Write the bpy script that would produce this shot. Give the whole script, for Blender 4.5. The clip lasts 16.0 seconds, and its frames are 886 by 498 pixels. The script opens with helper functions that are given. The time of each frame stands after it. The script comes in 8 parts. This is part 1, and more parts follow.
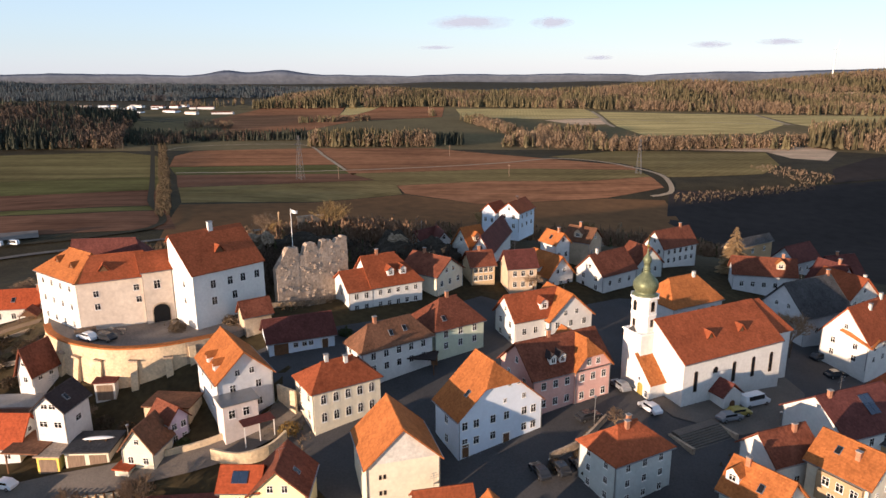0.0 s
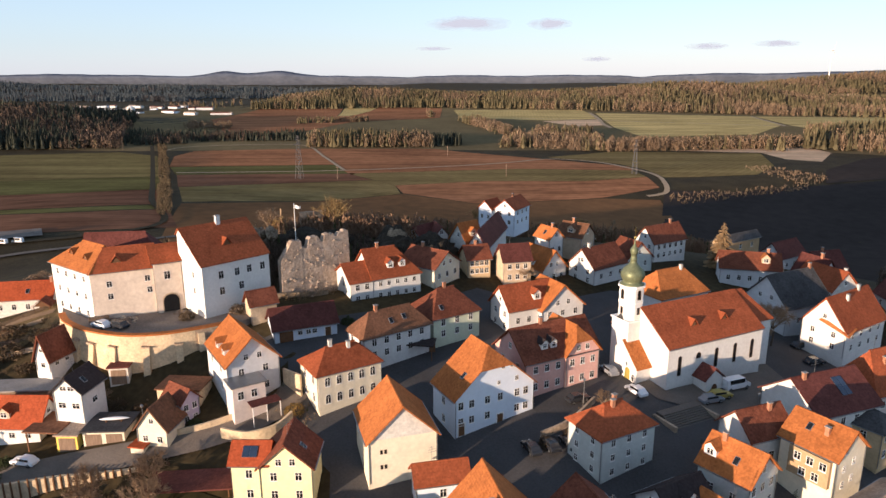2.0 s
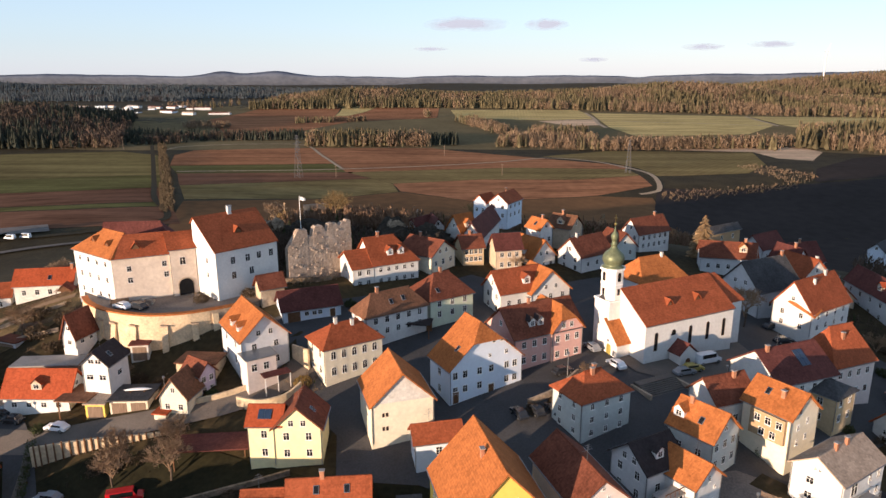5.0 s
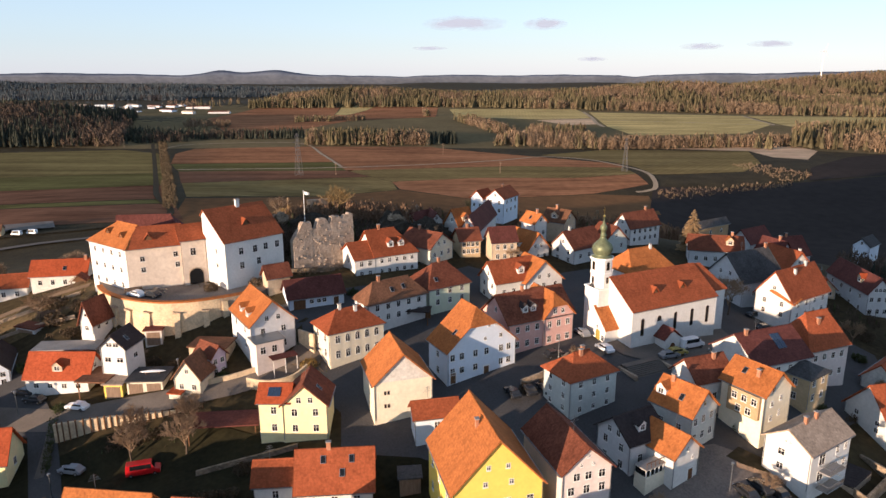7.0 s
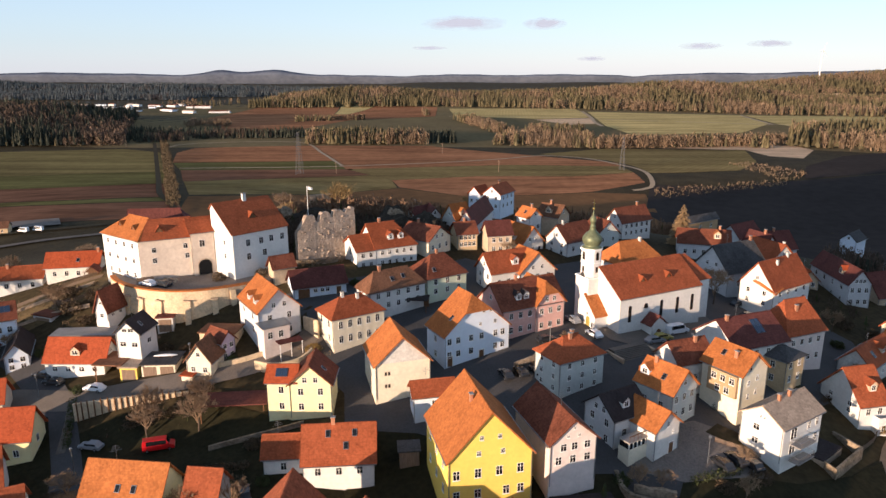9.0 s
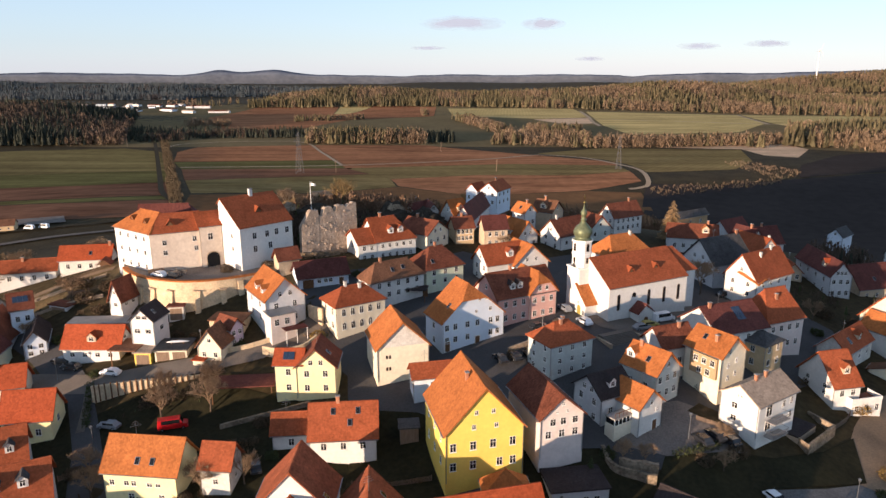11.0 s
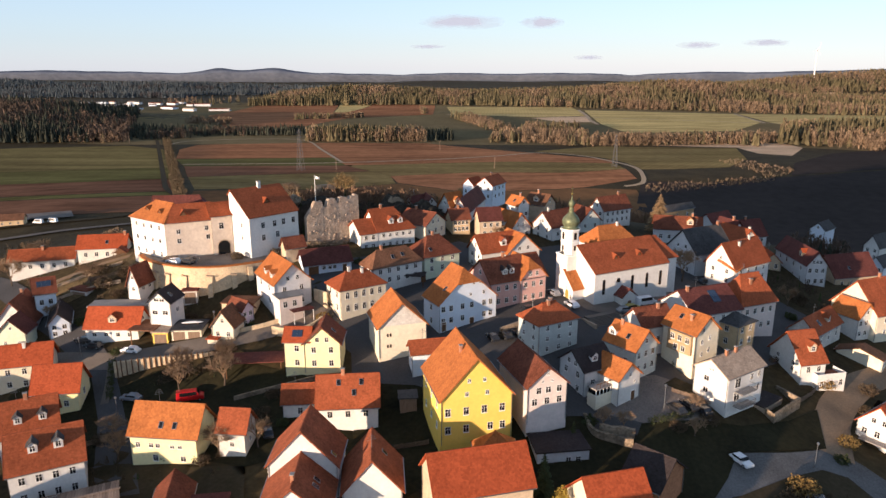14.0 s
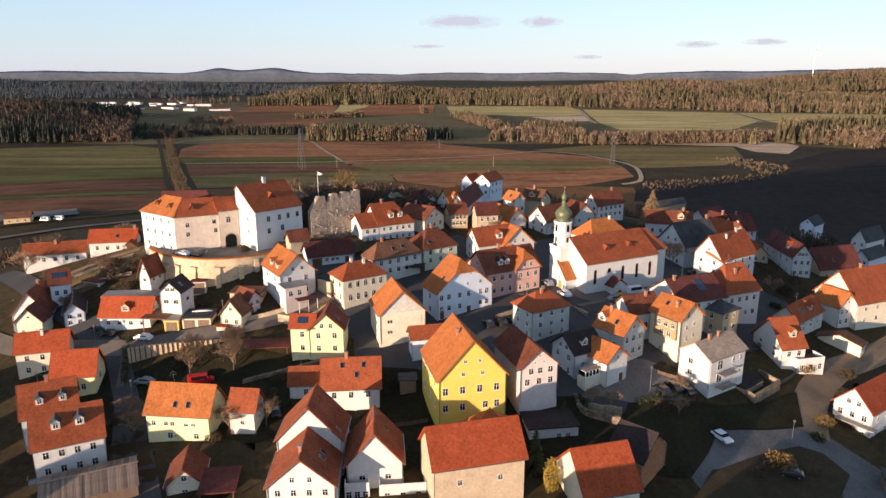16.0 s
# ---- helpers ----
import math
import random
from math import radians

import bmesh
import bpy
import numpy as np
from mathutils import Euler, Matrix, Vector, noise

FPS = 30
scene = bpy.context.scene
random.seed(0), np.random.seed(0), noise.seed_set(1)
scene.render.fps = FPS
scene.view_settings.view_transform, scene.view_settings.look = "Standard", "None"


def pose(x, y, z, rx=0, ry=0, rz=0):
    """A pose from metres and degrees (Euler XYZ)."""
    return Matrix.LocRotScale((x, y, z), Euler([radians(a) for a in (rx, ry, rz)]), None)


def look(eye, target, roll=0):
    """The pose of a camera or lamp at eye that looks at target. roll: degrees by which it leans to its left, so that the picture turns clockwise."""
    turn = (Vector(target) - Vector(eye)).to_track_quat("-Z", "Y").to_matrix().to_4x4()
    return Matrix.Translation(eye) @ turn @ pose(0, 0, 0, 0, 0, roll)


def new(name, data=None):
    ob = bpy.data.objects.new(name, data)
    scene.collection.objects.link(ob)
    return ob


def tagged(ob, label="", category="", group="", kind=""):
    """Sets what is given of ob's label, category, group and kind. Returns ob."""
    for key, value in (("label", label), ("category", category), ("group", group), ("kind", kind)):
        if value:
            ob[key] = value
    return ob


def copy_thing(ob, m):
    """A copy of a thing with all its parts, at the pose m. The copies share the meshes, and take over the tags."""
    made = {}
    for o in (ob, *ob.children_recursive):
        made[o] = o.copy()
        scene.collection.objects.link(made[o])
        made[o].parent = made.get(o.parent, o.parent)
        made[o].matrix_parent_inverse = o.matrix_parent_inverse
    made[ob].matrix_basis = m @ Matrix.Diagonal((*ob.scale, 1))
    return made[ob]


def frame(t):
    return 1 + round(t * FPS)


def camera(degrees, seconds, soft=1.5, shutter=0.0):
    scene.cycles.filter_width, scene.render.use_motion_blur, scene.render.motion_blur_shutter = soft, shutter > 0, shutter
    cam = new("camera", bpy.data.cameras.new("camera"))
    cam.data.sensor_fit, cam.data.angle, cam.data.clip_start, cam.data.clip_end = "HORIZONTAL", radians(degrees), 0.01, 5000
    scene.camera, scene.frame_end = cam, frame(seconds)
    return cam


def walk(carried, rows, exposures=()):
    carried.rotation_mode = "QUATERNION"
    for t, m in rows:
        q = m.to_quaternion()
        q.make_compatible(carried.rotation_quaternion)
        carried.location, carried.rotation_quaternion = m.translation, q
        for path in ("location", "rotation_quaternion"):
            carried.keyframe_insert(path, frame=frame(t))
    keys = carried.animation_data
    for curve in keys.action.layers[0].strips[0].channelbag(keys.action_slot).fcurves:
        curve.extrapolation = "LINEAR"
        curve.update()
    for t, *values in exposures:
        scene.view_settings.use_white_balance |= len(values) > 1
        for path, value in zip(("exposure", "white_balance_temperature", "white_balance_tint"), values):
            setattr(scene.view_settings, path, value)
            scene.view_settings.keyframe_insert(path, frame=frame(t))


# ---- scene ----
cam = camera(65.8, 16.0)

PATH = [
    (0, (1.965, 0.43, 59.404), (1.933, 2.364, 58.895), -0.3),
    (0.5, (1.986, -1.102, 59.405), (1.955, 0.832, 58.896), -0.2),
    (1, (2.042, -2.663, 59.409), (2.013, -0.729, 58.901), -0.2),
    (1.5, (2.045, -4.395, 59.386), (2.018, -2.46, 58.879), -0.2),
    (2, (2.135, -6.033, 59.359), (2.109, -4.098, 58.853), -0.2),
    (2.5, (2.137, -7.782, 59.334), (2.112, -5.847, 58.828), -0.2),
    (3, (2.258, -9.535, 59.325), (2.234, -7.601, 58.819), -0.2),
    (3.5, (2.289, -11.34, 59.328), (2.267, -9.405, 58.823), -0.2),
    (4, (2.31, -13.168, 59.328), (2.29, -11.233, 58.823), -0.2),
    (6.5, (2.677, -22.692, 59.41), (2.662, -20.757, 58.904), -0.1),
    (7, (2.661, -24.562, 59.481), (2.647, -22.628, 58.974), -0.1),
    (7.5, (2.738, -26.393, 59.529), (2.725, -24.459, 59.021), -0.1),
    (8, (2.869, -28.276, 59.49), (2.856, -26.342, 58.983), -0.1),
    (8.5, (3.019, -30.185, 59.523), (3.006, -28.251, 59.016), -0.1),
    (9, (3.15, -32.079, 59.531), (3.137, -30.145, 59.023), -0.1),
    (11.5, (3.485, -41.578, 59.713), (3.476, -39.644, 59.205), -0.1),
    (12, (3.616, -43.394, 59.741), (3.607, -41.46, 59.232), -0.1),
    (12.5, (3.691, -45.204, 59.756), (3.683, -43.27, 59.248), -0.1),
    (13, (3.734, -47.114, 59.885), (3.727, -45.18, 59.375), -0.0),
    (13.5, (3.809, -48.906, 59.914), (3.803, -46.972, 59.403), -0.0),
    (14, (3.962, -50.737, 59.949), (3.955, -48.804, 59.437), -0.0),
    (14.5, (4.004, -52.629, 59.957), (3.998, -50.696, 59.445), -0.0),
    (15, (4.106, -54.514, 59.989), (4.101, -52.581, 59.477), -0.1),
    (15.5, (4.211, -56.365, 59.964), (4.205, -54.432, 59.452), -0.1),
    (16, (4.428, -58.29, 59.944), (4.421, -56.357, 59.431), -0.1),
]
walk(cam, [(t, look(e, g, r)) for t, e, g, r in PATH], exposures=((0, 1.10, 5620, 20), (16, 1.05, 5620, 20)))

# ---- sky and sun ----
SUN_AZ, SUN_EL = 45.2, 5.1          # degrees from -y towards -x; above the horizon
world = bpy.data.worlds.new("world")
scene.world = world
world.use_nodes = True
wn = world.node_tree.nodes
sky = wn.new("ShaderNodeTexSky")
sky.sky_type, sky.sun_disc = "NISHITA", False
sky.sun_elevation, sky.sun_rotation = radians(SUN_EL), radians(180 + SUN_AZ)
sky.air_density, sky.dust_density, sky.ozone_density = 1.0, 0.1, 2.4
wn["Background"].inputs["Strength"].default_value = 0.1165
pale = wn.new("ShaderNodeHueSaturation")
pale.inputs["Saturation"].default_value = 0.76
world.node_tree.links.new(sky.outputs[0], pale.inputs["Color"])
cool = wn.new("ShaderNodeMix")
cool.data_type, cool.blend_type = "RGBA", "MULTIPLY"
cool.inputs[0].default_value, cool.inputs[7].default_value = 1.0, (0.60, 0.585, 0.55, 1)
world.node_tree.links.new(pale.outputs[0], cool.inputs[6])
thin = wn.new("ShaderNodeTexGradient")   # the haze thins out towards the zenith
thin.texture_mapping.mapping_x, thin.texture_mapping.mapping_z = "Z", "X"
fade = wn.new("ShaderNodeMapRange")
fade.interpolation_type = "SMOOTHSTEP"
fade.inputs[1].default_value, fade.inputs[2].default_value, fade.inputs[3].default_value, fade.inputs[4].default_value = 0.12, 0.85, 1.0, 0.4
world.node_tree.links.new(thin.outputs[1], fade.inputs[0])
veil = wn.new("ShaderNodeMix")          # thin haze, densest above the horizon
veil.data_type, veil.blend_type = "RGBA", "ADD"
world.node_tree.links.new(fade.outputs[0], veil.inputs[0])
veil.inputs[7].default_value = (1.59, 1.93, 2.07, 1)
world.node_tree.links.new(cool.outputs[2], veil.inputs[6])
world.node_tree.links.new(veil.outputs[2], wn["Background"].inputs[0])

sun = new("sun", bpy.data.lights.new("sun", "SUN"))
sun.data.energy, sun.data.angle, sun.data.color = 4.55, radians(0.6), (1.0, 0.71, 0.415)
sun.matrix_world = look((0, 0, 0), (math.sin(radians(SUN_AZ)) * math.cos(radians(SUN_EL)),
                                    math.cos(radians(SUN_AZ)) * math.cos(radians(SUN_EL)), -math.sin(radians(SUN_EL))))

# ---- materials ----
def material(name, color, rough=0.8, vary=0.25, scale=0.6, fine=6.0, bump=0.15, metal=0.0, stretch=(1, 1, 1), random_part=0.0, second=None, spec=0.08):
    """A rough surface whose colour varies at two scales, with a fine relief."""
    m = bpy.data.materials.new(name)
    m.use_nodes = True
    nt = m.node_tree
    n, li = nt.nodes, nt.links
    bs = n["Principled BSDF"]
    bs.inputs["Roughness"].default_value, bs.inputs["Metallic"].default_value = rough, metal
    bs.inputs["Specular IOR Level"].default_value = spec
    tc = n.new("ShaderNodeTexCoord")
    mp = n.new("ShaderNodeMapping")
    mp.inputs["Scale"].default_value = stretch
    li.new(tc.outputs["Object"], mp.inputs[0])
    big, small = n.new("ShaderNodeTexNoise"), n.new("ShaderNodeTexNoise")
    big.inputs["Scale"].default_value, big.inputs["Detail"].default_value = scale, 4
    small.inputs["Scale"].default_value, small.inputs["Detail"].default_value = fine, 3
    li.new(mp.outputs[0], big.inputs[0])
    li.new(mp.outputs[0], small.inputs[0])
    mix = n.new("ShaderNodeMix")
    mix.data_type = "RGBA"
    dark = second or tuple(c * (1 - vary) for c in color)
    light = tuple(min(1, c * (1 + vary * 0.6)) for c in color)
    mix.inputs[6].default_value, mix.inputs[7].default_value = (*dark, 1), (*light, 1)
    add = n.new("ShaderNodeMath")
    add.operation = "MULTIPLY_ADD"
    add.inputs[1].default_value, add.inputs[2].default_value = 0.5, 0.0
    ad2 = n.new("ShaderNodeMath")
    ad2.operation = "MULTIPLY_ADD"
    ad2.inputs[1].default_value = 0.5
    li.new(small.outputs[0], add.inputs[0])
    li.new(big.outputs[0], ad2.inputs[0])
    li.new(add.outputs[0], ad2.inputs[2])
    ramp = n.new("ShaderNodeMapRange")
    ramp.inputs[1].default_value, ramp.inputs[2].default_value = 0.3, 0.7
    li.new(ad2.outputs[0], ramp.inputs[0])
    li.new(ramp.outputs[0], mix.inputs[0])
    col = mix.outputs[2]
    if random_part:
        oi = n.new("ShaderNodeObjectInfo")
        hsv = n.new("ShaderNodeHueSaturation")
        mr = n.new("ShaderNodeMapRange")
        mr.inputs[3].default_value, mr.inputs[4].default_value = 1 - random_part, 1 + random_part
        li.new(oi.outputs["Random"], mr.inputs[0])
        li.new(mr.outputs[0], hsv.inputs["Value"])
        li.new(col, hsv.inputs["Color"])
        col = hsv.outputs[0]
    li.new(col, bs.inputs["Base Color"])
    if bump:
        bp = n.new("ShaderNodeBump")
        bp.inputs["Strength"].default_value, bp.inputs["Distance"].default_value = bump, 0.1
        li.new(small.outputs[0], bp.inputs["Height"])
        li.new(bp.outputs[0], bs.inputs["Normal"])
    return m


def tile_material(name, color, old=0.3, random_part=0.12):
    """Clay roof tiles: rows across the slope, weathered patches and streaks that run down it."""
    m = material(name, color, 0.75, old, 0.35, 3.0, 0.0, stretch=(1, 1, 0.35), random_part=random_part)
    nt = m.node_tree
    n, li = nt.nodes, nt.links
    tc = n.new("ShaderNodeTexCoord")
    wave = n.new("ShaderNodeTexWave")
    wave.bands_direction = "Z"
    wave.inputs["Scale"].default_value, wave.inputs["Distortion"].default_value = 1.1, 0.4
    li.new(tc.outputs["Object"], wave.inputs[0])
    bs = n["Principled BSDF"]
    src = bs.inputs["Base Color"].links[0].from_socket
    cell, tone = n.new("ShaderNodeTexVoronoi"), n.new("ShaderNodeMapRange")
    cell.inputs["Scale"].default_value = 3.0
    tone.inputs[3].default_value, tone.inputs[4].default_value = 0.78, 1.17
    li.new(tc.outputs["Object"], cell.inputs["Vector"])
    li.new(cell.outputs["Color"], tone.inputs[0])
    patchy, lichen = n.new("ShaderNodeTexNoise"), n.new("ShaderNodeMapRange")
    patchy.inputs["Scale"].default_value, patchy.inputs["Detail"].default_value = 0.55, 6
    lichen.inputs[1].default_value, lichen.inputs[2].default_value = 0.52, 0.72
    lichen.inputs[3].default_value, lichen.inputs[4].default_value = 1.0, 1.0 - 0.45 * old
    shift = n.new("ShaderNodeVectorMath")
    shift.operation = "MULTIPLY_ADD"
    shift.inputs[1].default_value = (1, 1, 0.4)
    info = n.new("ShaderNodeObjectInfo")
    far = n.new("ShaderNodeMath")
    far.operation = "MULTIPLY"
    far.inputs[1].default_value = 90.0
    li.new(info.outputs["Random"], far.inputs[0])
    li.new(tc.outputs["Object"], shift.inputs[0])
    li.new(far.outputs[0], shift.inputs[2])
    li.new(shift.outputs[0], patchy.inputs[0])
    li.new(patchy.outputs[0], lichen.inputs[0])
    both = n.new("ShaderNodeMath")
    both.operation = "MULTIPLY"
    li.new(tone.outputs[0], both.inputs[0])
    li.new(lichen.outputs[0], both.inputs[1])
    worn = n.new("ShaderNodeHueSaturation")
    li.new(both.outputs[0], worn.inputs["Value"])
    li.new(src, worn.inputs["Color"])
    li.new(worn.outputs[0], bs.inputs["Base Color"])
    bp = n.new("ShaderNodeBump")
    bp.inputs["Strength"].default_value, bp.inputs["Distance"].default_value = 0.22, 0.05
    li.new(wave.outputs[0], bp.inputs["Height"])
    li.new(bp.outputs[0], n["Principled BSDF"].inputs["Normal"])
    return m


ROOF = {
    "orange": tile_material("clay_tile_orange", (0.40, 0.138, 0.04)),
    "red": tile_material("clay_tile_red", (0.30, 0.082, 0.033)),
    "bright": tile_material("clay_tile_new", (0.33, 0.072, 0.026), 0.25),
    "russet": tile_material("clay_tile_russet", (0.27, 0.084, 0.04), 0.45),
    "old": tile_material("clay_tile_old", (0.175, 0.06, 0.034), 0.45),
    "brown": tile_material("clay_tile_brown", (0.18, 0.088, 0.05), 0.4),
    "darkred": tile_material("clay_tile_dark_red", (0.12, 0.042, 0.034), 0.35),
    "dark": tile_material("concrete_tile_dark", (0.045, 0.035, 0.034), 0.3),
    "grey": tile_material("slate_grey", (0.075, 0.072, 0.072), 0.4),
    "taupe": tile_material("concrete_tile_taupe", (0.43, 0.325, 0.24), 0.35),
}
WALL = {
    "white": material("plaster_white", (0.68, 0.665, 0.63), 0.9, 0.14, 0.4, 2.0, 0.1, random_part=0.05),
    "offwhite": material("plaster_old_white", (0.64, 0.615, 0.56), 0.9, 0.3, 0.5, 2.5, 0.15, random_part=0.06),
    "cream": material("plaster_cream", (0.72, 0.65, 0.50), 0.9, 0.14, 0.4, 2.0, 0.1),
    "lemon": material("plaster_lemon", (0.80, 0.72, 0.40), 0.9, 0.12, 0.4, 2.0, 0.1),
    "yellow": material("plaster_yellow", (0.80, 0.57, 0.12), 0.9, 0.1, 0.4, 2.0, 0.1),
    "umber": material("plaster_umber", (0.40, 0.28, 0.16), 0.9, 0.22, 0.5, 2.5, 0.12),
    "ochre": material("plaster_ochre", (0.56, 0.42, 0.25), 0.9, 0.22, 0.5, 2.5, 0.12),
    "tan": material("plaster_tan", (0.55, 0.43, 0.30), 0.9, 0.25, 0.5, 2.5, 0.12),
    "pink": material("plaster_pink", (0.66, 0.40, 0.34), 0.9, 0.12, 0.4, 2.0, 0.1),
    "rose": material("plaster_pale_rose", (0.68, 0.59, 0.54), 0.9, 0.14, 0.4, 2.0, 0.1),
    "lilac": material("plaster_lilac", (0.52, 0.44, 0.55), 0.9, 0.12, 0.4, 2.0, 0.1),
    "palegrey": material("plaster_pale_grey", (0.60, 0.60, 0.60), 0.9, 0.15, 0.4, 2.0, 0.1),
    # white plaster with the blue of skylit shade mixed in
    "shade_blue": material("plaster_white_shade_blue", (0.66, 0.72, 0.80), 0.9, 0.08, 0.4, 2.0, 0.08),
    "teal": material("plaster_grey_green", (0.52, 0.55, 0.52), 0.9, 0.15, 0.4, 2.0, 0.1),
    "stone": material("castle_plaster", (0.66, 0.57, 0.47), 0.92, 0.22, 0.35, 1.6, 0.2, second=(0.54, 0.45, 0.37)),
    "lightgreen": material("plaster_pale_green", (0.62, 0.66, 0.50), 0.9, 0.12, 0.4, 2.0, 0.1),
}
WALL["brick"] = material("brick_masonry", (0.40, 0.19, 0.10), 0.9, 0.4, 1.5, 6.0, 0.5)
RUBBLE = material("rubble_stone", (0.44, 0.34, 0.24), 0.95, 0.45, 0.5, 2.2, 1.0, second=(0.20, 0.155, 0.115))
RUINSTONE = material("weathered_ruin_masonry", (0.40, 0.315, 0.245), 0.95, 0.5, 0.6, 2.4, 0.35, second=(0.21, 0.16, 0.12))
LIMESTONE = material("pale_limestone_masonry", (0.47, 0.375, 0.28), 0.95, 0.45, 0.5, 2.2, 0.4, second=(0.27, 0.205, 0.15))
# darker copy of the rock, with the cliff's shade in the colour
CLIFF = material("cliff_rock_shade_tone", (0.055, 0.045, 0.034), 0.95, 0.5, 0.4, 2.0, 0.8, second=(0.018, 0.016, 0.013))
ROCK = material("weathered_rock", (0.30, 0.23, 0.16), 0.95, 0.5, 0.4, 2.0, 1.0, second=(0.06, 0.05, 0.035))
SOIL = material("garden_soil", (0.055, 0.04, 0.024), 0.95, 0.4, 0.3, 1.5, 0.3, second=(0.032, 0.029, 0.015))
BUFF = material("buttress_plaster", (0.60, 0.47, 0.30), 0.95, 0.4, 0.5, 2.5, 0.4, second=(0.38, 0.30, 0.21))
TRIM = material("white_trim", (0.80, 0.78, 0.74), 0.7, 0.08, 1.0, 8.0, 0.03)
PANE = material("window_glass", (0.012, 0.013, 0.015), 0.2, 0.2, 1.0, 2.0, 0.0, spec=0.35)
WOOD = material("brown_wood", (0.16, 0.085, 0.045), 0.75, 0.35, 1.5, 9.0, 0.3)
OLDWOOD = material("weathered_wood", (0.24, 0.17, 0.12), 0.85, 0.4, 1.2, 9.0, 0.4, stretch=(4, 4, 0.5))
STEEL = material("dull_steel", (0.10, 0.10, 0.105), 0.6, 0.15, 1.0, 6.0, 0.0)
METAL = material("grey_metal", (0.30, 0.31, 0.32), 0.4, 0.15, 1.0, 6.0, 0.05, metal=0.8)
COPPER = material("onion_dome_copper", (0.17, 0.19, 0.11), 0.45, 0.35, 1.2, 5.0, 0.15, metal=0.35)
BRICK = material("brick_red", (0.40, 0.19, 0.11), 0.9, 0.4, 1.5, 9.0, 0.5)
ASPHALT = material("asphalt", (0.078, 0.075, 0.075), 0.9, 0.3, 0.15, 3.0, 0.1)
PARKING = material("worn_parking_asphalt", (0.15, 0.144, 0.142), 0.92, 0.3, 0.15, 3.0, 0.1, second=(0.07, 0.068, 0.066))
# ground paled in colour so that forecourt and yard look sunlit
FORECOURT = material("forecourt_sun_tone", (0.20, 0.172, 0.15), 0.95, 0.3, 0.2, 3.0, 0.15, second=(0.10, 0.088, 0.08))
SANDY = material("sandy_lane", (0.27, 0.185, 0.115), 0.95, 0.3, 0.2, 3.0, 0.2, second=(0.14, 0.105, 0.075))
DRYGRASS = material("dry_garden_grass", (0.165, 0.112, 0.055), 0.95, 0.5, 0.22, 1.8, 0.2, second=(0.06, 0.05, 0.024))
PAVING = material("stone_paving", (0.155, 0.132, 0.112), 0.9, 0.3, 0.25, 4.0, 0.2)
CONCRETE = material("concrete", (0.30, 0.28, 0.26), 0.9, 0.3, 0.4, 4.0, 0.15)
GRAVEL = material("gravel_path", (0.42, 0.31, 0.20), 0.95, 0.2, 0.3, 5.0, 0.2)
SOLAR = material("solar_panel", (0.02, 0.035, 0.07), 0.12, 0.2, 1.0, 3.0, 0.0, spec=0.9)
BARK = material("bark", (0.11, 0.085, 0.065), 0.95, 0.4, 1.5, 8.0, 0.6)
TWIG = material("bare_twigs", (0.27, 0.185, 0.115), 0.95, 0.3, 0.3, 2.0, 0.0)


def tree_material(name, color, second, spread=0.32):
    """Foliage or twigs of many trees in one mesh: each clump a little lighter or darker than its neighbour."""
    m = material(name, color, 0.95, 0.4, 0.012, 0.15, 0.0, second=second, spec=0.0)
    n, li = m.node_tree.nodes, m.node_tree.links
    bs = n["Principled BSDF"]
    src = bs.inputs["Base Color"].links[0].from_socket
    geo, mr, hsv = n.new("ShaderNodeNewGeometry"), n.new("ShaderNodeMapRange"), n.new("ShaderNodeHueSaturation")
    mr.inputs[3].default_value, mr.inputs[4].default_value = 1 - spread, 1 + spread
    li.new(geo.outputs["Random Per Island"], mr.inputs[0])
    li.new(mr.outputs[0], hsv.inputs["Value"])
    li.new(src, hsv.inputs["Color"])
    li.new(hsv.outputs[0], bs.inputs["Base Color"])
    return m


NEEDLE = tree_material("conifer_green", (0.108, 0.089, 0.047), (0.066, 0.058, 0.035))
BROWNLEAF = tree_material("bare_wood_brown", (0.19, 0.134, 0.086), (0.12, 0.086, 0.058))
PALETWIG = tree_material("pale_dry_scrub", (0.24, 0.17, 0.105), (0.12, 0.088, 0.056))
# needles and twigs darkened in colour, for stands that lie in shade
NEEDLE_SHADE = tree_material("spruce_green_shade_tone", (0.045, 0.048, 0.034), (0.028, 0.031, 0.026))
BROWN_SHADE = tree_material("bare_wood_shade_tone", (0.12, 0.085, 0.062), (0.06, 0.048, 0.038))
# far trees: the haze of distance is mixed into these colours
NEEDLE_HAZE = tree_material("far_forest_haze_tone", (0.066, 0.078, 0.082), (0.05, 0.06, 0.068), 0.3)
BROWN_HAZE = tree_material("far_bare_wood_haze_tone", (0.075, 0.066, 0.064), (0.05, 0.048, 0.05), 0.3)
BRUSH = material("dry_brush", (0.10, 0.073, 0.046), 0.95, 0.45, 0.1, 1.0, 0.0)
SHRUB = material("evergreen_shrub", (0.06, 0.07, 0.03), 0.9, 0.4, 0.3, 2.0, 0.0)
GOLDTHUJA = material("golden_evergreen", (0.36, 0.26, 0.05), 0.9, 0.3, 0.5, 3.0, 0.0)
GOLDLEAF = material("golden_shrub", (0.22, 0.145, 0.05), 0.9, 0.35, 0.5, 3.0, 0.0)
PAINT_WHITE = material("car_paint_white", (0.75, 0.76, 0.78), 0.25, 0.05, 1.0, 3.0, 0.0, spec=0.6)
PAINT_DARK = material("car_paint_dark", (0.025, 0.027, 0.032), 0.2, 0.1, 1.0, 3.0, 0.0, spec=0.6)
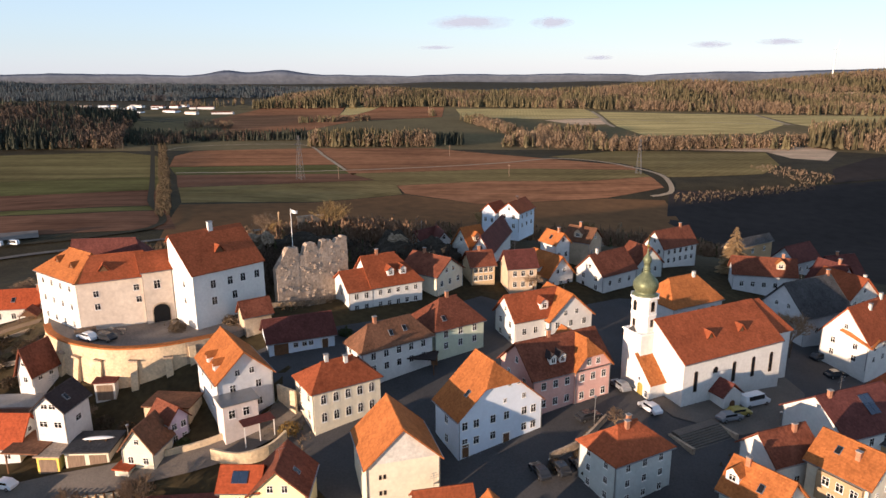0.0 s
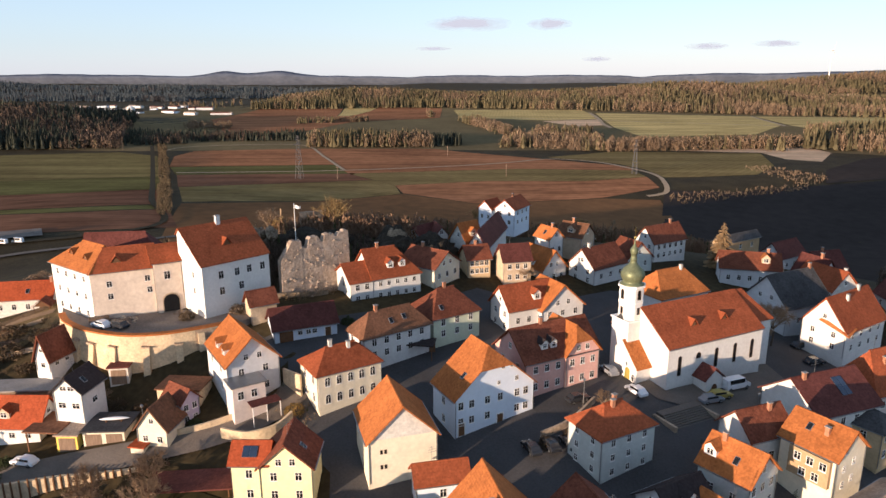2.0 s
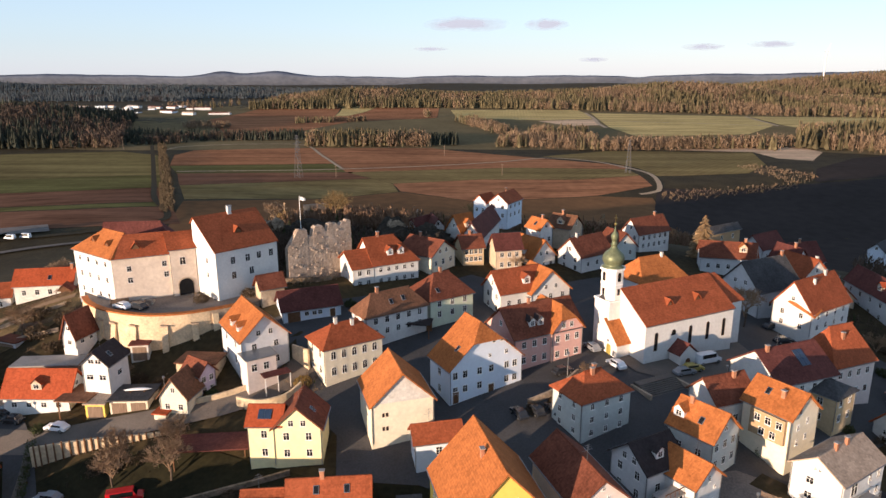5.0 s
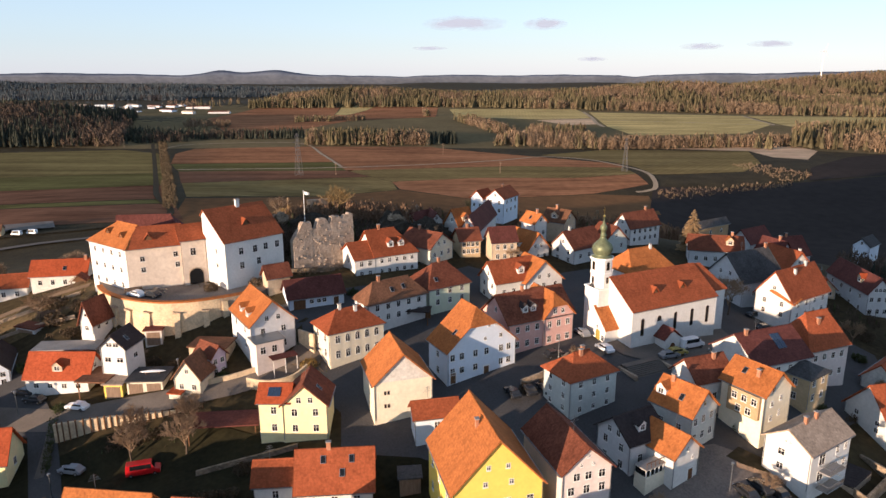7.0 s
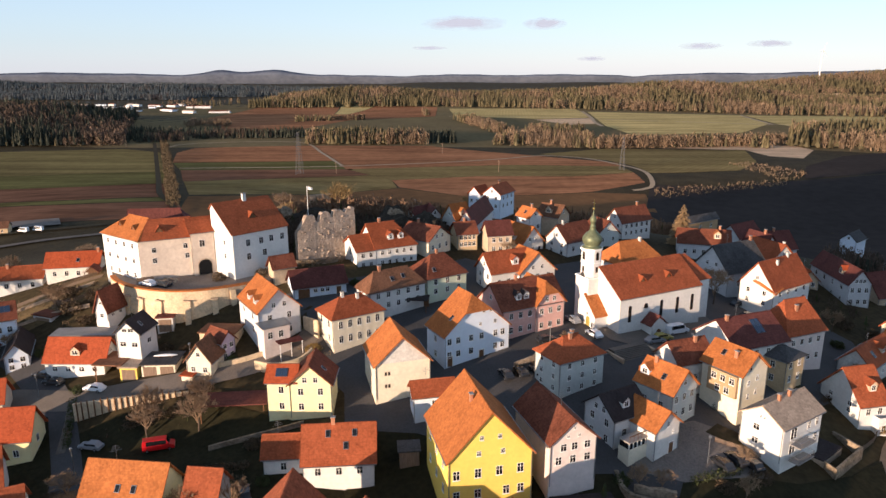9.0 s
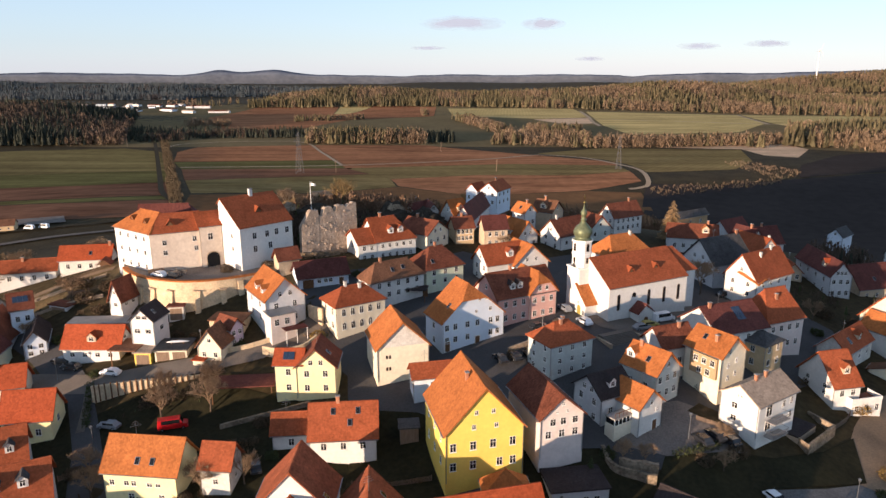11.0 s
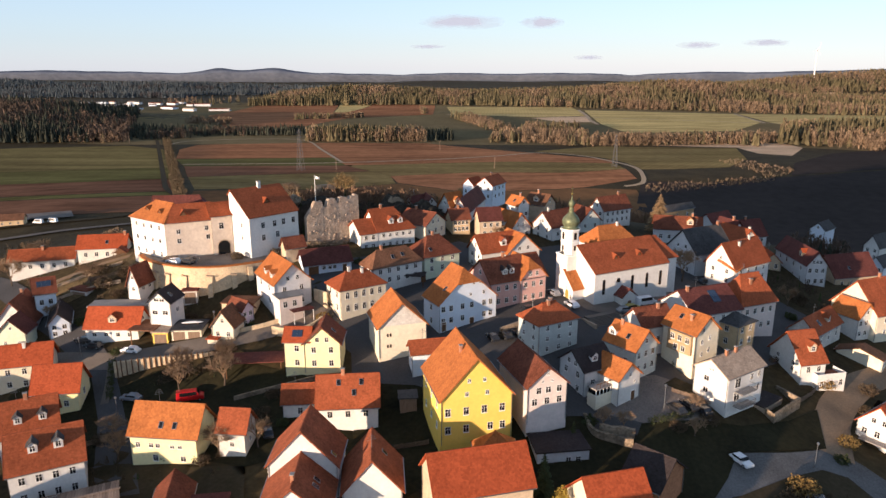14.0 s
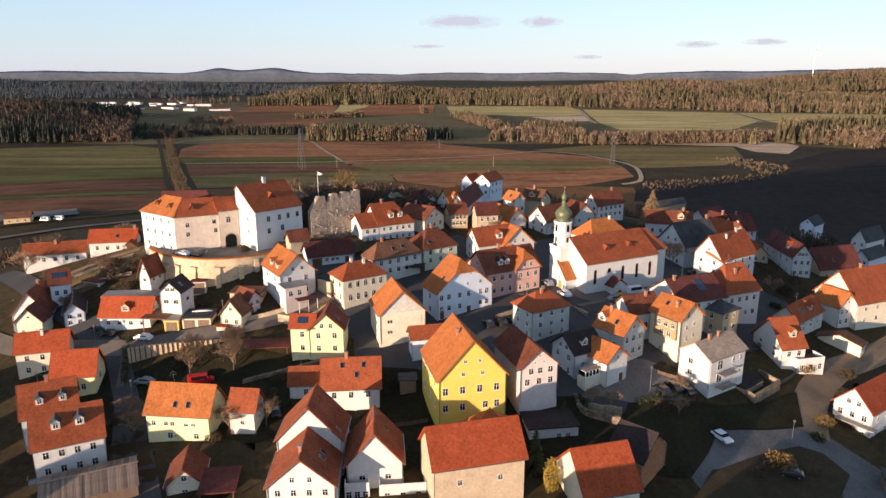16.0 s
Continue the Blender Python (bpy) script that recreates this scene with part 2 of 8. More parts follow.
PAINT_RED = material("car_paint_red", (0.5, 0.01, 0.012), 0.3, 0.05, 1.0, 3.0, 0.0, spec=0.6)
PAINT_GREY = material("car_paint_grey", (0.22, 0.23, 0.25), 0.25, 0.08, 1.0, 3.0, 0.0, spec=0.6)
PAINT_YELLOW = material("car_paint_yellow", (0.35, 0.28, 0.06), 0.3, 0.05, 1.0, 3.0, 0.0, spec=0.6)
RUBBER = material("tyre_rubber", (0.02, 0.02, 0.02), 0.85, 0.2, 2.0, 9.0, 0.0)
GOLD = material("gilt", (0.6, 0.42, 0.12), 0.3, 0.1, 1.0, 5.0, 0.0, metal=1.0)


def field_material(name, color, second, rows=0.0, angle=0.0):
    """Farmland: broad patches of growth, and drill rows where the crop or the plough leaves them."""
    m = material(name, color, 0.95, 0.3, 0.012, 0.12, 0.0, second=second, spec=0.0)
    if rows:
        nt = m.node_tree
        n, li = nt.nodes, nt.links
        tc, mp, wave = n.new("ShaderNodeTexCoord"), n.new("ShaderNodeMapping"), n.new("ShaderNodeTexWave")
        mp.inputs["Rotation"].default_value = (0, 0, radians(angle))
        wave.inputs["Scale"].default_value, wave.inputs["Distortion"].default_value = rows, 1.5
        wave.inputs["Detail"].default_value = 2
        li.new(tc.outputs["Object"], mp.inputs[0])
        li.new(mp.outputs[0], wave.inputs[0])
        bs = n["Principled BSDF"]
        src = bs.inputs["Base Color"].links[0].from_socket
        mul = n.new("ShaderNodeMix")
        mul.data_type, mul.blend_type = "RGBA", "MULTIPLY"
        mul.inputs[0].default_value = 0.14
        li.new(src, mul.inputs[6])
        li.new(wave.outputs[0], mul.inputs[7])
        long_map, sun_streak, band, hsv = n.new("ShaderNodeMapping"), n.new("ShaderNodeTexNoise"), n.new("ShaderNodeMapRange"), n.new("ShaderNodeHueSaturation")
        long_map.inputs["Rotation"].default_value = (0, 0, radians(6))
        long_map.inputs["Scale"].default_value = (0.004, 0.055, 1)          # long uneven bands of low sun over relief, put into the colour
        sun_streak.inputs["Scale"].default_value, sun_streak.inputs["Detail"].default_value = 1.0, 4
        band.inputs[1].default_value, band.inputs[2].default_value, band.inputs[3].default_value, band.inputs[4].default_value = 0.32, 0.68, 0.82, 1.42
        li.new(tc.outputs["Object"], long_map.inputs[0])
        li.new(long_map.outputs[0], sun_streak.inputs[0])
        li.new(sun_streak.outputs[0], band.inputs[0])
        li.new(band.outputs[0], hsv.inputs["Value"])
        li.new(mul.outputs[2], hsv.inputs["Color"])
        li.new(hsv.outputs[0], bs.inputs["Base Color"])
    return m


MEADOW = material("winter_ground", (0.062, 0.046, 0.022), 0.95, 0.4, 0.05, 0.8, 0.15, second=(0.022, 0.018, 0.011))
FIELD = {
    # grass colour lowered to hold the shade between houses and walls
    "lawn": material("lawn_shade_tone", (0.030, 0.027, 0.013), 0.95, 0.4, 0.15, 1.3, 0.15, second=(0.013, 0.012, 0.007)),
    "green": field_material("green_crop", (0.12, 0.108, 0.04), (0.095, 0.08, 0.034), 0.045, 20),
    "dullgreen": field_material("dull_green_crop", (0.172, 0.138, 0.056), (0.135, 0.102, 0.045), 0.045, 70),
    "olive": field_material("olive_meadow", (0.205, 0.152, 0.062), (0.155, 0.108, 0.05), 0.045, 40),
    "meadow": field_material("pale_green_meadow", (0.48, 0.355, 0.145), (0.385, 0.285, 0.118), 0.045, 5),
    "brown": field_material("ploughed_soil", (0.175, 0.088, 0.052), (0.125, 0.064, 0.04), 0.045, 80),
    "redbrown": field_material("red_ploughed_soil", (0.33, 0.15, 0.073), (0.205, 0.095, 0.05), 0.045, 80),
    "tan": field_material("stubble_field", (0.58, 0.40, 0.25), (0.48, 0.32, 0.20), 0.045, 75),
    "rough": field_material("rough_pasture", (0.19, 0.145, 0.075), (0.13, 0.10, 0.056)),
    "slope": field_material("dry_grass_slope", (0.20, 0.105, 0.05), (0.13, 0.075, 0.04)),
    # soil with the hill's shade put into its colour
    "dark": field_material("soil_shade_tone", (0.054, 0.044, 0.039), (0.04, 0.034, 0.031)),
}

# ---- shape of the land ----
BUMPS = (-1.4, 1.4, 2.2, 0.0, 1.0, -5.6, 3.1, -2.6, 2.2, -7.2, -3.0, 2.2, 3.3, 11.3, 2.0, 8.1, 6.4, -3.4, -1.6, -0.9, -2.5, 10.1, 5.8, 6.4, 3.7)
BX, BY = np.meshgrid((-90.0, -45.0, 0.0, 45.0, 90.0), (10.0, 55.0, 95.0, 130.0, 170.0))


def smooth(v, lo, hi):
    k = np.clip((np.asarray(v, float) - lo) / (hi - lo), 0, 1)
    return k * k * (3 - 2 * k)


def hump(x, y, cx, cy, sx, sy):
    return np.exp(-((x - cx) / sx) ** 2 - ((y - cy) / sy) ** 2)


def land(x, y):
    """Height of the ground: the town's hill, the fields round it and the wooded hills far off."""
    x, y = np.asarray(x, float), np.asarray(y, float)
    tx, ty = np.clip(x, -190, 190), np.clip(y, -120, 240)
    z = -14.2 - 0.013 * tx + 0.070 * ty
    for c, bx, by in zip(BUMPS, BX.ravel(), BY.ravel()):
        z = z + c * np.exp(-((tx - bx) ** 2 + (ty - by) ** 2) / (2 * 38.0 ** 2))
    z = z - 3.2 * hump(tx, ty, -58, 104, 16, 8) - 6.0 * hump(tx, ty, -32, 144, 9, 7) - 2.6 * hump(tx, ty, -47, 75, 17, 8) - 1.5 * hump(tx, ty, -1, 62, 8, 10) - 2.6 * hump(tx, ty, -12, 61, 8, 7) + 2.2 * hump(tx, ty, -26, 107, 5, 5)
    fields = -39 + 14 * hump(x, y, -230, 380, 180, 160) + 3 * np.sin(x / 170.0) * np.sin(y / 230.0)
    fields = fields - 24 * hump(x, y, 280, 450, 210, 130)
    fields = fields + 37 * hump(x, y, -740, 1090, 210, 230)
    fields = fields + 29 * hump(x, y, -255, 2080, 230, 190) + 15 * hump(x, y, 230, 2060, 300, 180)
    fields = fields + 47 * hump(x, y, 700, 1990, 290, 260) + 76 * hump(x, y, 1700, 2650, 620, 330)
    ridge = 22 + 12 * np.sin(x / 410.0 + 0.6) + 9 * np.sin(x / 173.0 + 2.1)
    fields = fields + 0.6 * ridge * np.exp(-((y - 4250 - 0.03 * x) / 420.0) ** 2) + 1.3 * ridge * np.exp(-((y - 3000) / 300.0) ** 2) * smooth(-x, 200, 900)
    edge = np.sqrt(((x - 5) / 1.05) ** 2 + (np.where(y > 60, (y - 60) * 0.93, (y - 60) * 0.55)) ** 2)
    k = smooth(edge, 125, 330)
    return z * (1 - k) + fields * k


def height(x, y):
    return float(land(np.array([float(x)]), np.array([float(y)]))[0])


def mesh_from(name, verts, faces, mat, smooth_faces=False):
    me = bpy.data.meshes.new(name)
    me.from_pydata(verts, [], faces)
    me.materials.append(mat)
    if smooth_faces:
        me.polygons.foreach_set("use_smooth", [True] * len(me.polygons))
    me.update()
    return me


def part(name, bm, mat, parent, label="", at=None):
    """Links a bmesh as one mesh under a thing or a part."""
    bmesh.ops.recalc_face_normals(bm, faces=bm.faces)
    me = bpy.data.meshes.new(name)
    bm.to_mesh(me)
    bm.free()
    me.materials.append(mat)
    ob = new(name, me)
    ob.parent = parent
    if at is not None:
        ob.matrix_basis = at
    return tagged(ob, label) if label else ob


def share(name, me, parent, at):
    """One more object on a mesh that is already there."""
    ob = new(name, me)
    ob.parent = parent
    ob.matrix_basis = at
    return ob


def thing(name, label, category, at, group="", kind=""):
    ob = new(name)
    ob.matrix_basis = at
    return tagged(ob, label, category, group, kind)


def bm_box(bm, x0, x1, y0, y1, z0, z1):
    v = [bm.verts.new(p) for p in ((x0, y0, z0), (x1, y0, z0), (x1, y1, z0), (x0, y1, z0), (x0, y0, z1), (x1, y0, z1), (x1, y1, z1), (x0, y1, z1))]
    for f in ((3, 2, 1, 0), (4, 5, 6, 7), (0, 1, 5, 4), (1, 2, 6, 5), (2, 3, 7, 6), (3, 0, 4, 7)):
        bm.faces.new([v[i] for i in f])
    return bm


def box(x0, x1, y0, y1, z0, z1, bevel=0.0):
    bm = bm_box(bmesh.new(), x0, x1, y0, y1, z0, z1)
    if bevel:
        bmesh.ops.bevel(bm, geom=bm.edges[:], offset=bevel, segments=1, affect="EDGES")
    return bm


def prism(poly, y0, y1):
    """A flat outline in x and z, drawn out along y."""
    bm = bmesh.new()
    a = [bm.verts.new((x, y0, z)) for x, z in poly]
    b = [bm.verts.new((x, y1, z)) for x, z in poly]
    bm.faces.new(a)
    bm.faces.new(b[::-1])
    for i in range(len(poly)):
        j = (i + 1) % len(poly)
        bm.faces.new((a[i], b[i], b[j], a[j]))
    return bm


def lathe(profile, n=12, turn=0.0):
    """A body of revolution from (radius, height) pairs."""
    bm = bmesh.new()
    rings = []
    for r, z in profile:
        rings.append([bm.verts.new((r * math.cos(turn + 2 * math.pi * i / n), r * math.sin(turn + 2 * math.pi * i / n), z)) for i in range(n)])
    for a, b in zip(rings, rings[1:]):
        for i in range(n):
            bm.faces.new((a[i], a[(i + 1) % n], b[(i + 1) % n], b[i]))
    bm.faces.new(rings[0][::-1])
    bm.faces.new(rings[-1])
    bmesh.ops.remove_doubles(bm, verts=bm.verts, dist=0.001)
    return bm


def patch(name, outline, mat, lift=0.06, step=4.0, label="", category="field"):
    """A sheet with that outline in plan, laid over the ground; it keeps to the slope."""
    bm = bmesh.new()
    vs = [bm.verts.new((x, y, 0)) for x, y in outline]
    bm.faces.new(vs)
    xs, ys = [p[0] for p in outline], [p[1] for p in outline]
    for axis, lo, hi in ((0, min(xs), max(xs)), (1, min(ys), max(ys))):
        k = lo + step
        while k < hi:
            co, no = [0, 0, 0], [0, 0, 0]
            co[axis], no[axis] = k, 1
            bmesh.ops.bisect_plane(bm, geom=bm.verts[:] + bm.edges[:] + bm.faces[:], plane_co=co, plane_no=no)
            k += step
    c = np.array([v.co[:] for v in bm.verts])
    z = land(c[:, 0], c[:, 1])
    for v, h in zip(bm.verts, z):
        v.co.z = h + lift
    bmesh.ops.triangulate(bm, faces=bm.faces[:])
    ob = part(name, bm, mat, None)
    for p in ob.data.polygons:
        p.use_smooth = True
    return tagged(ob, label, category, "", "structure")


def ribbon(name, line, width, mat, lift=0.1, step=3.0, label="", category="road"):
    """A road or path along a line in plan, with the given width, laid over the ground."""
    pts = [Vector((x, y)) for x, y in line]
    fine = []
    for i in range(len(pts) - 1):
        p0, p1, p2, p3 = pts[max(i - 1, 0)], pts[i], pts[i + 1], pts[min(i + 2, len(pts) - 1)]
        n = max(2, int((p2 - p1).length / step))
        for k in range(n):
            t = k / n
            fine.append(0.5 * ((2 * p1) + (p2 - p0) * t + (2 * p0 - 5 * p1 + 4 * p2 - p3) * t * t + (3 * p1 - p0 - 3 * p2 + p3) * t ** 3))
    fine.append(pts[-1])
    rows = max(2, int(width / 2.5)) + 1
    verts, faces = [], []
    for i, p in enumerate(fine):
        d = (fine[min(i + 1, len(fine) - 1)] - fine[max(i - 1, 0)]).normalized()
        nrm = Vector((-d.y, d.x))
        for k in range(rows):
            q = p + nrm * width * (k / (rows - 1) - 0.5)
            verts.append((q.x, q.y, height(q.x, q.y) + lift))
    for i in range(len(fine) - 1):
        for k in range(rows - 1):
            a = i * rows + k
            faces.append((a, a + rows, a + rows + 1, a + 1))
    ob = new(name, mesh_from(name, verts, faces, mat, True))
    return tagged(ob, label, category, "", "structure")


def build_ground():
    def axis(lo, hi, dlo, dhi, fine):
        mid = list(np.arange(dlo, dhi + fine / 2, fine))
        out, s, v = [], fine, dhi
        while v < hi:
            s = min(s * 1.09, 60)
            v += s
            out.append(v)
        low, s, v = [], fine, dlo
        while v > lo:
            s = min(s * 1.09, 60)
            v -= s
            low.append(v)
        return np.array(low[::-1] + mid + out)
    xs, ys = axis(-4200, 4200, -150, 160, 3.5), axis(-1500, 4900, -20, 240, 3.5)
    gx, gy = np.meshgrid(xs, ys)
    z = land(gx.ravel(), gy.ravel())
    verts = np.stack([gx.ravel(), gy.ravel(), z], 1).tolist()
    w = len(xs)
    faces = [(j * w + i, j * w + i + 1, (j + 1) * w + i + 1, (j + 1) * w + i) for j in range(len(ys) - 1) for i in range(w - 1)]
    ob = new("ground", mesh_from("ground", verts, faces, MEADOW, True))
    tagged(ob, "brownish winter meadow and garden soil round the town", "ground", "", "structure")


build_ground()

# ---- houses ----
WINDOW_MESH = {}
ROOF_OF = {}


def window_meshes(w, h, arched=False, slit=False):
    """Surround, sash with a cross of bars, and pane, for a window of that size; the wall's face is y = 0, outside is -y."""
    key = (round(w, 2), round(h, 2), arched, slit)
    if key in WINDOW_MESH:
        return WINDOW_MESH[key]
    top = []
    if arched:
        for i in range(9):
            a = math.pi * i / 8
            top.append((w / 2 * math.cos(a), h / 2 - w / 2 + w / 2 * math.sin(a)))
    else:
        top = [(w / 2, h / 2), (-w / 2, h / 2)]
    inner = [(-w / 2, -h / 2), (w / 2, -h / 2)] + top
    k = 0.055
    outer = [(x * (1 + 2 * k / w), z * (1 + 2 * k / h)) for x, z in inner]
    bm = bmesh.new()
    n = len(inner)
    vo = [[bm.verts.new((x, y, z)) for x, z in outer] for y in (0.02, -0.04)]
    vi = [[bm.verts.new((x, y, z)) for x, z in inner] for y in (0.02, -0.04)]
    for i in range(n):
        j = (i + 1) % n
        bm.faces.new((vo[1][i], vo[1][j], vi[1][j], vi[1][i]))
        bm.faces.new((vo[0][i], vo[0][j], vo[1][j], vo[1][i]))
        bm.faces.new((vi[1][i], vi[1][j], vi[0][j], vi[0][i]))
    b = 0.06
    if not slit:
        bm_box(bm, -b / 2, b / 2, -0.035, 0.0, -h / 2, h / 2)
        bm_box(bm, -w / 2, w / 2, -0.036, 0.0, h * 0.14, h * 0.14 + b * 0.7)
        bm_box(bm, -w / 2 - 0.1, w / 2 + 0.1, -0.12, 0.0, -h / 2 - 0.11, -h / 2 - 0.056)
    bmesh.ops.recalc_face_normals(bm, faces=bm.faces)
    frame_me = bpy.data.meshes.new("window")
    bm.to_mesh(frame_me)
    bm.free()
    frame_me.materials.append(OLDWOOD if slit else TRIM)
    pane_me = mesh_from("pane", [(x, -0.012, z) for x, z in inner], [tuple(range(n))], PANE)
    WINDOW_MESH[key] = (frame_me, pane_me)
    return WINDOW_MESH[key]


def add_window(parent, m, w, h, arched=False, name="window", slit=False):
    fr, pa = window_meshes(w, h, arched, slit)
    ob = share(name, fr, parent, m)
    share("pane", pa, ob, Matrix.Identity(4))
    return ob


def add_door(parent, m, w=1.1, h=2.1, mat=None):
    d = part("door", box(-w / 2, w / 2, -0.06, 0.02, 0, h, 0.02), mat or WOOD, parent, "", m)
    bm = bmesh.new()
    bm_box(bm, -w / 2 - 0.15, -w / 2, -0.1, 0.02, 0, h + 0.15)
    bm_box(bm, w / 2, w / 2 + 0.15, -0.1, 0.02, 0, h + 0.15)
    bm_box(bm, -w / 2, w / 2, -0.1, 0.02, h, h + 0.15)
    part("frame", bm, TRIM, d)
    return d


def roof_faces(w, L, ze, zr, hf, sf, hb, sb, over):
    """Outline points of a ridged roof. hf, hb: how far the ridge stops short of the ends; sf, sb: how high up the hips begin (0: at the eaves)."""
    def end(y, inset, s, sign):
        if inset <= 0:
            return [(-w / 2, y - sign * over, ze), (0, y - sign * over, zr), (w / 2, y - sign * over, ze)], None
        zs, xs = ze + s * (zr - ze), (1 - s) * w / 2
        yo = y - sign * over
        pts = [(-w / 2, yo, ze), (-xs, yo, zs), (0, y + sign * inset, zr), (xs, yo, zs), (w / 2, yo, ze)]
        return pts, ((-xs, yo, zs), (xs, yo, zs), (0, y + sign * inset, zr))
    f, hipf = end(0, hf, sf, 1)
    b, hipb = end(L, hb, sb, -1)
    fm, bmid = len(f) // 2, len(b) // 2
    left = f[:fm + 1] + b[:bmid + 1][::-1]
    right = f[fm:] + b[bmid:][::-1]
    faces = [left, right]
    for hip in (hipf, hipb):
        if hip:
            faces.append(list(hip))
    return faces


def solid_roof(faces, thick):
    """A roof skin with thickness: the faces, the same lowered, and the rim between."""
    bm = bmesh.new()
    made = {}

    def vert(p, dz):
        key = (round(p[0], 3), round(p[1], 3), round(p[2], 3), dz)
        if key not in made:
            made[key] = bm.verts.new((p[0], p[1], p[2] - (thick if dz else 0)))
        return made[key]
    edges = {}
    for f in faces:
        clean = []
        for p in f:
            if not clean or (Vector(p) - Vector(clean[-1])).length > 0.01:
                clean.append(p)
        if (Vector(clean[0]) - Vector(clean[-1])).length < 0.01:
            clean.pop()
        if len(clean) < 3:
            continue
        t = [vert(p, 0) for p in clean]
        u = [vert(p, 1) for p in clean]
        bm.faces.new(t)
        bm.faces.new(u[::-1])
        for i in range(len(t)):
            j = (i + 1) % len(t)
            key = frozenset((t[i], t[j]))
            edges.setdefault(key, []).append((t[i], t[j], u[j], u[i]))
    for q in edges.values():
        if len(q) == 1:
            bm.faces.new(q[0])
    return bm


def slope_pose(w, L, ze, zr, side, u, v):
    """A place on the roof: side 'l' or 'r', u along the ridge from 0 to 1, v from eave 0 to ridge 1. x runs along the ridge, z away from the slope."""
    s = -1 if side == "l" else 1
    p = Vector((s * w / 2 * (1 - v), u * L, ze + v * (zr - ze)))
    up = Vector((-s * w / 2, 0, zr - ze)).normalized()
    along = Vector((0, s, 0))
    nrm = along.cross(up)
    return Matrix.Translation(p) @ Matrix((along, up, nrm)).transposed().to_4x4()


def chimney(parent, w, L, ze, zr, x, u, tall=1.05, size=0.48, mat=None):
    z = zr - abs(x) / (w / 2) * (zr - ze)
    y = u * L
    s = size / 2
    c = part("chimney", box(x - s, x + s, y - s * 1.3, y + s * 1.3, z - 0.8, z + tall, 0.02), mat or (BRICK if int(L * 7 + w * 5) % 3 else WALL["offwhite"]), parent)
    part("cap", box(x - s - 0.1, x + s + 0.1, y - s * 1.3 - 0.1, y + s * 1.3 + 0.1, z + tall, z + tall + 0.12, 0.02), CONCRETE, c)


def skylight(parent, w, L, ze, zr, side, u, v, sw=0.8, sh=1.2):
    m = slope_pose(w, L, ze, zr, side, u, v)
    s = part("skylight", box(-sw / 2, sw / 2, -sh / 2, sh / 2, -0.05, 0.1, 0.02), METAL, parent, "", m)
    part("pane", box(-sw / 2 + 0.08, sw / 2 - 0.08, -sh / 2 + 0.08, sh / 2 - 0.08, 0.1, 0.115), PANE, s)


def solar_array(parent, w, L, ze, zr, side, u, v, nx, ny):
    m = slope_pose(w, L, ze, zr, side, u, v)
    a = part("solar_frame", box(-nx * 0.52, nx * 0.52, -ny * 0.82, ny * 0.82, 0.06, 0.1), METAL, parent, "dark solar array on the roof", m)
    for i in range(nx):
        for j in range(ny):
            x, y = (i - (nx - 1) / 2) * 1.04, (j - (ny - 1) / 2) * 1.64
            part("panel", box(x - 0.5, x + 0.5, y - 0.8, y + 0.8, 0.1, 0.13), SOLAR, a)


def dormer(parent, w, L, ze, zr, side, u, v, dw=1.5, dh=1.4, wall="white", roof="red", shed=False):
    """A small gabled dormer on the slope, with its own window."""
    s = -1 if side == "l" else 1
    x0, y0, z0 = s * w / 2 * (1 - v), u * L, ze + v * (zr - ze)
    slope = (zr - ze) / (w / 2)
    rise = 0.1 if shed else dw * 0.45
    depth = (dh + rise) / slope
    m = Matrix.Translation((x0, y0, z0)) @ Matrix.Rotation(radians(90 * s), 4, "Z")
    outline = [(-dw / 2, -0.3), (dw / 2, -0.3), (dw / 2, dh), (0, dh + rise), (-dw / 2, dh)]
    d = part("dormer", prism(outline, 0, depth), WALL[wall], parent, "", m)
    rw = dw + 0.5
    drop = 0.25 * rise / (dw / 2)
    faces = [[(-rw / 2, -0.25, dh - drop), (0, -0.25, dh + rise), (0, depth + 0.1, dh + rise), (-rw / 2, (dh - drop) / slope, dh - drop)],
             [(0, -0.25, dh + rise), (rw / 2, -0.25, dh - drop), (rw / 2, (dh - drop) / slope, dh - drop), (0, depth + 0.1, dh + rise)]]
    part("dormer_roof", solid_roof([[(x, y, z + 0.1) for x, y, z in f] for f in faces], 0.1), ROOF[roof], d)
    add_window(d, Matrix.Translation((0, -0.001, dh * 0.52)), dw * 0.5, dh * 0.68)


def hatch_dormer(parent, w, L, ze, zr, side, u, v, size=1.6, roof="red"):
    """A pointed little roof hatch, tent-shaped, with a dark opening."""
    s = -1 if side == "l" else 1
    x0, y0, z0 = s * w / 2 * (1 - v), u * L, ze + v * (zr - ze)
    slope = (zr - ze) / (w / 2)
    m = Matrix.Translation((x0, y0, z0)) @ Matrix.Rotation(radians(90 * s), 4, "Z")
    hh, k = size * 0.62, size / 2
    faces = [[(-k, -0.15, 0.03), (0, -0.15, hh), (0, hh / slope, hh + 0.02)], [(0, -0.15, hh), (k, -0.15, 0.03), (0, hh / slope, hh + 0.02)]]
    d = part("roof_hatch", solid_roof(faces, 0.09), ROOF[roof], parent, "", m)
    bm = bmesh.new()
    bm.faces.new([bm.verts.new(p) for p in ((-k * 0.8, 0.0, -0.1), (k * 0.8, 0.0, -0.1), (0, 0.0, hh * 0.85))])
    part("opening", bm, WOOD, d)


VERGE = {}


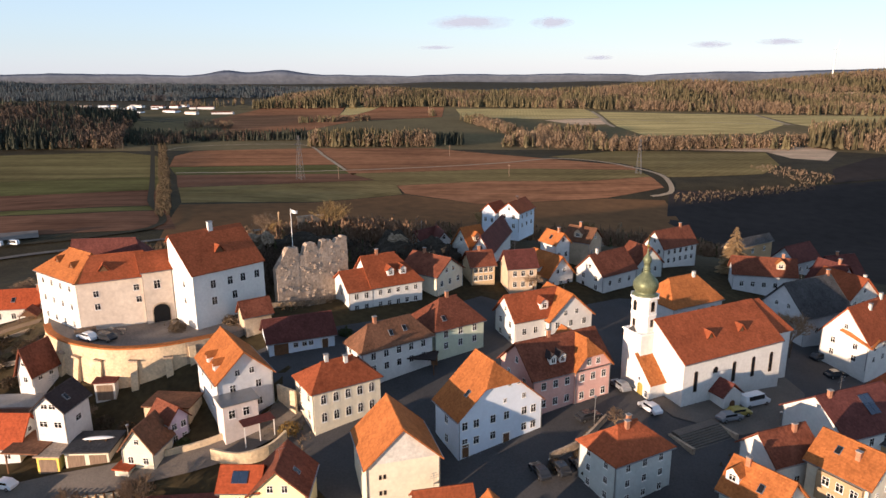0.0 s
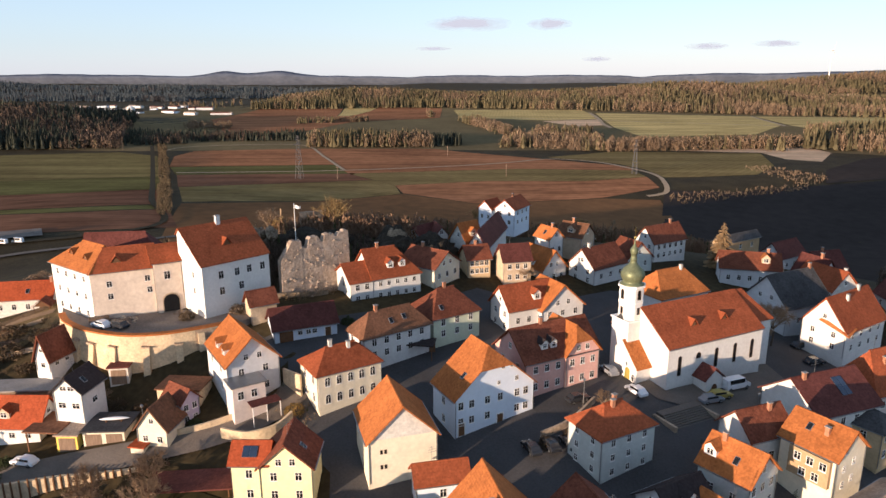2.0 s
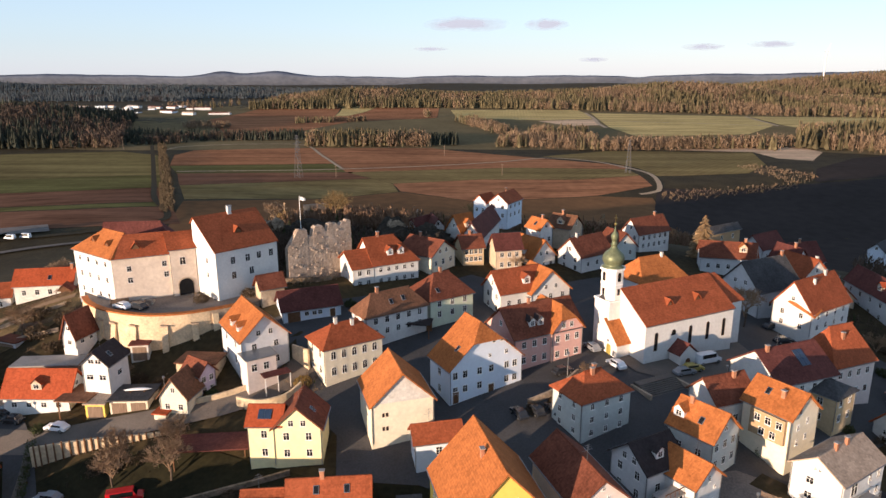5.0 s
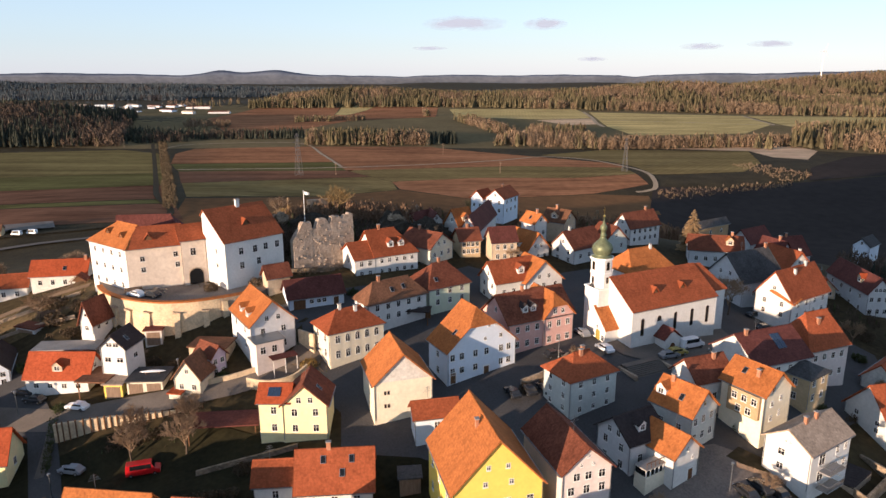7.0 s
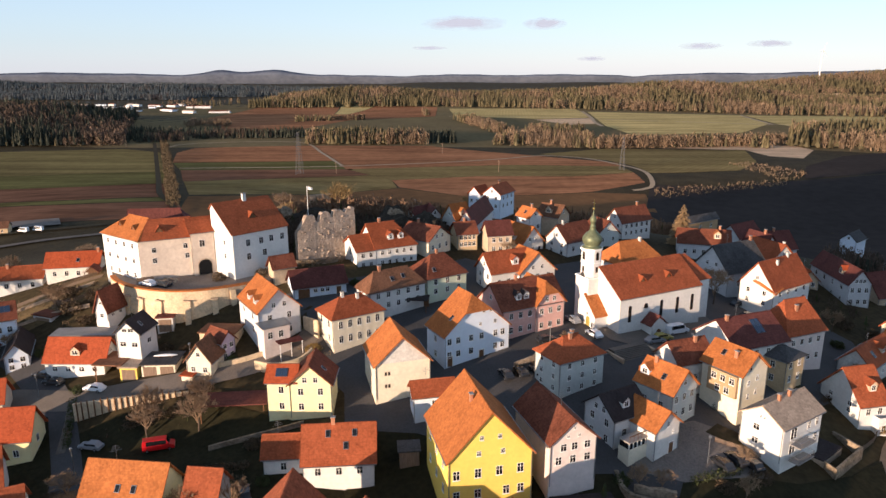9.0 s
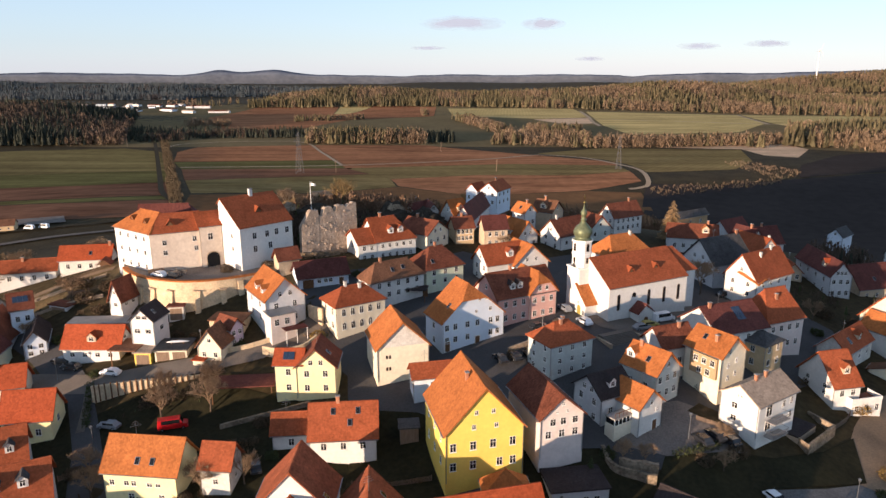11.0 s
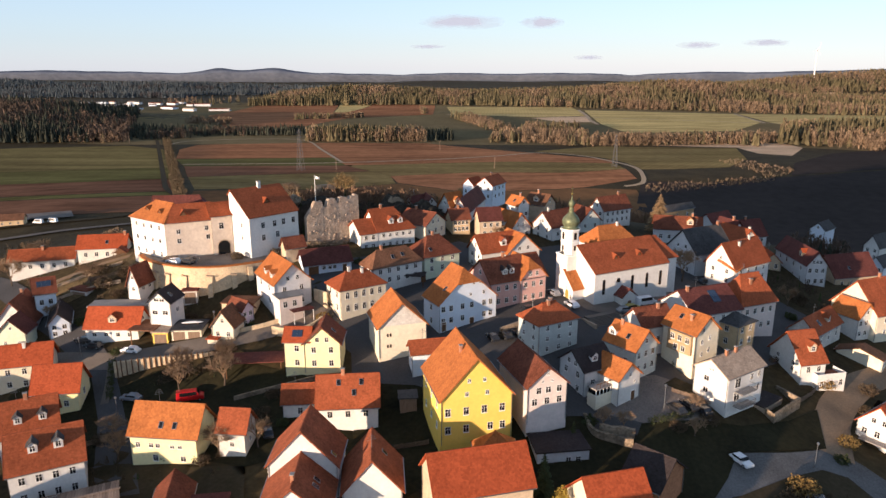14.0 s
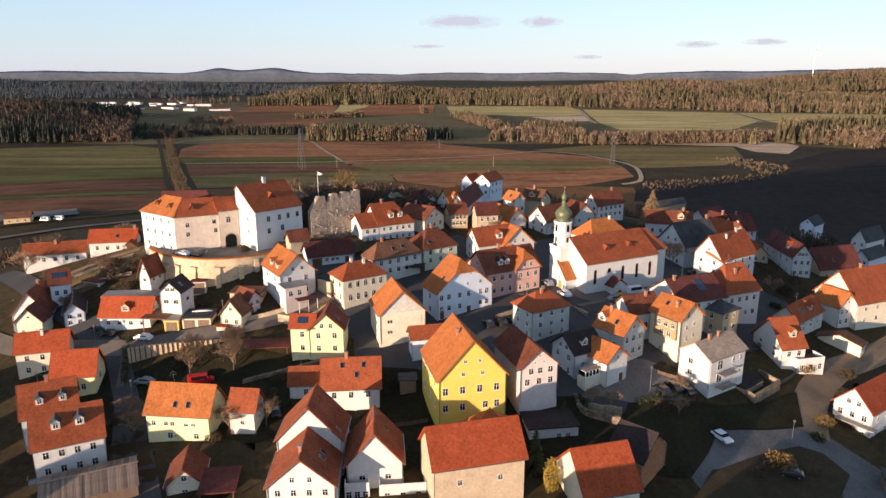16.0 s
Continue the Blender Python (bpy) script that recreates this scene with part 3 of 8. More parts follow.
def verge_mesh(length, mat):
    k = (round(length, 1), mat.name)
    if k not in VERGE:
        bm = box(-k[0] / 2, k[0] / 2, -0.04, 0.04, -0.08, 0.12)
        me = bpy.data.meshes.new("verge_board")
        bm.to_mesh(me)
        bm.free()
        me.materials.append(mat)
        VERGE[k] = me
    return VERGE[k]


def wall_windows(b, spots, arched=False, side="f", slit=False):
    """Single windows in a wall of the house: place along the wall, height of the middle, width, height."""
    turn = Matrix.Translation((0, 0.21, 0)) if side == "f" else Matrix.Translation((ROOF_OF[b][1] / 2 - 0.35, ROOF_OF[b][2] / 2, 0)) @ Matrix.Rotation(math.pi / 2, 4, "Z")
    for x, z, w, h in spots:
        add_window(b, turn @ Matrix.Translation((x, 0, z)), w, h, arched, "window", slit)


def house(label, x, y, yaw, w, L, ze, zr, zb, wall="white", roof="red", hip=(0, 0, 0, 0), win=None, size=(0.85, 1.2), over=0.35, sink=3.0,
          chim=(), name="house", category="house", arched=False, doors=(), plinth=None, group="houses of the town", band=None):
    """A house with its front gable centred on x, y, facing -y before the turn, and its ridge running back from there.
    ze, zr, zb: the heights of eaves, ridge and foot. win: side -> (columns, rows, windows in the gable)."""
    ob = thing(name, label, category, pose(x, y, zb, 0, 0, yaw), group)
    E, R = ze - zb, zr - zb
    hf, sf, hb, sb = hip
    part("roof", solid_roof(roof_faces(w, L, E, R, hf, sf, hb, sb, 0.3), 0.2), ROOF[roof], ob)
    i = over
    slope = (R - E) / (w / 2)
    hw = w / 2 - i
    zs = E + i * slope - 0.24
    zt = R - 0.26
    cut = min([R] + [E + s * (R - E) for h_, s in ((hf, sf), (hb, sb)) if h_ > 0])
    if cut < R:
        top = max(zs, cut - 0.3)
        xs = max(0.0, hw * (1 - (top - zs) / max(zt - zs, 0.01)))
        poly = [(-hw, -sink), (hw, -sink), (hw, zs), (xs, top), (-xs, top), (-hw, zs)] if top > zs + 0.05 else [(-hw, -sink), (hw, -sink), (hw, zs), (-hw, zs)]
    else:
        poly = [(-hw, -sink), (hw, -sink), (hw, zs), (0, zt), (-hw, zs)]
    part("wall", prism(poly, i * 0.6, L - i * 0.6), WALL[wall], ob)
    if cut < R:
        for inset, y0, y1 in ((hf, i * 0.6, i * 0.6 + 0.3), (hb, L - i * 0.6 - 0.3, L - i * 0.6)):
            if inset <= 0:
                part("gable", prism([(-hw + 0.01, zs - 0.2), (hw - 0.01, zs - 0.2), (0, zt)], y0 - 0.01, y1 + 0.01), WALL[wall], ob)
    if plinth:
        part("plinth", prism([(-hw - 0.04, -sink), (hw + 0.04, -sink), (hw + 0.04, plinth[1]), (-hw - 0.04, plinth[1])], i * 0.6 - 0.04, L - i * 0.6 + 0.04), plinth[0], ob)
    for s in (-1, 1):
        bm = bmesh.new()
        bm_box(bm, s * (w / 2 + 0.06) - 0.07, s * (w / 2 + 0.06) + 0.07, -0.2, L + 0.2, E - 0.2, E - 0.07)
        part("gutter", bm, METAL, ob)
    length = math.hypot(w / 2, R - E)
    tilt = math.atan2(R - E, w / 2)
    for yy, inset in ((-0.3, hf), (L + 0.3, hb)):
        for s in (-1, 1):
            if inset <= 0:
                m = Matrix.Translation((s * w / 4, yy, (E + R) / 2 - 0.13)) @ Matrix.Rotation(s * tilt, 4, "Y")
                share("verge_board", verge_mesh(length, ROOF[roof]), ob, m)
    part("ridge_cap", prism([(-0.2, R - 0.1), (-0.1, R + 0.07), (0.1, R + 0.07), (0.2, R - 0.1)], hf - 0.3, L - hb + 0.3), ROOF[roof], ob)
    for s, yy in ((1, i * 0.6 - 0.08), (-1, i * 0.6 - 0.08)):
        part("downpipe", box(s * (hw - 0.15) - 0.05, s * (hw - 0.15) + 0.05, yy - 0.05, yy + 0.05, -0.5, zs - 0.1), METAL, ob)
    y0, y1 = i * 0.6, L - i * 0.6
    turns = {"f": (Matrix.Translation((0, y0, 0)), w - 2 * i), "b": (Matrix.Translation((0, y1, 0)) @ Matrix.Rotation(math.pi, 4, "Z"), w - 2 * i),
             "r": (Matrix.Translation((hw, L / 2, 0)) @ Matrix.Rotation(math.pi / 2, 4, "Z"), L - 2 * i), "l": (Matrix.Translation((-hw, L / 2, 0)) @ Matrix.Rotation(-math.pi / 2, 4, "Z"), L - 2 * i)}
    for side, spec in (win or {}).items():
        cols, rows = spec[0], spec[1]
        attic = spec[2] if len(spec) > 2 else 0
        m, span = turns[side]
        step = E / rows
        ww, wh = size[0], min(size[1], step * 0.6)
        for r in range(rows):
            for c in range(cols):
                add_window(ob, m @ Matrix.Translation(((c + 0.5) / cols * span * 0.92 - span * 0.46, 0, step * (r + 0.54))), ww, wh, arched)
        for c in range(attic):
            zz = zs + (R - zs) * (0.22 if attic > 1 else 0.35)
            reach = span * 0.5 * (1 - (zz - zs) / (R - zs))
            add_window(ob, m @ Matrix.Translation((((c + 0.5) / attic - 0.5) * reach * 1.3, 0, zz)), ww * 0.85, wh * 0.8)
    for side, pos in doors:
        m, span = turns[side]
        add_door(ob, m @ Matrix.Translation((pos * span, 0, 0.0)))
    for cx, cu in chim:
        chimney(ob, w, L, E, R, cx, cu)
    ROOF_OF[ob] = (ob, w, L, E, R)
    return ob

# ---- the houses of the town ----
b = house('cream house with a steep tile roof and a nearly windowless gable', -4.8, 81.8, 17.3, 11.0, 10.3, 8.3, 13.5, 2.3, wall='cream', roof='orange', win={})
R = ROOF_OF[b]
wall_windows(b, [(x, z, 0.3, 0.6) for x in (-3.2, -2.6) for z in (4.3, 1.9)], False, 'f', True)
part('gable_render', prism([(-4.8, 6.3), (4.8, 6.3), (0, 10.75)], 0.17, 0.25), WALL['offwhite'], b, 'paler render on the gable')
b = house('three-storey house in shade-blue white with a half-hipped orange tile roof', 9.2, 93.9, 28.6, 15.6, 7.7, 9.8, 16.7, 3.5, wall='shade_blue', roof='orange', hip=(2.6, 0.62, 0, 0), win={'l': (1, 2)}, doors=(('f', 0.06), ('f', -0.42)))
R = ROOF_OF[b]
skylight(*R, 'l', 0.3, 0.4)
wall_windows(b, [(x, 5.1, 0.85, 1.2) for x in (-6.35, -4.4, -1.5, 0.9, 4.1, 5.8)] + [(x, 2.4, 0.85, 1.15) for x in (-6.35, -4.4, -1.5, 4.1, 5.8)] + [(0.6, 7.6, 0.5, 0.6), (4.0, 7.7, 0.6, 0.75), (1.4, 10.1, 0.5, 0.5), (3.0, 10.1, 0.5, 0.5)])
b = house('bright yellow house with a tall orange tile roof', 9.4, 54.7, 14.1, 13.4, 14.2, 6.0, 13.3, -1.8, wall='yellow', roof='orange', win={'l': (3, 2)}, chim=((-1.2, 0.45),))
R = ROOF_OF[b]
wall_windows(b, [(x, 5.5, 0.9, 1.35) for x in (-5.1, -1.9, 1.3, 4.5)] + [(x, 2.2, 0.9, 1.3) for x in (-5.1, -1.9, 2.4, 4.6)] + [(-1.8, 8.6, 0.55, 0.7), (1.8, 8.6, 0.55, 0.7), (-1.4, 11.0, 0.5, 0.6), (1.3, 11.0, 0.5, 0.6)])
b = house('pale rose gabled house with a red-brown tile roof', 21.8, 58.2, 18.0, 8.4, 12.8, 6.6, 10.2, 0.1, wall='rose', roof='old', win={'f': (3, 1, 0)}, size=(0.9, 1.2))
R = ROOF_OF[b]
wall_windows(b, [(x, 5.6, 0.9, 1.1) for x in (-1.6, 0.2, 2.3)] + [(-0.9, 7.3, 0.35, 0.4), (0.9, 7.3, 0.35, 0.4), (0.1, 8.6, 0.4, 0.45)])
b = house('grey-green three-storey house with a hipped red tile roof', 21.2, 83.2, -60.9, 8.3, 10.3, 9.2, 12.4, 2.5, wall='teal', roof='red', hip=(3.6, 0, 3.6, 0), win={'r': (3, 3), 'f': (2, 3)}, size=(0.7, 0.95), chim=((0.6, 0.45), (-0.8, 0.6)))
b = house('pink and lilac town house with a dark red tile roof', 12.1, 104.6, -62.0, 10.8, 15.8, 11.5, 16.2, 5.4, wall='pink', roof='old', win={'r': (6, 2), 'f': (2, 2, 1)}, chim=((0, 0.4),))
R = ROOF_OF[b]
dormer(*R, 'r', 0.3, 0.3, 1.3, 1.2, 'white', 'dark')
dormer(*R, 'r', 0.42, 0.3, 1.3, 1.2, 'white', 'dark')
b = house('white gabled house with a red tile roof by the church', 77.1, 124.8, -56.6, 9.9, 15.3, 8.9, 15.1, 4.1, wall='white', roof='red', win={'f': (2, 2, 1), 'r': (4, 2)}, size=(0.8, 1.1), chim=((1.0, 0.4), (0.2, 0.75)))
R = ROOF_OF[b]
part('bay_roof', solid_roof([[(-1.0, -0.1, 6.2), (5.6, -0.6, 4.4), (4.9, 3.6, 5.2), (-0.2, 0.4, 6.9)]], 0.15), ROOF['orange'], b)
b = house('pale rose house with a hipped red tile roof', 69.8, 100.9, -66.8, 9.3, 10.9, 7.3, 13.5, 0.1, wall='rose', roof='red', hip=(3.0, 0, 2.2, 0), win={'r': (4, 2)}, chim=((1.5, 0.45),))
b = house('cream house with a tan facade and an orange tile roof', 56.5, 77.4, 32.3, 8.0, 8.3, 8.8, 12.3, 2.5, wall='cream', roof='orange', win={}, chim=((-1.6, 0.35),))
R = ROOF_OF[b]
skylight(*R, 'l', 0.65, 0.6)
wall_windows(b, [(-1.2, 7.2, 0.5, 1.3), (0.9, 5.0, 0.6, 0.9), (-1.4, 4.4, 0.6, 0.9), (0.8, 2.4, 0.6, 0.9), (-1.3, 1.9, 0.6, 0.9)])
bay = part('bay', box(-4.3, -3.5, 0.6, 6.4, 1.9, 6.0, 0.03), WALL['umber'], b, 'tan rendered bay on brackets')
for y_, z_ in ((1.5, 4.9), (3.3, 4.9), (5.1, 4.9), (2.4, 2.9), (4.2, 2.9)):
    add_window(bay, Matrix.Translation((-4.3, y_, z_)) @ Matrix.Rotation(-math.pi / 2, 4, 'Z'), 0.9, 1.1)
b = house('white gabled house wing with a red-brown tile roof', 43.5, 84.8, -69.0, 7.5, 7.9, 8.0, 11.4, 2.0, wall='white', roof='old', win={'r': (3, 1)}, chim=((0.6, 0.7),))
b = house('grey-green gabled house with an orange tile roof', 43.7, 74.7, 37.9, 7.9, 7.8, 6.7, 10.4, 1.2, wall='teal', roof='orange', win={'f': (3, 2, 1), 'l': (2, 1)}, chim=((-0.4, 0.75),))
R = ROOF_OF[b]
skylight(*R, 'l', 0.4, 0.5)
dormer(*R, 'l', 0.85, 0.35, 1.8, 1.2, 'white', 'orange')
b = house('ochre-topped white house with an orange tile roof', 38.5, 66.8, 34.5, 6.8, 6.8, 4.1, 7.0, -1.1, wall='white', roof='orange', win={}, doors=(('f', 0.2),))
R = ROOF_OF[b]
wall_windows(b, [(0.2, 5.6, 0.5, 0.8), (1.6, 4.0, 0.4, 0.5)])
b = house('grey-white house with a dark tile roof and a loggia', 28.2, 70.8, -60.7, 8.2, 7.6, 4.7, 7.9, -0.9, wall='palegrey', roof='dark', win={'f': (2, 2, 2), 'r': (2, 1)})
R = ROOF_OF[b]
dormer(*R, 'r', 0.45, 0.35, 1.5, 1.2, 'white', 'dark')
b = house('bright white house with a taupe tile roof and balconies', 54.3, 68.9, -56.1, 8.2, 11.6, 4.2, 6.9, -1.4, wall='white', roof='taupe', win={}, chim=((0.2, 0.35), (0.2, 0.6)))
R = ROOF_OF[b]
wall_windows(b, [(-0.9, 4.0, 1.0, 1.0), (-0.9, 1.6, 1.0, 1.0), (-0.35, 6.1, 0.3, 0.4), (0.3, 6.1, 0.3, 0.4)])
wall_windows(b, [(1.8, 4.2, 0.8, 1.3), (4.2, 4.2, 0.7, 1.3), (1.8, 1.5, 0.8, 1.3), (4.2, 1.5, 0.7, 1.3), (-2.6, 4.0, 1.6, 1.9), (-2.6, 1.3, 1.6, 1.9)], False, 'r')
b = house('white gabled house with a red tile roof and a wooden dormer', 77.5, 86.9, -77.3, 10.8, 6.2, -0.3, 5.4, -3.0, wall='white', roof='red', win={'f': (2, 2, 0), 'r': (2, 1)})
R = ROOF_OF[b]
dormer(*R, 'r', 0.6, 0.35, 1.6, 1.4, 'tan', 'red')
b = house('pale house wing with a red tile roof', 87.9, 100.3, -50.3, 7.3, 14.2, -0.2, 3.3, -3.1, wall='offwhite', roof='red', win={'r': (3, 2)})
R = ROOF_OF[b]
skylight(*R, 'r', 0.3, 0.5, 1.0, 1.6)
dormer(*R, 'r', 0.6, 0.35, 1.6, 1.3, 'tan', 'red')
b = house('white gabled house with an orange tile roof', 108.1, 108.4, 22.3, 7.1, 7.8, 0.2, 4.0, -5.1, wall='white', roof='orange', win={'f': (3, 2, 1)})
b = house('low shed with a brown hipped roof', 99.6, 96.4, -44.4, 10.4, 3.9, -4.2, -2.5, -7.5, wall='cream', roof='brown', name='shed', category='shed', win={'r': (2, 1)}, size=(0.8, 0.9))
b = house('white house with a red tile roof and a long balcony', 85.8, 66.1, -55.5, 8.2, 13.0, -5.9, -1.6, -12.8, wall='white', roof='bright', win={'f': (3, 2, 2), 'r': (3, 2)})
b = house('ochre-cream house with a dark grey hipped roof', 69.7, 89.2, 35.4, 7.4, 13.0, 6.2, 8.0, 0.7, wall='ochre', roof='grey', hip=(2.5, 0, 2.5, 0), win={'f': (2, 2), 'l': (3, 2)})
b = house('town house with a dark red tile roof and solar panels', 55.5, 93.5, -68.5, 12.1, 13.2, 8.2, 12.5, 2.2, wall='white', roof='darkred', win={'r': (4, 2)}, chim=((0.5, 0.15),))
R = ROOF_OF[b]
solar_array(*R, 'r', 0.6, 0.6, 2, 2)
b = house('cream villa with arched windows and a hipped red tile roof', -22.0, 99.4, -57.0, 8.6, 11.9, 11.2, 14.3, 5.1, wall='cream', roof='red', hip=(3.4, 0, 3.4, 0), win={'r': (5, 2), 'f': (2, 2)}, arched=True, size=(0.85, 1.55), chim=((0, 0.35), (0.8, 0.6)), doors=())
b = house('grey gabled house with an orange tile roof and lean-to', -31.2, 100.0, 33.7, 9.7, 12.6, 12.0, 16.6, 5.8, wall='palegrey', roof='orange', win={'f': (2, 2, 2), 'l': (2, 2)})
R = ROOF_OF[b]
dormer(*R, 'l', 0.3, 0.2, 1.3, 1.2, 'white', 'orange')
dormer(*R, 'l', 0.6, 0.2, 1.3, 1.2, 'white', 'orange')
b = house('low white building with a dark red tile roof', -33.2, 118.5, -66.2, 8.2, 12.5, 11.5, 14.9, 8.8, wall='shade_blue', roof='darkred', name='outbuilding', category='outbuilding', win={}, size=(0.8, 0.8), doors=(('r', 0.36),))
R = ROOF_OF[b]
wall_windows(b, [(1.6, 1.7, 0.8, 0.8), (0.4, 1.7, 0.8, 0.8), (-1.2, 1.7, 0.8, 0.8)], False, 'r')
part('garage_door', box(-1.3, 1.3, -0.05, 0.05, -0.2, 2.3, 0.02), WOOD, b, 'dark garage door', Matrix.Translation((3.75, 2.4, 0)) @ Matrix.Rotation(math.pi / 2, 4, 'Z'))
b = house('white house with a hipped brown tile roof', -15.5, 110.4, -54.0, 7.1, 14.6, 12.8, 16.5, 8.2, wall='white', roof='brown', hip=(3.0, 0, 3.0, 0), win={'r': (5, 2), 'f': (2, 2)}, chim=((0, 0.3),))
R = ROOF_OF[b]
skylight(*R, 'r', 0.45, 0.5)
skylight(*R, 'r', 0.65, 0.55)
b = house('pale grey-green house with a hipped red tile roof', -4.1, 121.0, -56.0, 10.0, 11.2, 13.1, 17.5, 8.7, wall='lightgreen', roof='old', hip=(4.0, 0, 3.6, 0), win={'r': (3, 2)}, chim=((0, 0.5),))
R = ROOF_OF[b]
skylight(*R, 'r', 0.25, 0.35)
b = house('long white house with a red tile roof and two dormers', -17.8, 140.5, -60.8, 12.0, 11.8, 15.4, 21.0, 10.3, wall='white', roof='red', hip=(0, 0, 4.2, 0), size=(0.75, 1.0), win={'r': (5, 2)}, chim=((0, 0.3),))
R = ROOF_OF[b]
dormer(*R, 'r', 0.42, 0.3, 1.5, 1.3, 'white', 'red')
dormer(*R, 'r', 0.66, 0.3, 1.5, 1.3, 'white', 'red')
b = house('cream gabled house with a red-brown tile roof', 1.2, 147.1, 52.5, 10.3, 10.8, 15.4, 18.8, 11.0, wall='cream', roof='old', win={'f': (3, 1, 2)}, chim=((0, 0.7),))
b = house('ochre row house with a red tile roof', 4.9, 154.7, -72.7, 7.4, 6.0, 15.3, 18.3, 11.5, wall='ochre', roof='old', win={'r': (4, 2)}, chim=((0, 0.5),))
b = house('tan row house with a dark red tile roof', 13.5, 152.0, -76.9, 7.3, 7.0, 15.6, 19.2, 10.5, wall='tan', roof='darkred', win={'r': (3, 2)})
b = house('white red-roofed house at the edge of the town', 18.6, 204.4, -30.2, 7.5, 11.5, 17.1, 20.2, 11.6, wall='shade_blue', roof='red', win={'f': (2, 2, 1), 'r': (3, 2)}, chim=((0, 0.5),))
b = house('low wing with a red tile roof at the town edge', 12.6, 207.5, -38.0, 6.0, 6.5, 16.6, 19.4, 11.6, wall='shade_blue', roof='red', win={'f': (2, 1, 0)})
b = house('small white gabled house with a dark roof', -0.6, 174.1, 15.4, 4.3, 8.6, 15.9, 18.4, 12.1, wall='white', roof='darkred', win={'f': (2, 1, 1)})
b = house('grey-green gabled house with a dark roof', -8.4, 175.7, -40.9, 6.0, 7.6, 15.2, 18.1, 11.8, wall='teal', roof='darkred', win={'f': (2, 1, 1)})
b = house('house with an orange tile roof and a gabled dormer', 3.7, 170.4, -50.9, 7.8, 6.3, 15.3, 20.3, 9.5, wall='offwhite', roof='orange', win={'f': (2, 1, 1)})
R = ROOF_OF[b]
dormer(*R, 'r', 0.5, 0.3, 2.0, 1.5, 'tan', 'orange')
b = house('barn-like house with a broad dark red tile roof', 8.5, 163.2, -15.2, 5.9, 26.4, 15.1, 19.8, 9.3, wall='white', roof='darkred', win={'f': (2, 1, 1)})
b = house('white gabled house with a red tile roof and a dormer', 11.9, 127.4, -63.4, 8.6, 12.0, 12.3, 16.7, 7.4, wall='white', roof='red', win={'f': (2, 2, 1), 'r': (4, 1)}, sink=4)
R = ROOF_OF[b]
dormer(*R, 'r', 0.6, 0.3, 1.8, 1.4, 'white', 'red')
b = house('white gabled house with an orange tile roof', 25.2, 128.2, 26.6, 11.1, 8.6, 11.7, 16.7, 6.9, wall='white', roof='orange', win={'f': (3, 2, 2)})
b = house('white gabled house with a bright orange tile roof', 27.5, 156.6, 34.9, 8.8, 9.7, 11.7, 16.5, 7.6, wall='white', roof='orange', win={'f': (3, 1, 2)})
R = ROOF_OF[b]
dormer(*R, 'l', 0.5, 0.15, 2.4, 1.4, 'white', 'orange')
b = house('small white house with an orange tile roof', 29.3, 166.6, 32.4, 5.5, 6.2, 16.9, 19.7, 10.9, wall='white', roof='orange', win={'f': (2, 1, 1)}, chim=((0, 0.3),))
R = ROOF_OF[b]
skylight(*R, 'l', 0.5, 0.5)
b = house('dark-roofed house with a brown timber gable', 38.8, 173.4, 52.0, 8.3, 7.5, 16.0, 19.4, 10.0, wall='tan', roof='brown', win={'f': (2, 1, 1)}, chim=((0, 0.6),))
R = ROOF_OF[b]
dormer(*R, 'l', 0.5, 0.3, 2.2, 1.2, 'tan', 'brown')
b = house('white gabled house with a dark red tile roof', 33.9, 155.9, -52.8, 9.2, 11.9, 12.6, 17.1, 8.4, wall='white', roof='old', win={'f': (2, 2, 1), 'r': (3, 1)}, chim=((0, 0.2),))
b = house('grey-green gabled house with a red tile roof', 51.0, 166.0, 25.9, 9.1, 7.9, 11.8, 16.2, 5.9, wall='teal', roof='old', win={'f': (2, 2, 1)})
b = house('white two-storey house with a red tile roof and antenna', 55.7, 179.3, -58.3, 7.6, 12.9, 12.9, 17.3, 8.3, wall='white', roof='old', win={'f': (2, 2, 1), 'r': (5, 2)}, chim=((0, 0.75),))
b = house('house behind the church with a hipped orange tile roof', 44.5, 137.8, -62.0, 11.0, 14.0, 11.7, 16.5, 4.5, wall='palegrey', roof='orange', hip=(3.2, 0, 3.2, 0), win={'r': (3, 2)}, chim=((0.5, 0.7),))
b = house('barn with a low grey roof', 79.0, 187.9, -57.1, 3.8, 18.6, 10.3, 12.2, 6.3, wall='umber', roof='grey', name='barn', category='barn', win={'r': (3, 1)})
b = house('old grey gabled house with a slate-grey roof', 71.2, 138.3, -63.2, 12.1, 14.3, 9.5, 15.7, 2.8, wall='palegrey', roof='grey', win={'f': (2, 2, 2), 'r': (2, 1)}, chim=((0, 0.95),))
b = house('house with a red tile roof and a brick chimney', 96.4, 151.3, 22.1, 9.7, 11.2, 8.0, 12.6, 2.0, wall='offwhite', roof='red', win={'f': (3, 2, 1)}, chim=((0.6, 0.1),))
b = house('grey three-storey gabled house with a dark red tile roof', 112.4, 141.3, -1.9, 6.7, 20.7, 4.0, 8.2, -2.3, wall='palegrey', roof='darkred', win={'f': (3, 2, 3), 'l': (4, 2)})
R = ROOF_OF[b]
dormer(*R, 'l', 0.3, 0.35, 2.0, 1.4, 'tan', 'bright')
b = house('small white brown-roofed house by the castle wall', -72.3, 108.1, -14.4, 3.9, 5.8, 8.3, 13.4, 6.9, wall='white', roof='old', win={'f': (1, 1, 1), 'r': (2, 1)}, size=(0.8, 1.0))
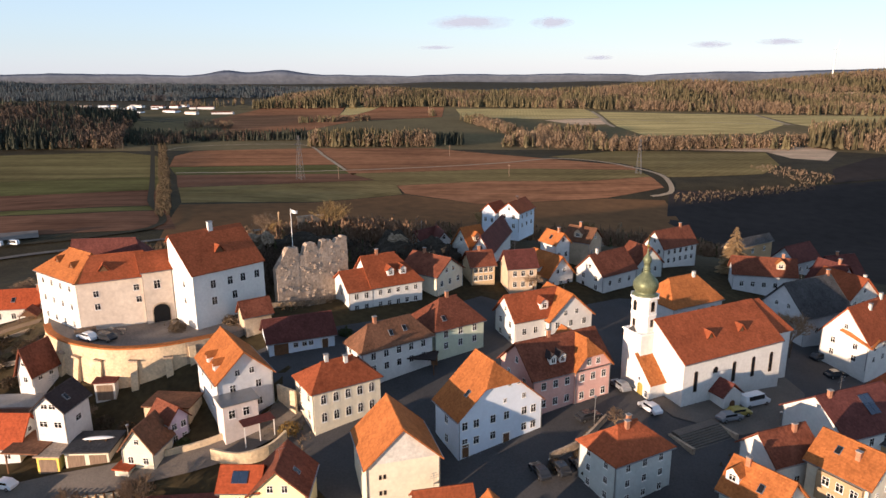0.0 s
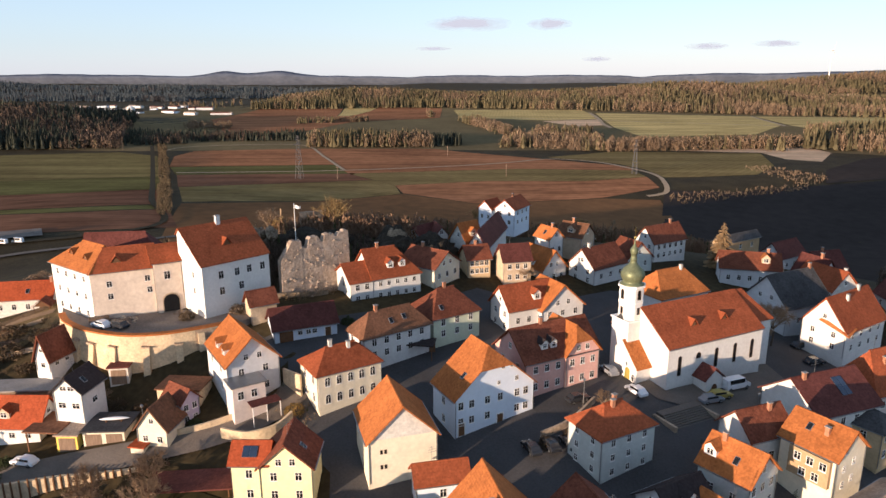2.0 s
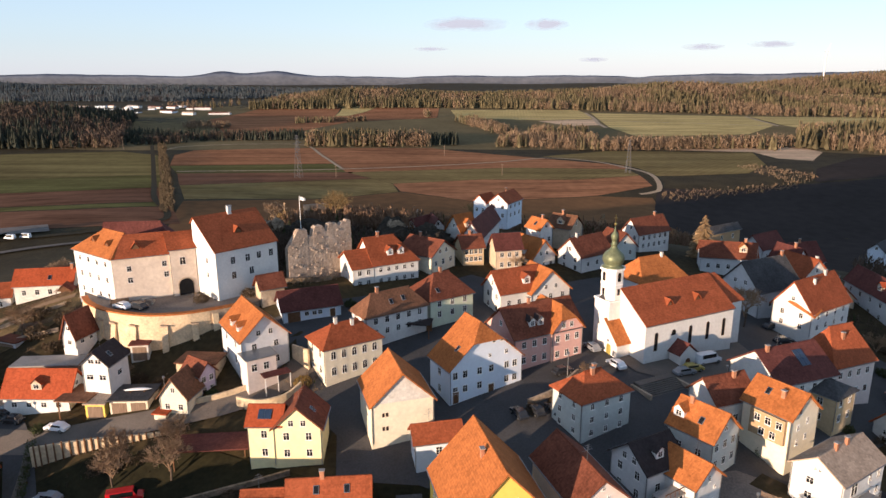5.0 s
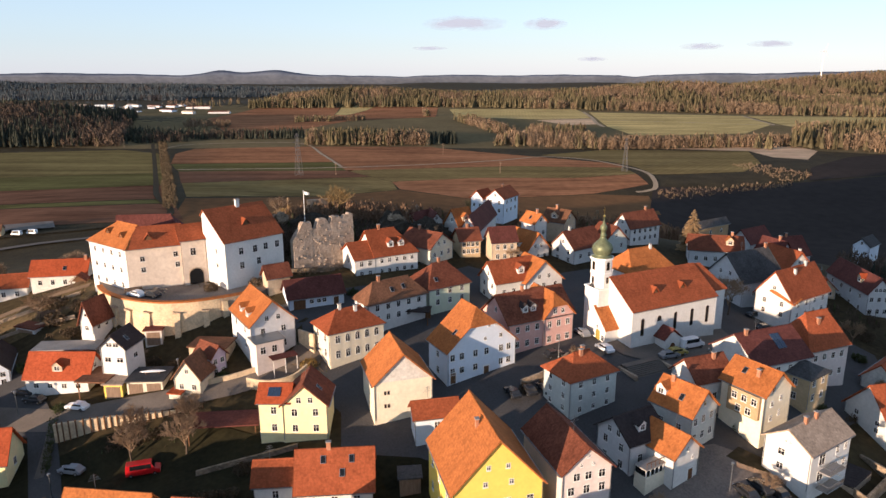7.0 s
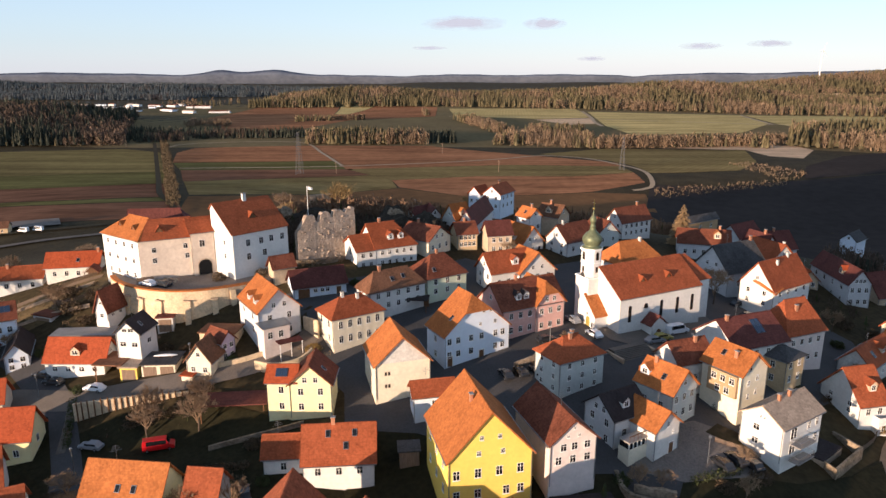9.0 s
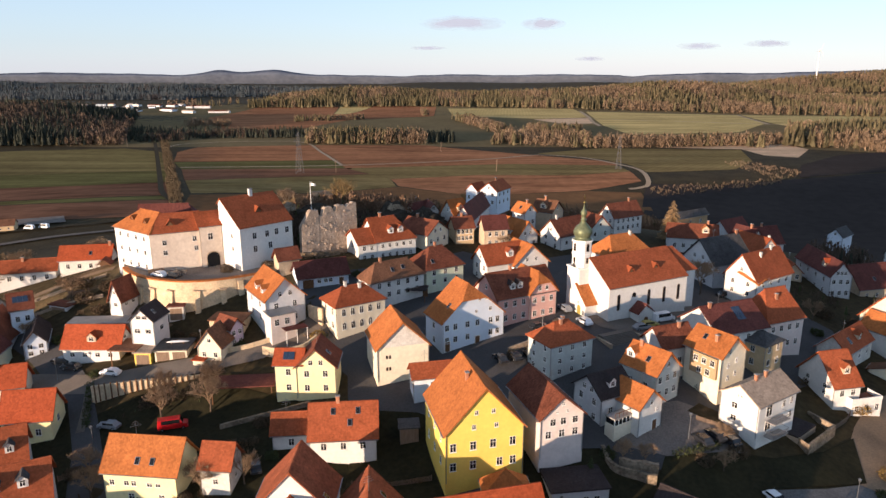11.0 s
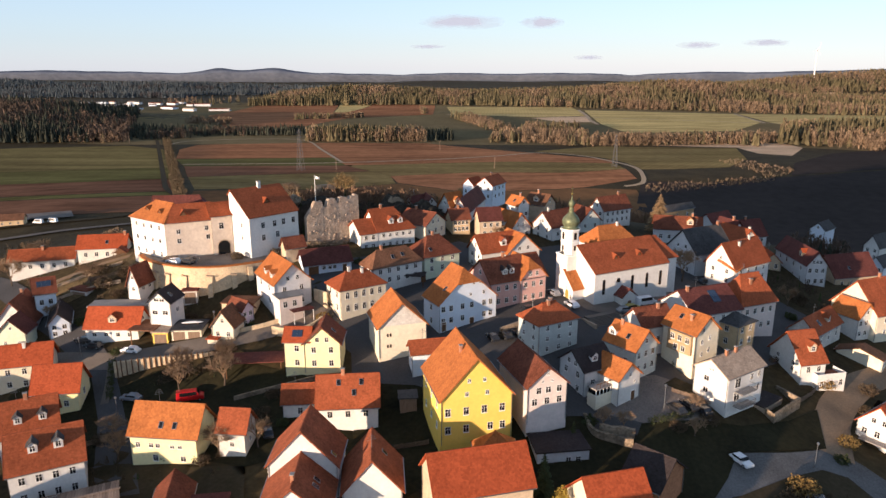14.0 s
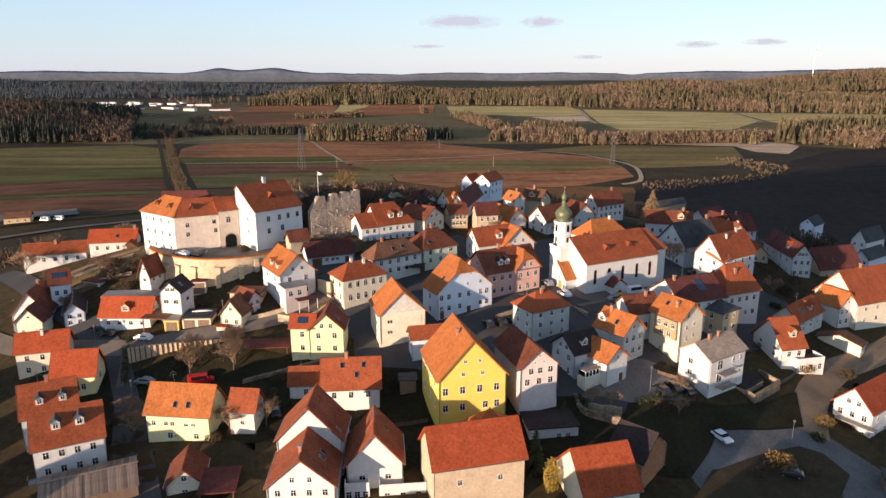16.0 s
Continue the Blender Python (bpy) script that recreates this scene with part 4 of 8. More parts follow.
b = house('white gabled house with a black tile roof', -60.7, 95.2, -6.7, 6.0, 6.2, 8.6, 11.4, 3.5, wall='white', roof='dark', win={'f': (2, 1, 2), 'r': (1, 1)}, size=(1.2, 0.9))
R = ROOF_OF[b]
skylight(*R, 'r', 0.4, 0.5)
b = house('white bungalow with an orange tile roof and a wooden dormer', -78.1, 98.1, -90.5, 7.2, 12.4, 2.5, 6.8, -0.4, wall='white', roof='bright', win={'r': (4, 1), 'b': (1, 1, 1)}, size=(0.9, 0.9))
R = ROOF_OF[b]
dormer(*R, 'r', 0.5, 0.3, 1.9, 1.2, 'tan', 'bright')
b = house('cream gabled cottage with a dark tile roof', -45.1, 90.2, -8.2, 6.0, 5.4, 4.7, 8.6, 1.3, wall='cream', roof='brown', win={'f': (2, 1, 1)}, size=(0.8, 1.0))
b = house('lilac cottage with a red-brown tile roof', -41.0, 96.4, 55.7, 4.2, 5.1, 6.6, 8.9, 2.4, wall='lilac', roof='old', win={'f': (2, 2, 0), 'r': (1, 1)}, size=(0.8, 1.0))
b = house('lemon gabled house with a red-brown tile roof', -20.9, 77.5, 1.4, 8.2, 7.3, 6.1, 9.9, 0.4, wall='lemon', roof='old', win={'f': (2, 2, 2)})
R = ROOF_OF[b]
skylight(*R, 'r', 0.4, 0.5)
b = house('white house with a broad red tile roof', -20.0, 66.8, -84.7, 9.0, 11.4, -0.4, 4.5, -3.1, wall='white', roof='red', win={'r': (3, 1)}, chim=((0, 0.42),), sink=6)
R = ROOF_OF[b]
skylight(*R, 'r', 0.6, 0.45)
skylight(*R, 'r', 0.72, 0.75)
skylight(*R, 'r', 0.35, 0.75)
b = house('white house with a weathered russet tile roof', -18.1, 42.8, -0.2, 11.6, 8.0, 0.4, 6.6, -5.3, wall='white', roof='russet', win={})
R = ROOF_OF[b]
skylight(*R, 'r', 0.2, 0.2)
b = house('white gabled house with a weathered russet tile roof', -17.7, 33.4, 3.0, 11.2, 10.4, -2.0, 2.9, -7.0, wall='white', roof='russet', win={'f': (4, 2, 2)}, size=(0.75, 1.0), chim=((-0.12, 0.2),))
R = ROOF_OF[b]
skylight(*R, 'r', 0.4, 0.5)
skylight(*R, 'r', 0.55, 0.5)
b = house('white gabled house with a russet tile roof and a balcony', -7.0, 39.7, 5.6, 9.8, 9.4, -2.2, 3.5, -7.2, wall='white', roof='russet', win={'f': (2, 1, 0)}, size=(0.9, 0.8))
R = ROOF_OF[b]
skylight(*R, 'r', 0.6, 0.6)
b = house('tan barn-like house with a large plain red tile roof', 1.4, 38.4, -75.5, 10.1, 15.0, 0.5, 5.4, -5.5, wall='tan', roof='bright', win={'r': (2, 1)}, size=(0.7, 0.9))
b = house('house with a plain bright red tile roof', 24.1, 37.3, -74.7, 11.5, 9.5, -3.2, 2.3, -7.4, wall='cream', roof='bright', win={'r': (2, 1)})
b = house('dark barn with a brick gable', 39.3, 43.0, 47.3, 9.8, 6.4, -2.0, 1.8, -6.0, wall='brick', roof='dark', name='barn', category='barn', win={})
b = house('white house with a red tile roof and two dormers', -67.8, 48.8, -62.6, 10.6, 11.2, -2.7, 2.1, -8.7, wall='white', roof='red', win={'r': (4, 2)}, chim=())
R = ROOF_OF[b]
dormer(*R, 'r', 0.35, 0.45, 1.4, 1.4, 'white', 'grey')
dormer(*R, 'r', 0.68, 0.45, 1.4, 1.4, 'white', 'grey')
b = house('house with a red tile roof and two lead-grey dormers', -77.5, 61.3, -62.1, 9.6, 9.8, -4.0, 1.2, -9.0, wall='white', roof='red', win={'r': (3, 1)}, chim=((0, 0.5),))
R = ROOF_OF[b]
dormer(*R, 'r', 0.35, 0.35, 1.3, 1.3, 'white', 'grey')
dormer(*R, 'r', 0.75, 0.35, 1.3, 1.3, 'white', 'grey')
b = house('pale yellow house with a bright red tile roof', -78.5, 75.7, -81.1, 7.4, 8.9, -2.6, 2.3, -7.6, wall='lemon', roof='bright', win={'b': (1, 2, 0), 'r': (2, 1)})
b = house('cream house with an orange-red tile roof', -91.6, 84.3, -73.1, 6.6, 10.8, -1.2, 2.7, -6.7, wall='cream', roof='bright', win={'r': (3, 2)}, chim=((0.5, 0.5),))
b = house('white gabled house with a weathered red tile roof', -97.9, 100.3, 11.7, 9.05, 10.5, 1.2, 7.0, -3.4, wall='white', roof='old', win={'f': (3, 1, 1)}, size=(0.8, 0.9), chim=((0.1, 0.7),))
b = house('small white gabled house with a dark roof', -86.2, 98.9, 25.6, 5.3, 11.3, 2.0, 4.8, -1.1, wall='shade_blue', roof='dark', win={'f': (2, 2, 0)})
b = house('house with a red tile roof and solar panels', -97.8, 109.6, -58.3, 7.2, 4.9, 6.5, 9.8, 1.8, wall='shade_blue', roof='old', win={'r': (2, 1)})
R = ROOF_OF[b]
solar_array(*R, 'r', 0.5, 0.6, 3, 1)
b = house('long low white building with a red tile roof', -119.0, 135.5, -74.0, 7.6, 17.0, 7.4, 10.2, 4.0, wall='white', roof='red', win={'r': (5, 1)}, chim=((0.5, 0.5),))
b = house('low house with an orange-red tile roof beside the castle', -101.0, 139.3, -80.0, 7.2, 13.2, 10.2, 13.6, 6.6, wall='offwhite', roof='bright', win={'r': (4, 1)}, chim=((0.2, 0.95),))
R = ROOF_OF[b]
skylight(*R, 'r', 0.6, 0.45)
b = house('yellow house with a large orange tile roof', -50.3, 58.7, -96.1, 8.1, 12.3, -1.3, 3.4, -6.6, wall='lemon', roof='orange', win={})
R = ROOF_OF[b]
skylight(*R, 'r', 0.45, 0.35)
skylight(*R, 'r', 0.65, 0.35)
wall_windows(b, [(-4.6, 3.6, 0.75, 0.9), (-2.2, 3.6, 0.75, 0.8), (-1.0, 3.6, 0.75, 0.8), (1.6, 3.5, 0.8, 0.6), (3.0, 3.5, 0.8, 0.5), (-1.6, 1.2, 0.9, 1.1), (3.4, 1.3, 0.9, 1.0)], False, 'r')
b = house('whitewashed cottage with an red tile roof', -35.1, 57.6, -95.5, 5.8, 5.0, -0.8, 2.7, -5.5, wall='offwhite', roof='red', win={'r': (1, 1), 'b': (1, 1, 0)}, size=(0.7, 0.8))
b = house('pale plastered castle wing with a red tile roof and few windows', -70.1, 124.1, -64.8, 10.0, 12.0, 21.4, 25.3, 12.0, wall='stone', roof='red', name='castle_wing', category='castle', win={}, sink=5, hip=(2.9, 0, 0, 0), group='castle buildings')
R = ROOF_OF[b]
hatch_dormer(*R, 'r', 0.42, 0.35, 2.4)
for u, z in ((0.28, 6.9), (0.28, 4.4), (0.86, 7.3), (0.88, 4.9)):
    add_window(b, Matrix.Translation((4.65, 12 * u, z)) @ Matrix.Rotation(math.pi / 2, 4, 'Z'), 0.9, 1.15)
b = house('white plastered castle wing with a hipped orange tile roof', -64.9, 124.1, 55.0, 11.0, 15.6, 21.5, 25.6, 11.0, wall='white', roof='orange', name='castle_wing', category='castle', win={'l': (4, 3)}, size=(0.8, 1.1), hip=(3.2, 0, 4.5, 0), sink=5, group='castle buildings')
R = ROOF_OF[b]
hatch_dormer(*R, 'l', 0.3, 0.4, 2.0, 'orange')
hatch_dormer(*R, 'l', 0.68, 0.45, 2.0, 'orange')
b = house('white-walled house with a red tile roof behind the church', 72.0, 167.7, -104.0, 8.3, 14.6, 9.9, 13.7, 4.9, wall='palegrey', roof='old', win={'r': (5, 1)}, chim=((0, 0.8),))
R = ROOF_OF[b]
dormer(*R, 'r', 0.75, 0.4, 2.0, 1.4, 'tan', 'orange')
b = house('house with a dark red tile roof', 95.3, 157.2, 22.9, 8.8, 8.2, 8.0, 13.9, 2.0, wall='palegrey', roof='darkred', win={'f': (3, 1, 1)}, chim=((0, 0.3),))
b = house('large house with a dark red tile roof', 119.0, 150.0, -75.0, 11.0, 16.0, -1.0, 5.0, -5.0, wall='tan', roof='darkred', win={'r': (4, 1)})
R = ROOF_OF[b]
skylight(*R, 'r', 0.4, 0.4)
b = house('cream house with a broad red tile roof', 107.4, 113.5, -67.5, 13.7, 19.3, 1.0, 8.4, -5.1, wall='cream', roof='red', win={'r': (4, 2)}, chim=((0, 0.4),))
b = house('white modern house with a dark hipped roof', 164.1, 198.9, -57.2, 6.4, 14.5, -5.4, -0.7, -10.2, wall='white', roof='grey', win={'f': (2, 2, 0)})
b = house('white gabled house with a slate-grey roof', 148.3, 170.7, -55.1, 6.0, 14.0, -4.5, -1.3, -9.3, wall='shade_blue', roof='grey', win={'f': (2, 2, 0)})
house('long low house with a red tile roof', 103.5, 150.0, -5, 6.0, 12, 2.5, 5.5, height(103.5, 150), wall='tan', roof='red', win={'f': (2, 1, 0)})
house('large house with a broad maroon tile roof', 110.5, 195, -75, 11, 10, 0.5, 6.0, height(115, 194), wall='palegrey', roof='darkred', win={'r': (3, 1)}, chim=((0, 0.4),))
house('large house with a dark maroon tile roof', 103.6, 205.7, -57, 9, 13, 1.5, 6.0, height(108, 209), wall='palegrey', roof='darkred', win={'r': (3, 1)})
b = house('white house with a dark roof at the edge of the field', 157.0, 224.0, -49.2, 6.6, 10.0, -4.6, -1.6, -10.1, wall='shade_blue', roof='grey', win={'f': (2, 1, 1)})
b = house('white annex with a red tile roof beside the yellow house', -3.2, 77.5, -76.9, 5.1, 7.5, 4.8, 7.0, -1.6, wall='shade_blue', roof='red', win={'f': (2, 2, 0), 'r': (1, 2)})
b = house('small house with a hipped orange tile roof', 12.5, 49.3, 6.5, 7.5, 3.9, -1.1, 1.8, -5.0, wall='tan', roof='orange', hip=(2, 0, 2, 0), win={})
b = house('lemon annex with a red tile roof and solar panel', -28.7, 80.5, -90.0, 6.0, 5.2, 6.5, 8.8, 0.3, wall='lemon', roof='bright', win={'r': (1, 2)})
R = ROOF_OF[b]
solar_array(*R, 'r', 0.5, 0.55, 2, 1)

# ---- fields, roads and woods ----
def trees_mesh(name, spots, kinds, mat_c, mat_d, seed):
    """Many trees in one mesh: spruces as ragged stacked cones, bare broadleaf crowns as loose clumps of small faces."""
    rng = np.random.default_rng(seed)
    verts, faces, mats = [], [], []
    for (x, y, z, h), conifer in zip(spots, kinds):
        if conifer:
            r = h * rng.uniform(0.14, 0.2)
            n = 6
            for lv in range(3):
                z0, z1 = z + h * (0.12 + 0.26 * lv), z + h * min(1.0, 0.55 + 0.24 * lv)
                rr = r * (1 - 0.27 * lv)
                base = len(verts)
                a0 = rng.uniform(0, 6.28)
                for k in range(n):
                    q = rr * rng.uniform(0.65, 1.25)
                    verts.append((x + q * math.cos(a0 + k * 6.283 / n), y + q * math.sin(a0 + k * 6.283 / n), z0 + rng.uniform(-0.06, 0.06) * h))
                verts.append((x + rng.uniform(-0.03, 0.03) * h, y, z1))
                for k in range(n):
                    faces.append((base + k, base + (k + 1) % n, base + n))
                    mats.append(0)
        else:
            m = 58
            tall = rng.uniform(0.4, 0.5)
            wide = rng.uniform(0.19, 0.32)
            c = rng.normal(size=(m, 3))
            c /= np.linalg.norm(c, axis=1)[:, None]
            c *= (rng.uniform(0.2, 1.0, (m, 1)) ** 0.5) * np.array((wide, wide, tall)) * h
            base = len(verts)
            t = h * 0.018
            verts.extend(((x - t, y, z), (x + t, y, z), (x, y - t, z), (x, y, z + h * 0.8)))
            faces.extend(((base, base + 2, base + 3), (base + 2, base + 1, base + 3)))
            mats.extend((1, 1))
            s = h * rng.uniform(0.025, 0.062, m)
            d = rng.normal(size=(m, 3, 3)) * s[:, None, None] * (0.7, 0.7, 2.1)
            v = c[:, None, :] + d + (x, y, z + h * 0.56)
            base = len(verts)
            verts.extend(map(tuple, v.reshape(-1, 3)))
            faces.extend((base + 3 * k, base + 3 * k + 1, base + 3 * k + 2) for k in range(m))
            mats.extend([1] * m)
    me = mesh_from(name, verts, faces, mat_c)
    me.materials.append(mat_d)
    me.polygons.foreach_set("material_index", mats)
    return me


def wood(label, quad, n, tall, share_conifer, seed, mat_c=None, mat_d=None):
    """A stand of trees inside a four-cornered plot."""
    rng = np.random.default_rng(seed)
    a, b, c, d = [np.array(p, float) for p in quad]
    u, v = rng.uniform(0, 1, n), rng.uniform(0, 1, n)
    p = (a * (1 - u)[:, None] + b * u[:, None]) * (1 - v)[:, None] + (d * (1 - u)[:, None] + c * u[:, None]) * v[:, None]
    z = land(p[:, 0], p[:, 1])
    patchy = np.sin(p[:, 0] / 37.0 + seed) + np.sin(p[:, 1] / 53.0 + 2 * seed) + rng.normal(0, 0.8, n)
    kinds = patchy < (share_conifer - 0.5) * 3.4
    hts = rng.uniform(tall[0], tall[1], n) * np.where(kinds, 1.0, 0.85)
    ob = new("wood", trees_mesh("wood", list(zip(p[:, 0], p[:, 1], z - 0.5, hts)), kinds, mat_c or NEEDLE, mat_d or BROWNLEAF, seed))
    tagged(ob, label, "wood", "", "stuff")


def field(number, kind, text, outline):
    """One plot of farmland; the far plots lie on the rough pasture."""
    near, far = min(p[1] for p in outline), max(p[1] for p in outline)
    patch("field_%d" % number, outline, FIELD[kind], 0.35 if near > 840 else 0.15, max(14, (far - near) / 9), text)


patch("field_30", [(-700, 860), (-430, 842), (-150, 860), (0, 865), (240, 872), (420, 860), (560, 770), (900, 1000), (1300, 1500), (900, 1650), (-600, 1950), (-900, 1500)], FIELD["rough"], 0.12, 40, "rough brownish pasture between the woods")
field(1, "dullgreen", "dull green winter crop with drill rows", [(-575, 777), (-507, 802), (-405, 833), (-345, 799), (-277, 650), (-359, 633), (-461, 608)])
field(2, "green", "greener strip of winter crop", [(-461, 607), (-358, 632), (-276, 649), (-240, 564), (-313, 543), (-408, 530)])
field(3, "brown", "dark ploughed soil", [(-408, 529), (-312, 542), (-239, 563), (-198, 467), (-264, 449), (-351, 447)])
field(4, "redbrown", "reddish ploughed field", [(-324, 796), (-318, 843), (-184, 871), (-123, 727), (-297, 713)])
field(5, "green", "fresh green strip of winter crop", [(-296, 712), (-123, 726), (-100, 664), (-268, 658)])
field(6, "olive", "dull olive field below the castle", [(-233, 575), (-70, 622), (-48, 592), (-40, 550), (-102, 503), (-193, 480)])
field(24, "brown", "dark brown ploughed strip below the castle", [(-267, 657), (-100, 663), (-71, 623), (-234, 576)])
field(7, "redbrown", "reddish ploughed field below the town", [(-184, 870), (-20, 878), (6, 852), (102, 781), (188, 711), (184, 684), (73, 695), (-100, 664), (-123, 727)])
field(8, "olive", "olive strip between ploughed fields", [(-100, 663), (73, 694), (184, 683), (188, 647), (123, 623), (33, 620), (-48, 593)])
field(9, "redbrown", "reddish ploughed slope behind the town", [(-48, 592), (33, 619), (123, 622), (188, 646), (187, 600), (128, 560), (20, 520), (-38, 552)])
field(10, "olive", "olive meadow beside the bend of the road", [(113, 794), (208, 860), (378, 837), (341, 717), (299, 659), (231, 646), (204, 644), (198, 689), (180, 735)])
field(11, "tan", "pale tan field edge", [(278, 872), (464, 896), (462, 832), (407, 748), (379, 772), (380, 839)])
field(12, "redbrown", "large reddish far field", [(-491, 1406), (-498, 1838), (-288, 1870), (-257, 1562), (-229, 1550), (-24, 1465), (-187, 1347), (-238, 1101), (-345, 1052)])
field(13, "meadow", "narrow green strip among ploughed fields", [(-227, 1552), (-190, 1860), (-284, 1870), (-255, 1562)])
field(14, "redbrown", "reddish far field before the forest", [(-225, 1552), (-188, 1860), (-23, 1801), (-23, 1467)])
field(15, "meadow", "sunlit pale green far meadow", [(7, 1744), (313, 1668), (312, 1553), (300, 1427), (205, 1387), (19, 1463)])
field(16, "tan", "pale stubble field", [(180, 1373), (299, 1413), (284, 1283), (230, 1258)])
field(17, "meadow", "large sunlit green meadow before the forest", [(327, 1581), (632, 1472), (596, 1246), (477, 1080), (297, 1061), (292, 1235)])
field(18, "meadow", "sunlit green meadow at the forest's edge", [(642, 1473), (951, 1424), (776, 1146), (600, 1144), (602, 1230)])
field(19, "tan", "tan field high in the forest", [(1090, 2330), (1340, 2330), (1330, 2280), (1100, 2290)])
field(20, "slope", "brown dry grass on the slope behind the town", [(-39, 549), (20, 519), (128, 558), (176, 560), (168, 470), (150, 380), (60, 300), (-60, 280), (-150, 330), (-190, 470), (-102, 500)])
field(21, "green", "narrow green strip below the castle hill", [(-349, 443), (-262, 446), (-197, 463), (-188, 444), (-252, 426), (-335, 424)])
field(22, "brown", "brown ploughed soil below the castle hill", [(-333, 420), (-250, 423), (-187, 441), (-159, 384), (-221, 366), (-284, 349)])
# these two plots carry painted shade
field(23, "dark", "valley soil darkened in colour to look shaded", [(189, 592), (246, 588), (336, 610), (470, 642), (590, 600), (560, 420), (380, 300), (230, 250), (170, 300), (185, 420), (160, 500)])
field(24, "dark", "field beside the wood darkened in colour to look shaded", [(378, 684), (465, 770), (587, 823), (500, 655), (343, 617)])
ribbon("road_1", [(-273, 670), (-134, 680), (-20, 707), (58, 740), (115, 776), (160, 750), (184, 700), (199, 658), (197, 617), (187, 582), (168, 570)], 4.5, GRAVEL, 0.4, 8, "pale farm road that bends towards the town")
ribbon("road_2", [(316, 1590), (305, 1440), (288, 1308), (285, 1230)], 7, GRAVEL, 0.4, 25, "pale farm track between far fields")
ribbon("road_7", [(637, 1480), (610, 1340), (588, 1221)], 6, GRAVEL, 0.4, 25, "pale farm track across the far meadow")
ribbon("road_8", [(7, 1464), (211, 1425), (460, 1309), (588, 1221), (700, 1215), (900, 1300)], 5, GRAVEL, 0.4, 25, "pale farm track below the forest")
ribbon("road_9", [(-356, 846), (-342, 886), (-264, 912), (-193, 902), (-147, 792), (-108, 688)], 3.5, GRAVEL, 0.4, 12, "pale farm track round the ploughed field")
# stands given these two have their shade in the tree colours
SHADE_TONES = (NEEDLE_SHADE, BROWN_SHADE)
HAZE_TONES = (NEEDLE_HAZE, BROWN_HAZE)
wood("wooded hill of spruce and bare broadleaf trees in shade-darkened colours", [(-1150, 1330), (-600, 1330), (-417, 862), (-640, 810)], 3000, (15, 24), 0.45, 1, *SHADE_TONES)
wood("sunlit bare trees along the foot of the wooded hill", [(-600, 850), (-440, 885), (-417, 860), (-590, 825)], 120, (9, 15), 0.3, 19)
wood("spruces in the dip beside the hill in shade-darkened colours", [(-500, 1010), (-391, 1010), (-351, 915), (-425, 890)], 330, (9, 16), 0.85, 17, *SHADE_TONES)
wood("belt of spruces along the stream in shade-darkened colours", [(-391, 1015), (-217, 1033), (-202, 962), (-357, 942)], 420, (9, 15), 0.85, 10, *SHADE_TONES)
wood("row of sunlit young trees behind the belt", [(-440, 1165), (-375, 1180), (-362, 1137), (-438, 1114)], 110, (11, 17), 0.4, 12)
wood("row of sunlit spruces before the ploughed field", [(-295, 1330), (-165, 1385), (-160, 1341), (-283, 1277)], 170, (10, 15), 0.7, 13)
wood("belt of tall spruces and bare trees between fields", [(-189, 950), (-29, 960), (-24, 887), (-184, 877)], 420, (15, 23), 0.62, 2)
wood("spruces at the end of the belt in shade-darkened colours", [(-28, 970), (12, 985), (18, 914), (-24, 887)], 90, (12, 18), 0.9, 3, *SHADE_TONES)
wood("slanting row of bare trees beside the meadow", [(12, 1378), (54, 1377), (117, 1074), (75, 1085)], 260, (12, 18), 0.35, 5)
wood("group of bare trees and spruces beside the ploughed field", [(82, 985), (215, 985), (196, 856), (65, 891)], 380, (13, 21), 0.4, 4)
wood("low wood behind the bare trees", [(144, 1160), (239, 1160), (210, 1050), (124, 1055)], 190, (12, 17), 0.4, 18)
wood("row of tall bare trees along the field", [(207, 905), (462, 915), (449, 883), (196, 856)], 430, (15, 21), 0.3, 14)
wood("wood at the edge of the shaded field", [(541, 1052), (840, 1120), (620, 700), (449, 875)], 1000, (17, 27), 0.6, 6)
wood("forest on the low rise behind the fields", [(-490, 2230), (-20, 2330), (-39, 1816), (-524, 1785)], 2900, (18, 27), 0.65, 7)
wood("tall forest before the far meadows", [(-20, 2330), (400, 2300), (323, 1645), (-39, 1816)], 2600, (18, 27), 0.68, 20)
wood("forested hill", [(400, 2330), (1020, 2280), (720, 1485), (323, 1640)], 4600, (17, 26), 0.5, 8)
wood("forest at the side of the hill", [(940, 2200), (1500, 2150), (1000, 1370), (720, 1485)], 2300, (17, 26), 0.6, 21)
wood("high forest on the distant hill", [(800, 2820), (2500, 3000), (1700, 2300), (1120, 2330)], 4200, (15, 24), 0.5, 11)
wood("distant forest to the side", [(-2600, 3350), (-420, 3350), (-560, 2560), (-1800, 2560)], 5200, (15, 24), 0.85, 9, *HAZE_TONES)
wood("distant forest behind the village", [(-1800, 2540), (-900, 2540), (-880, 2300), (-1500, 2240)], 1300, (15, 24), 0.8, 16, *HAZE_TONES)
wood("trees in the distant village", [(-780, 2080), (-560, 2080), (-600, 1820), (-760, 1780)], 46, (12, 24), 0.2, 22)


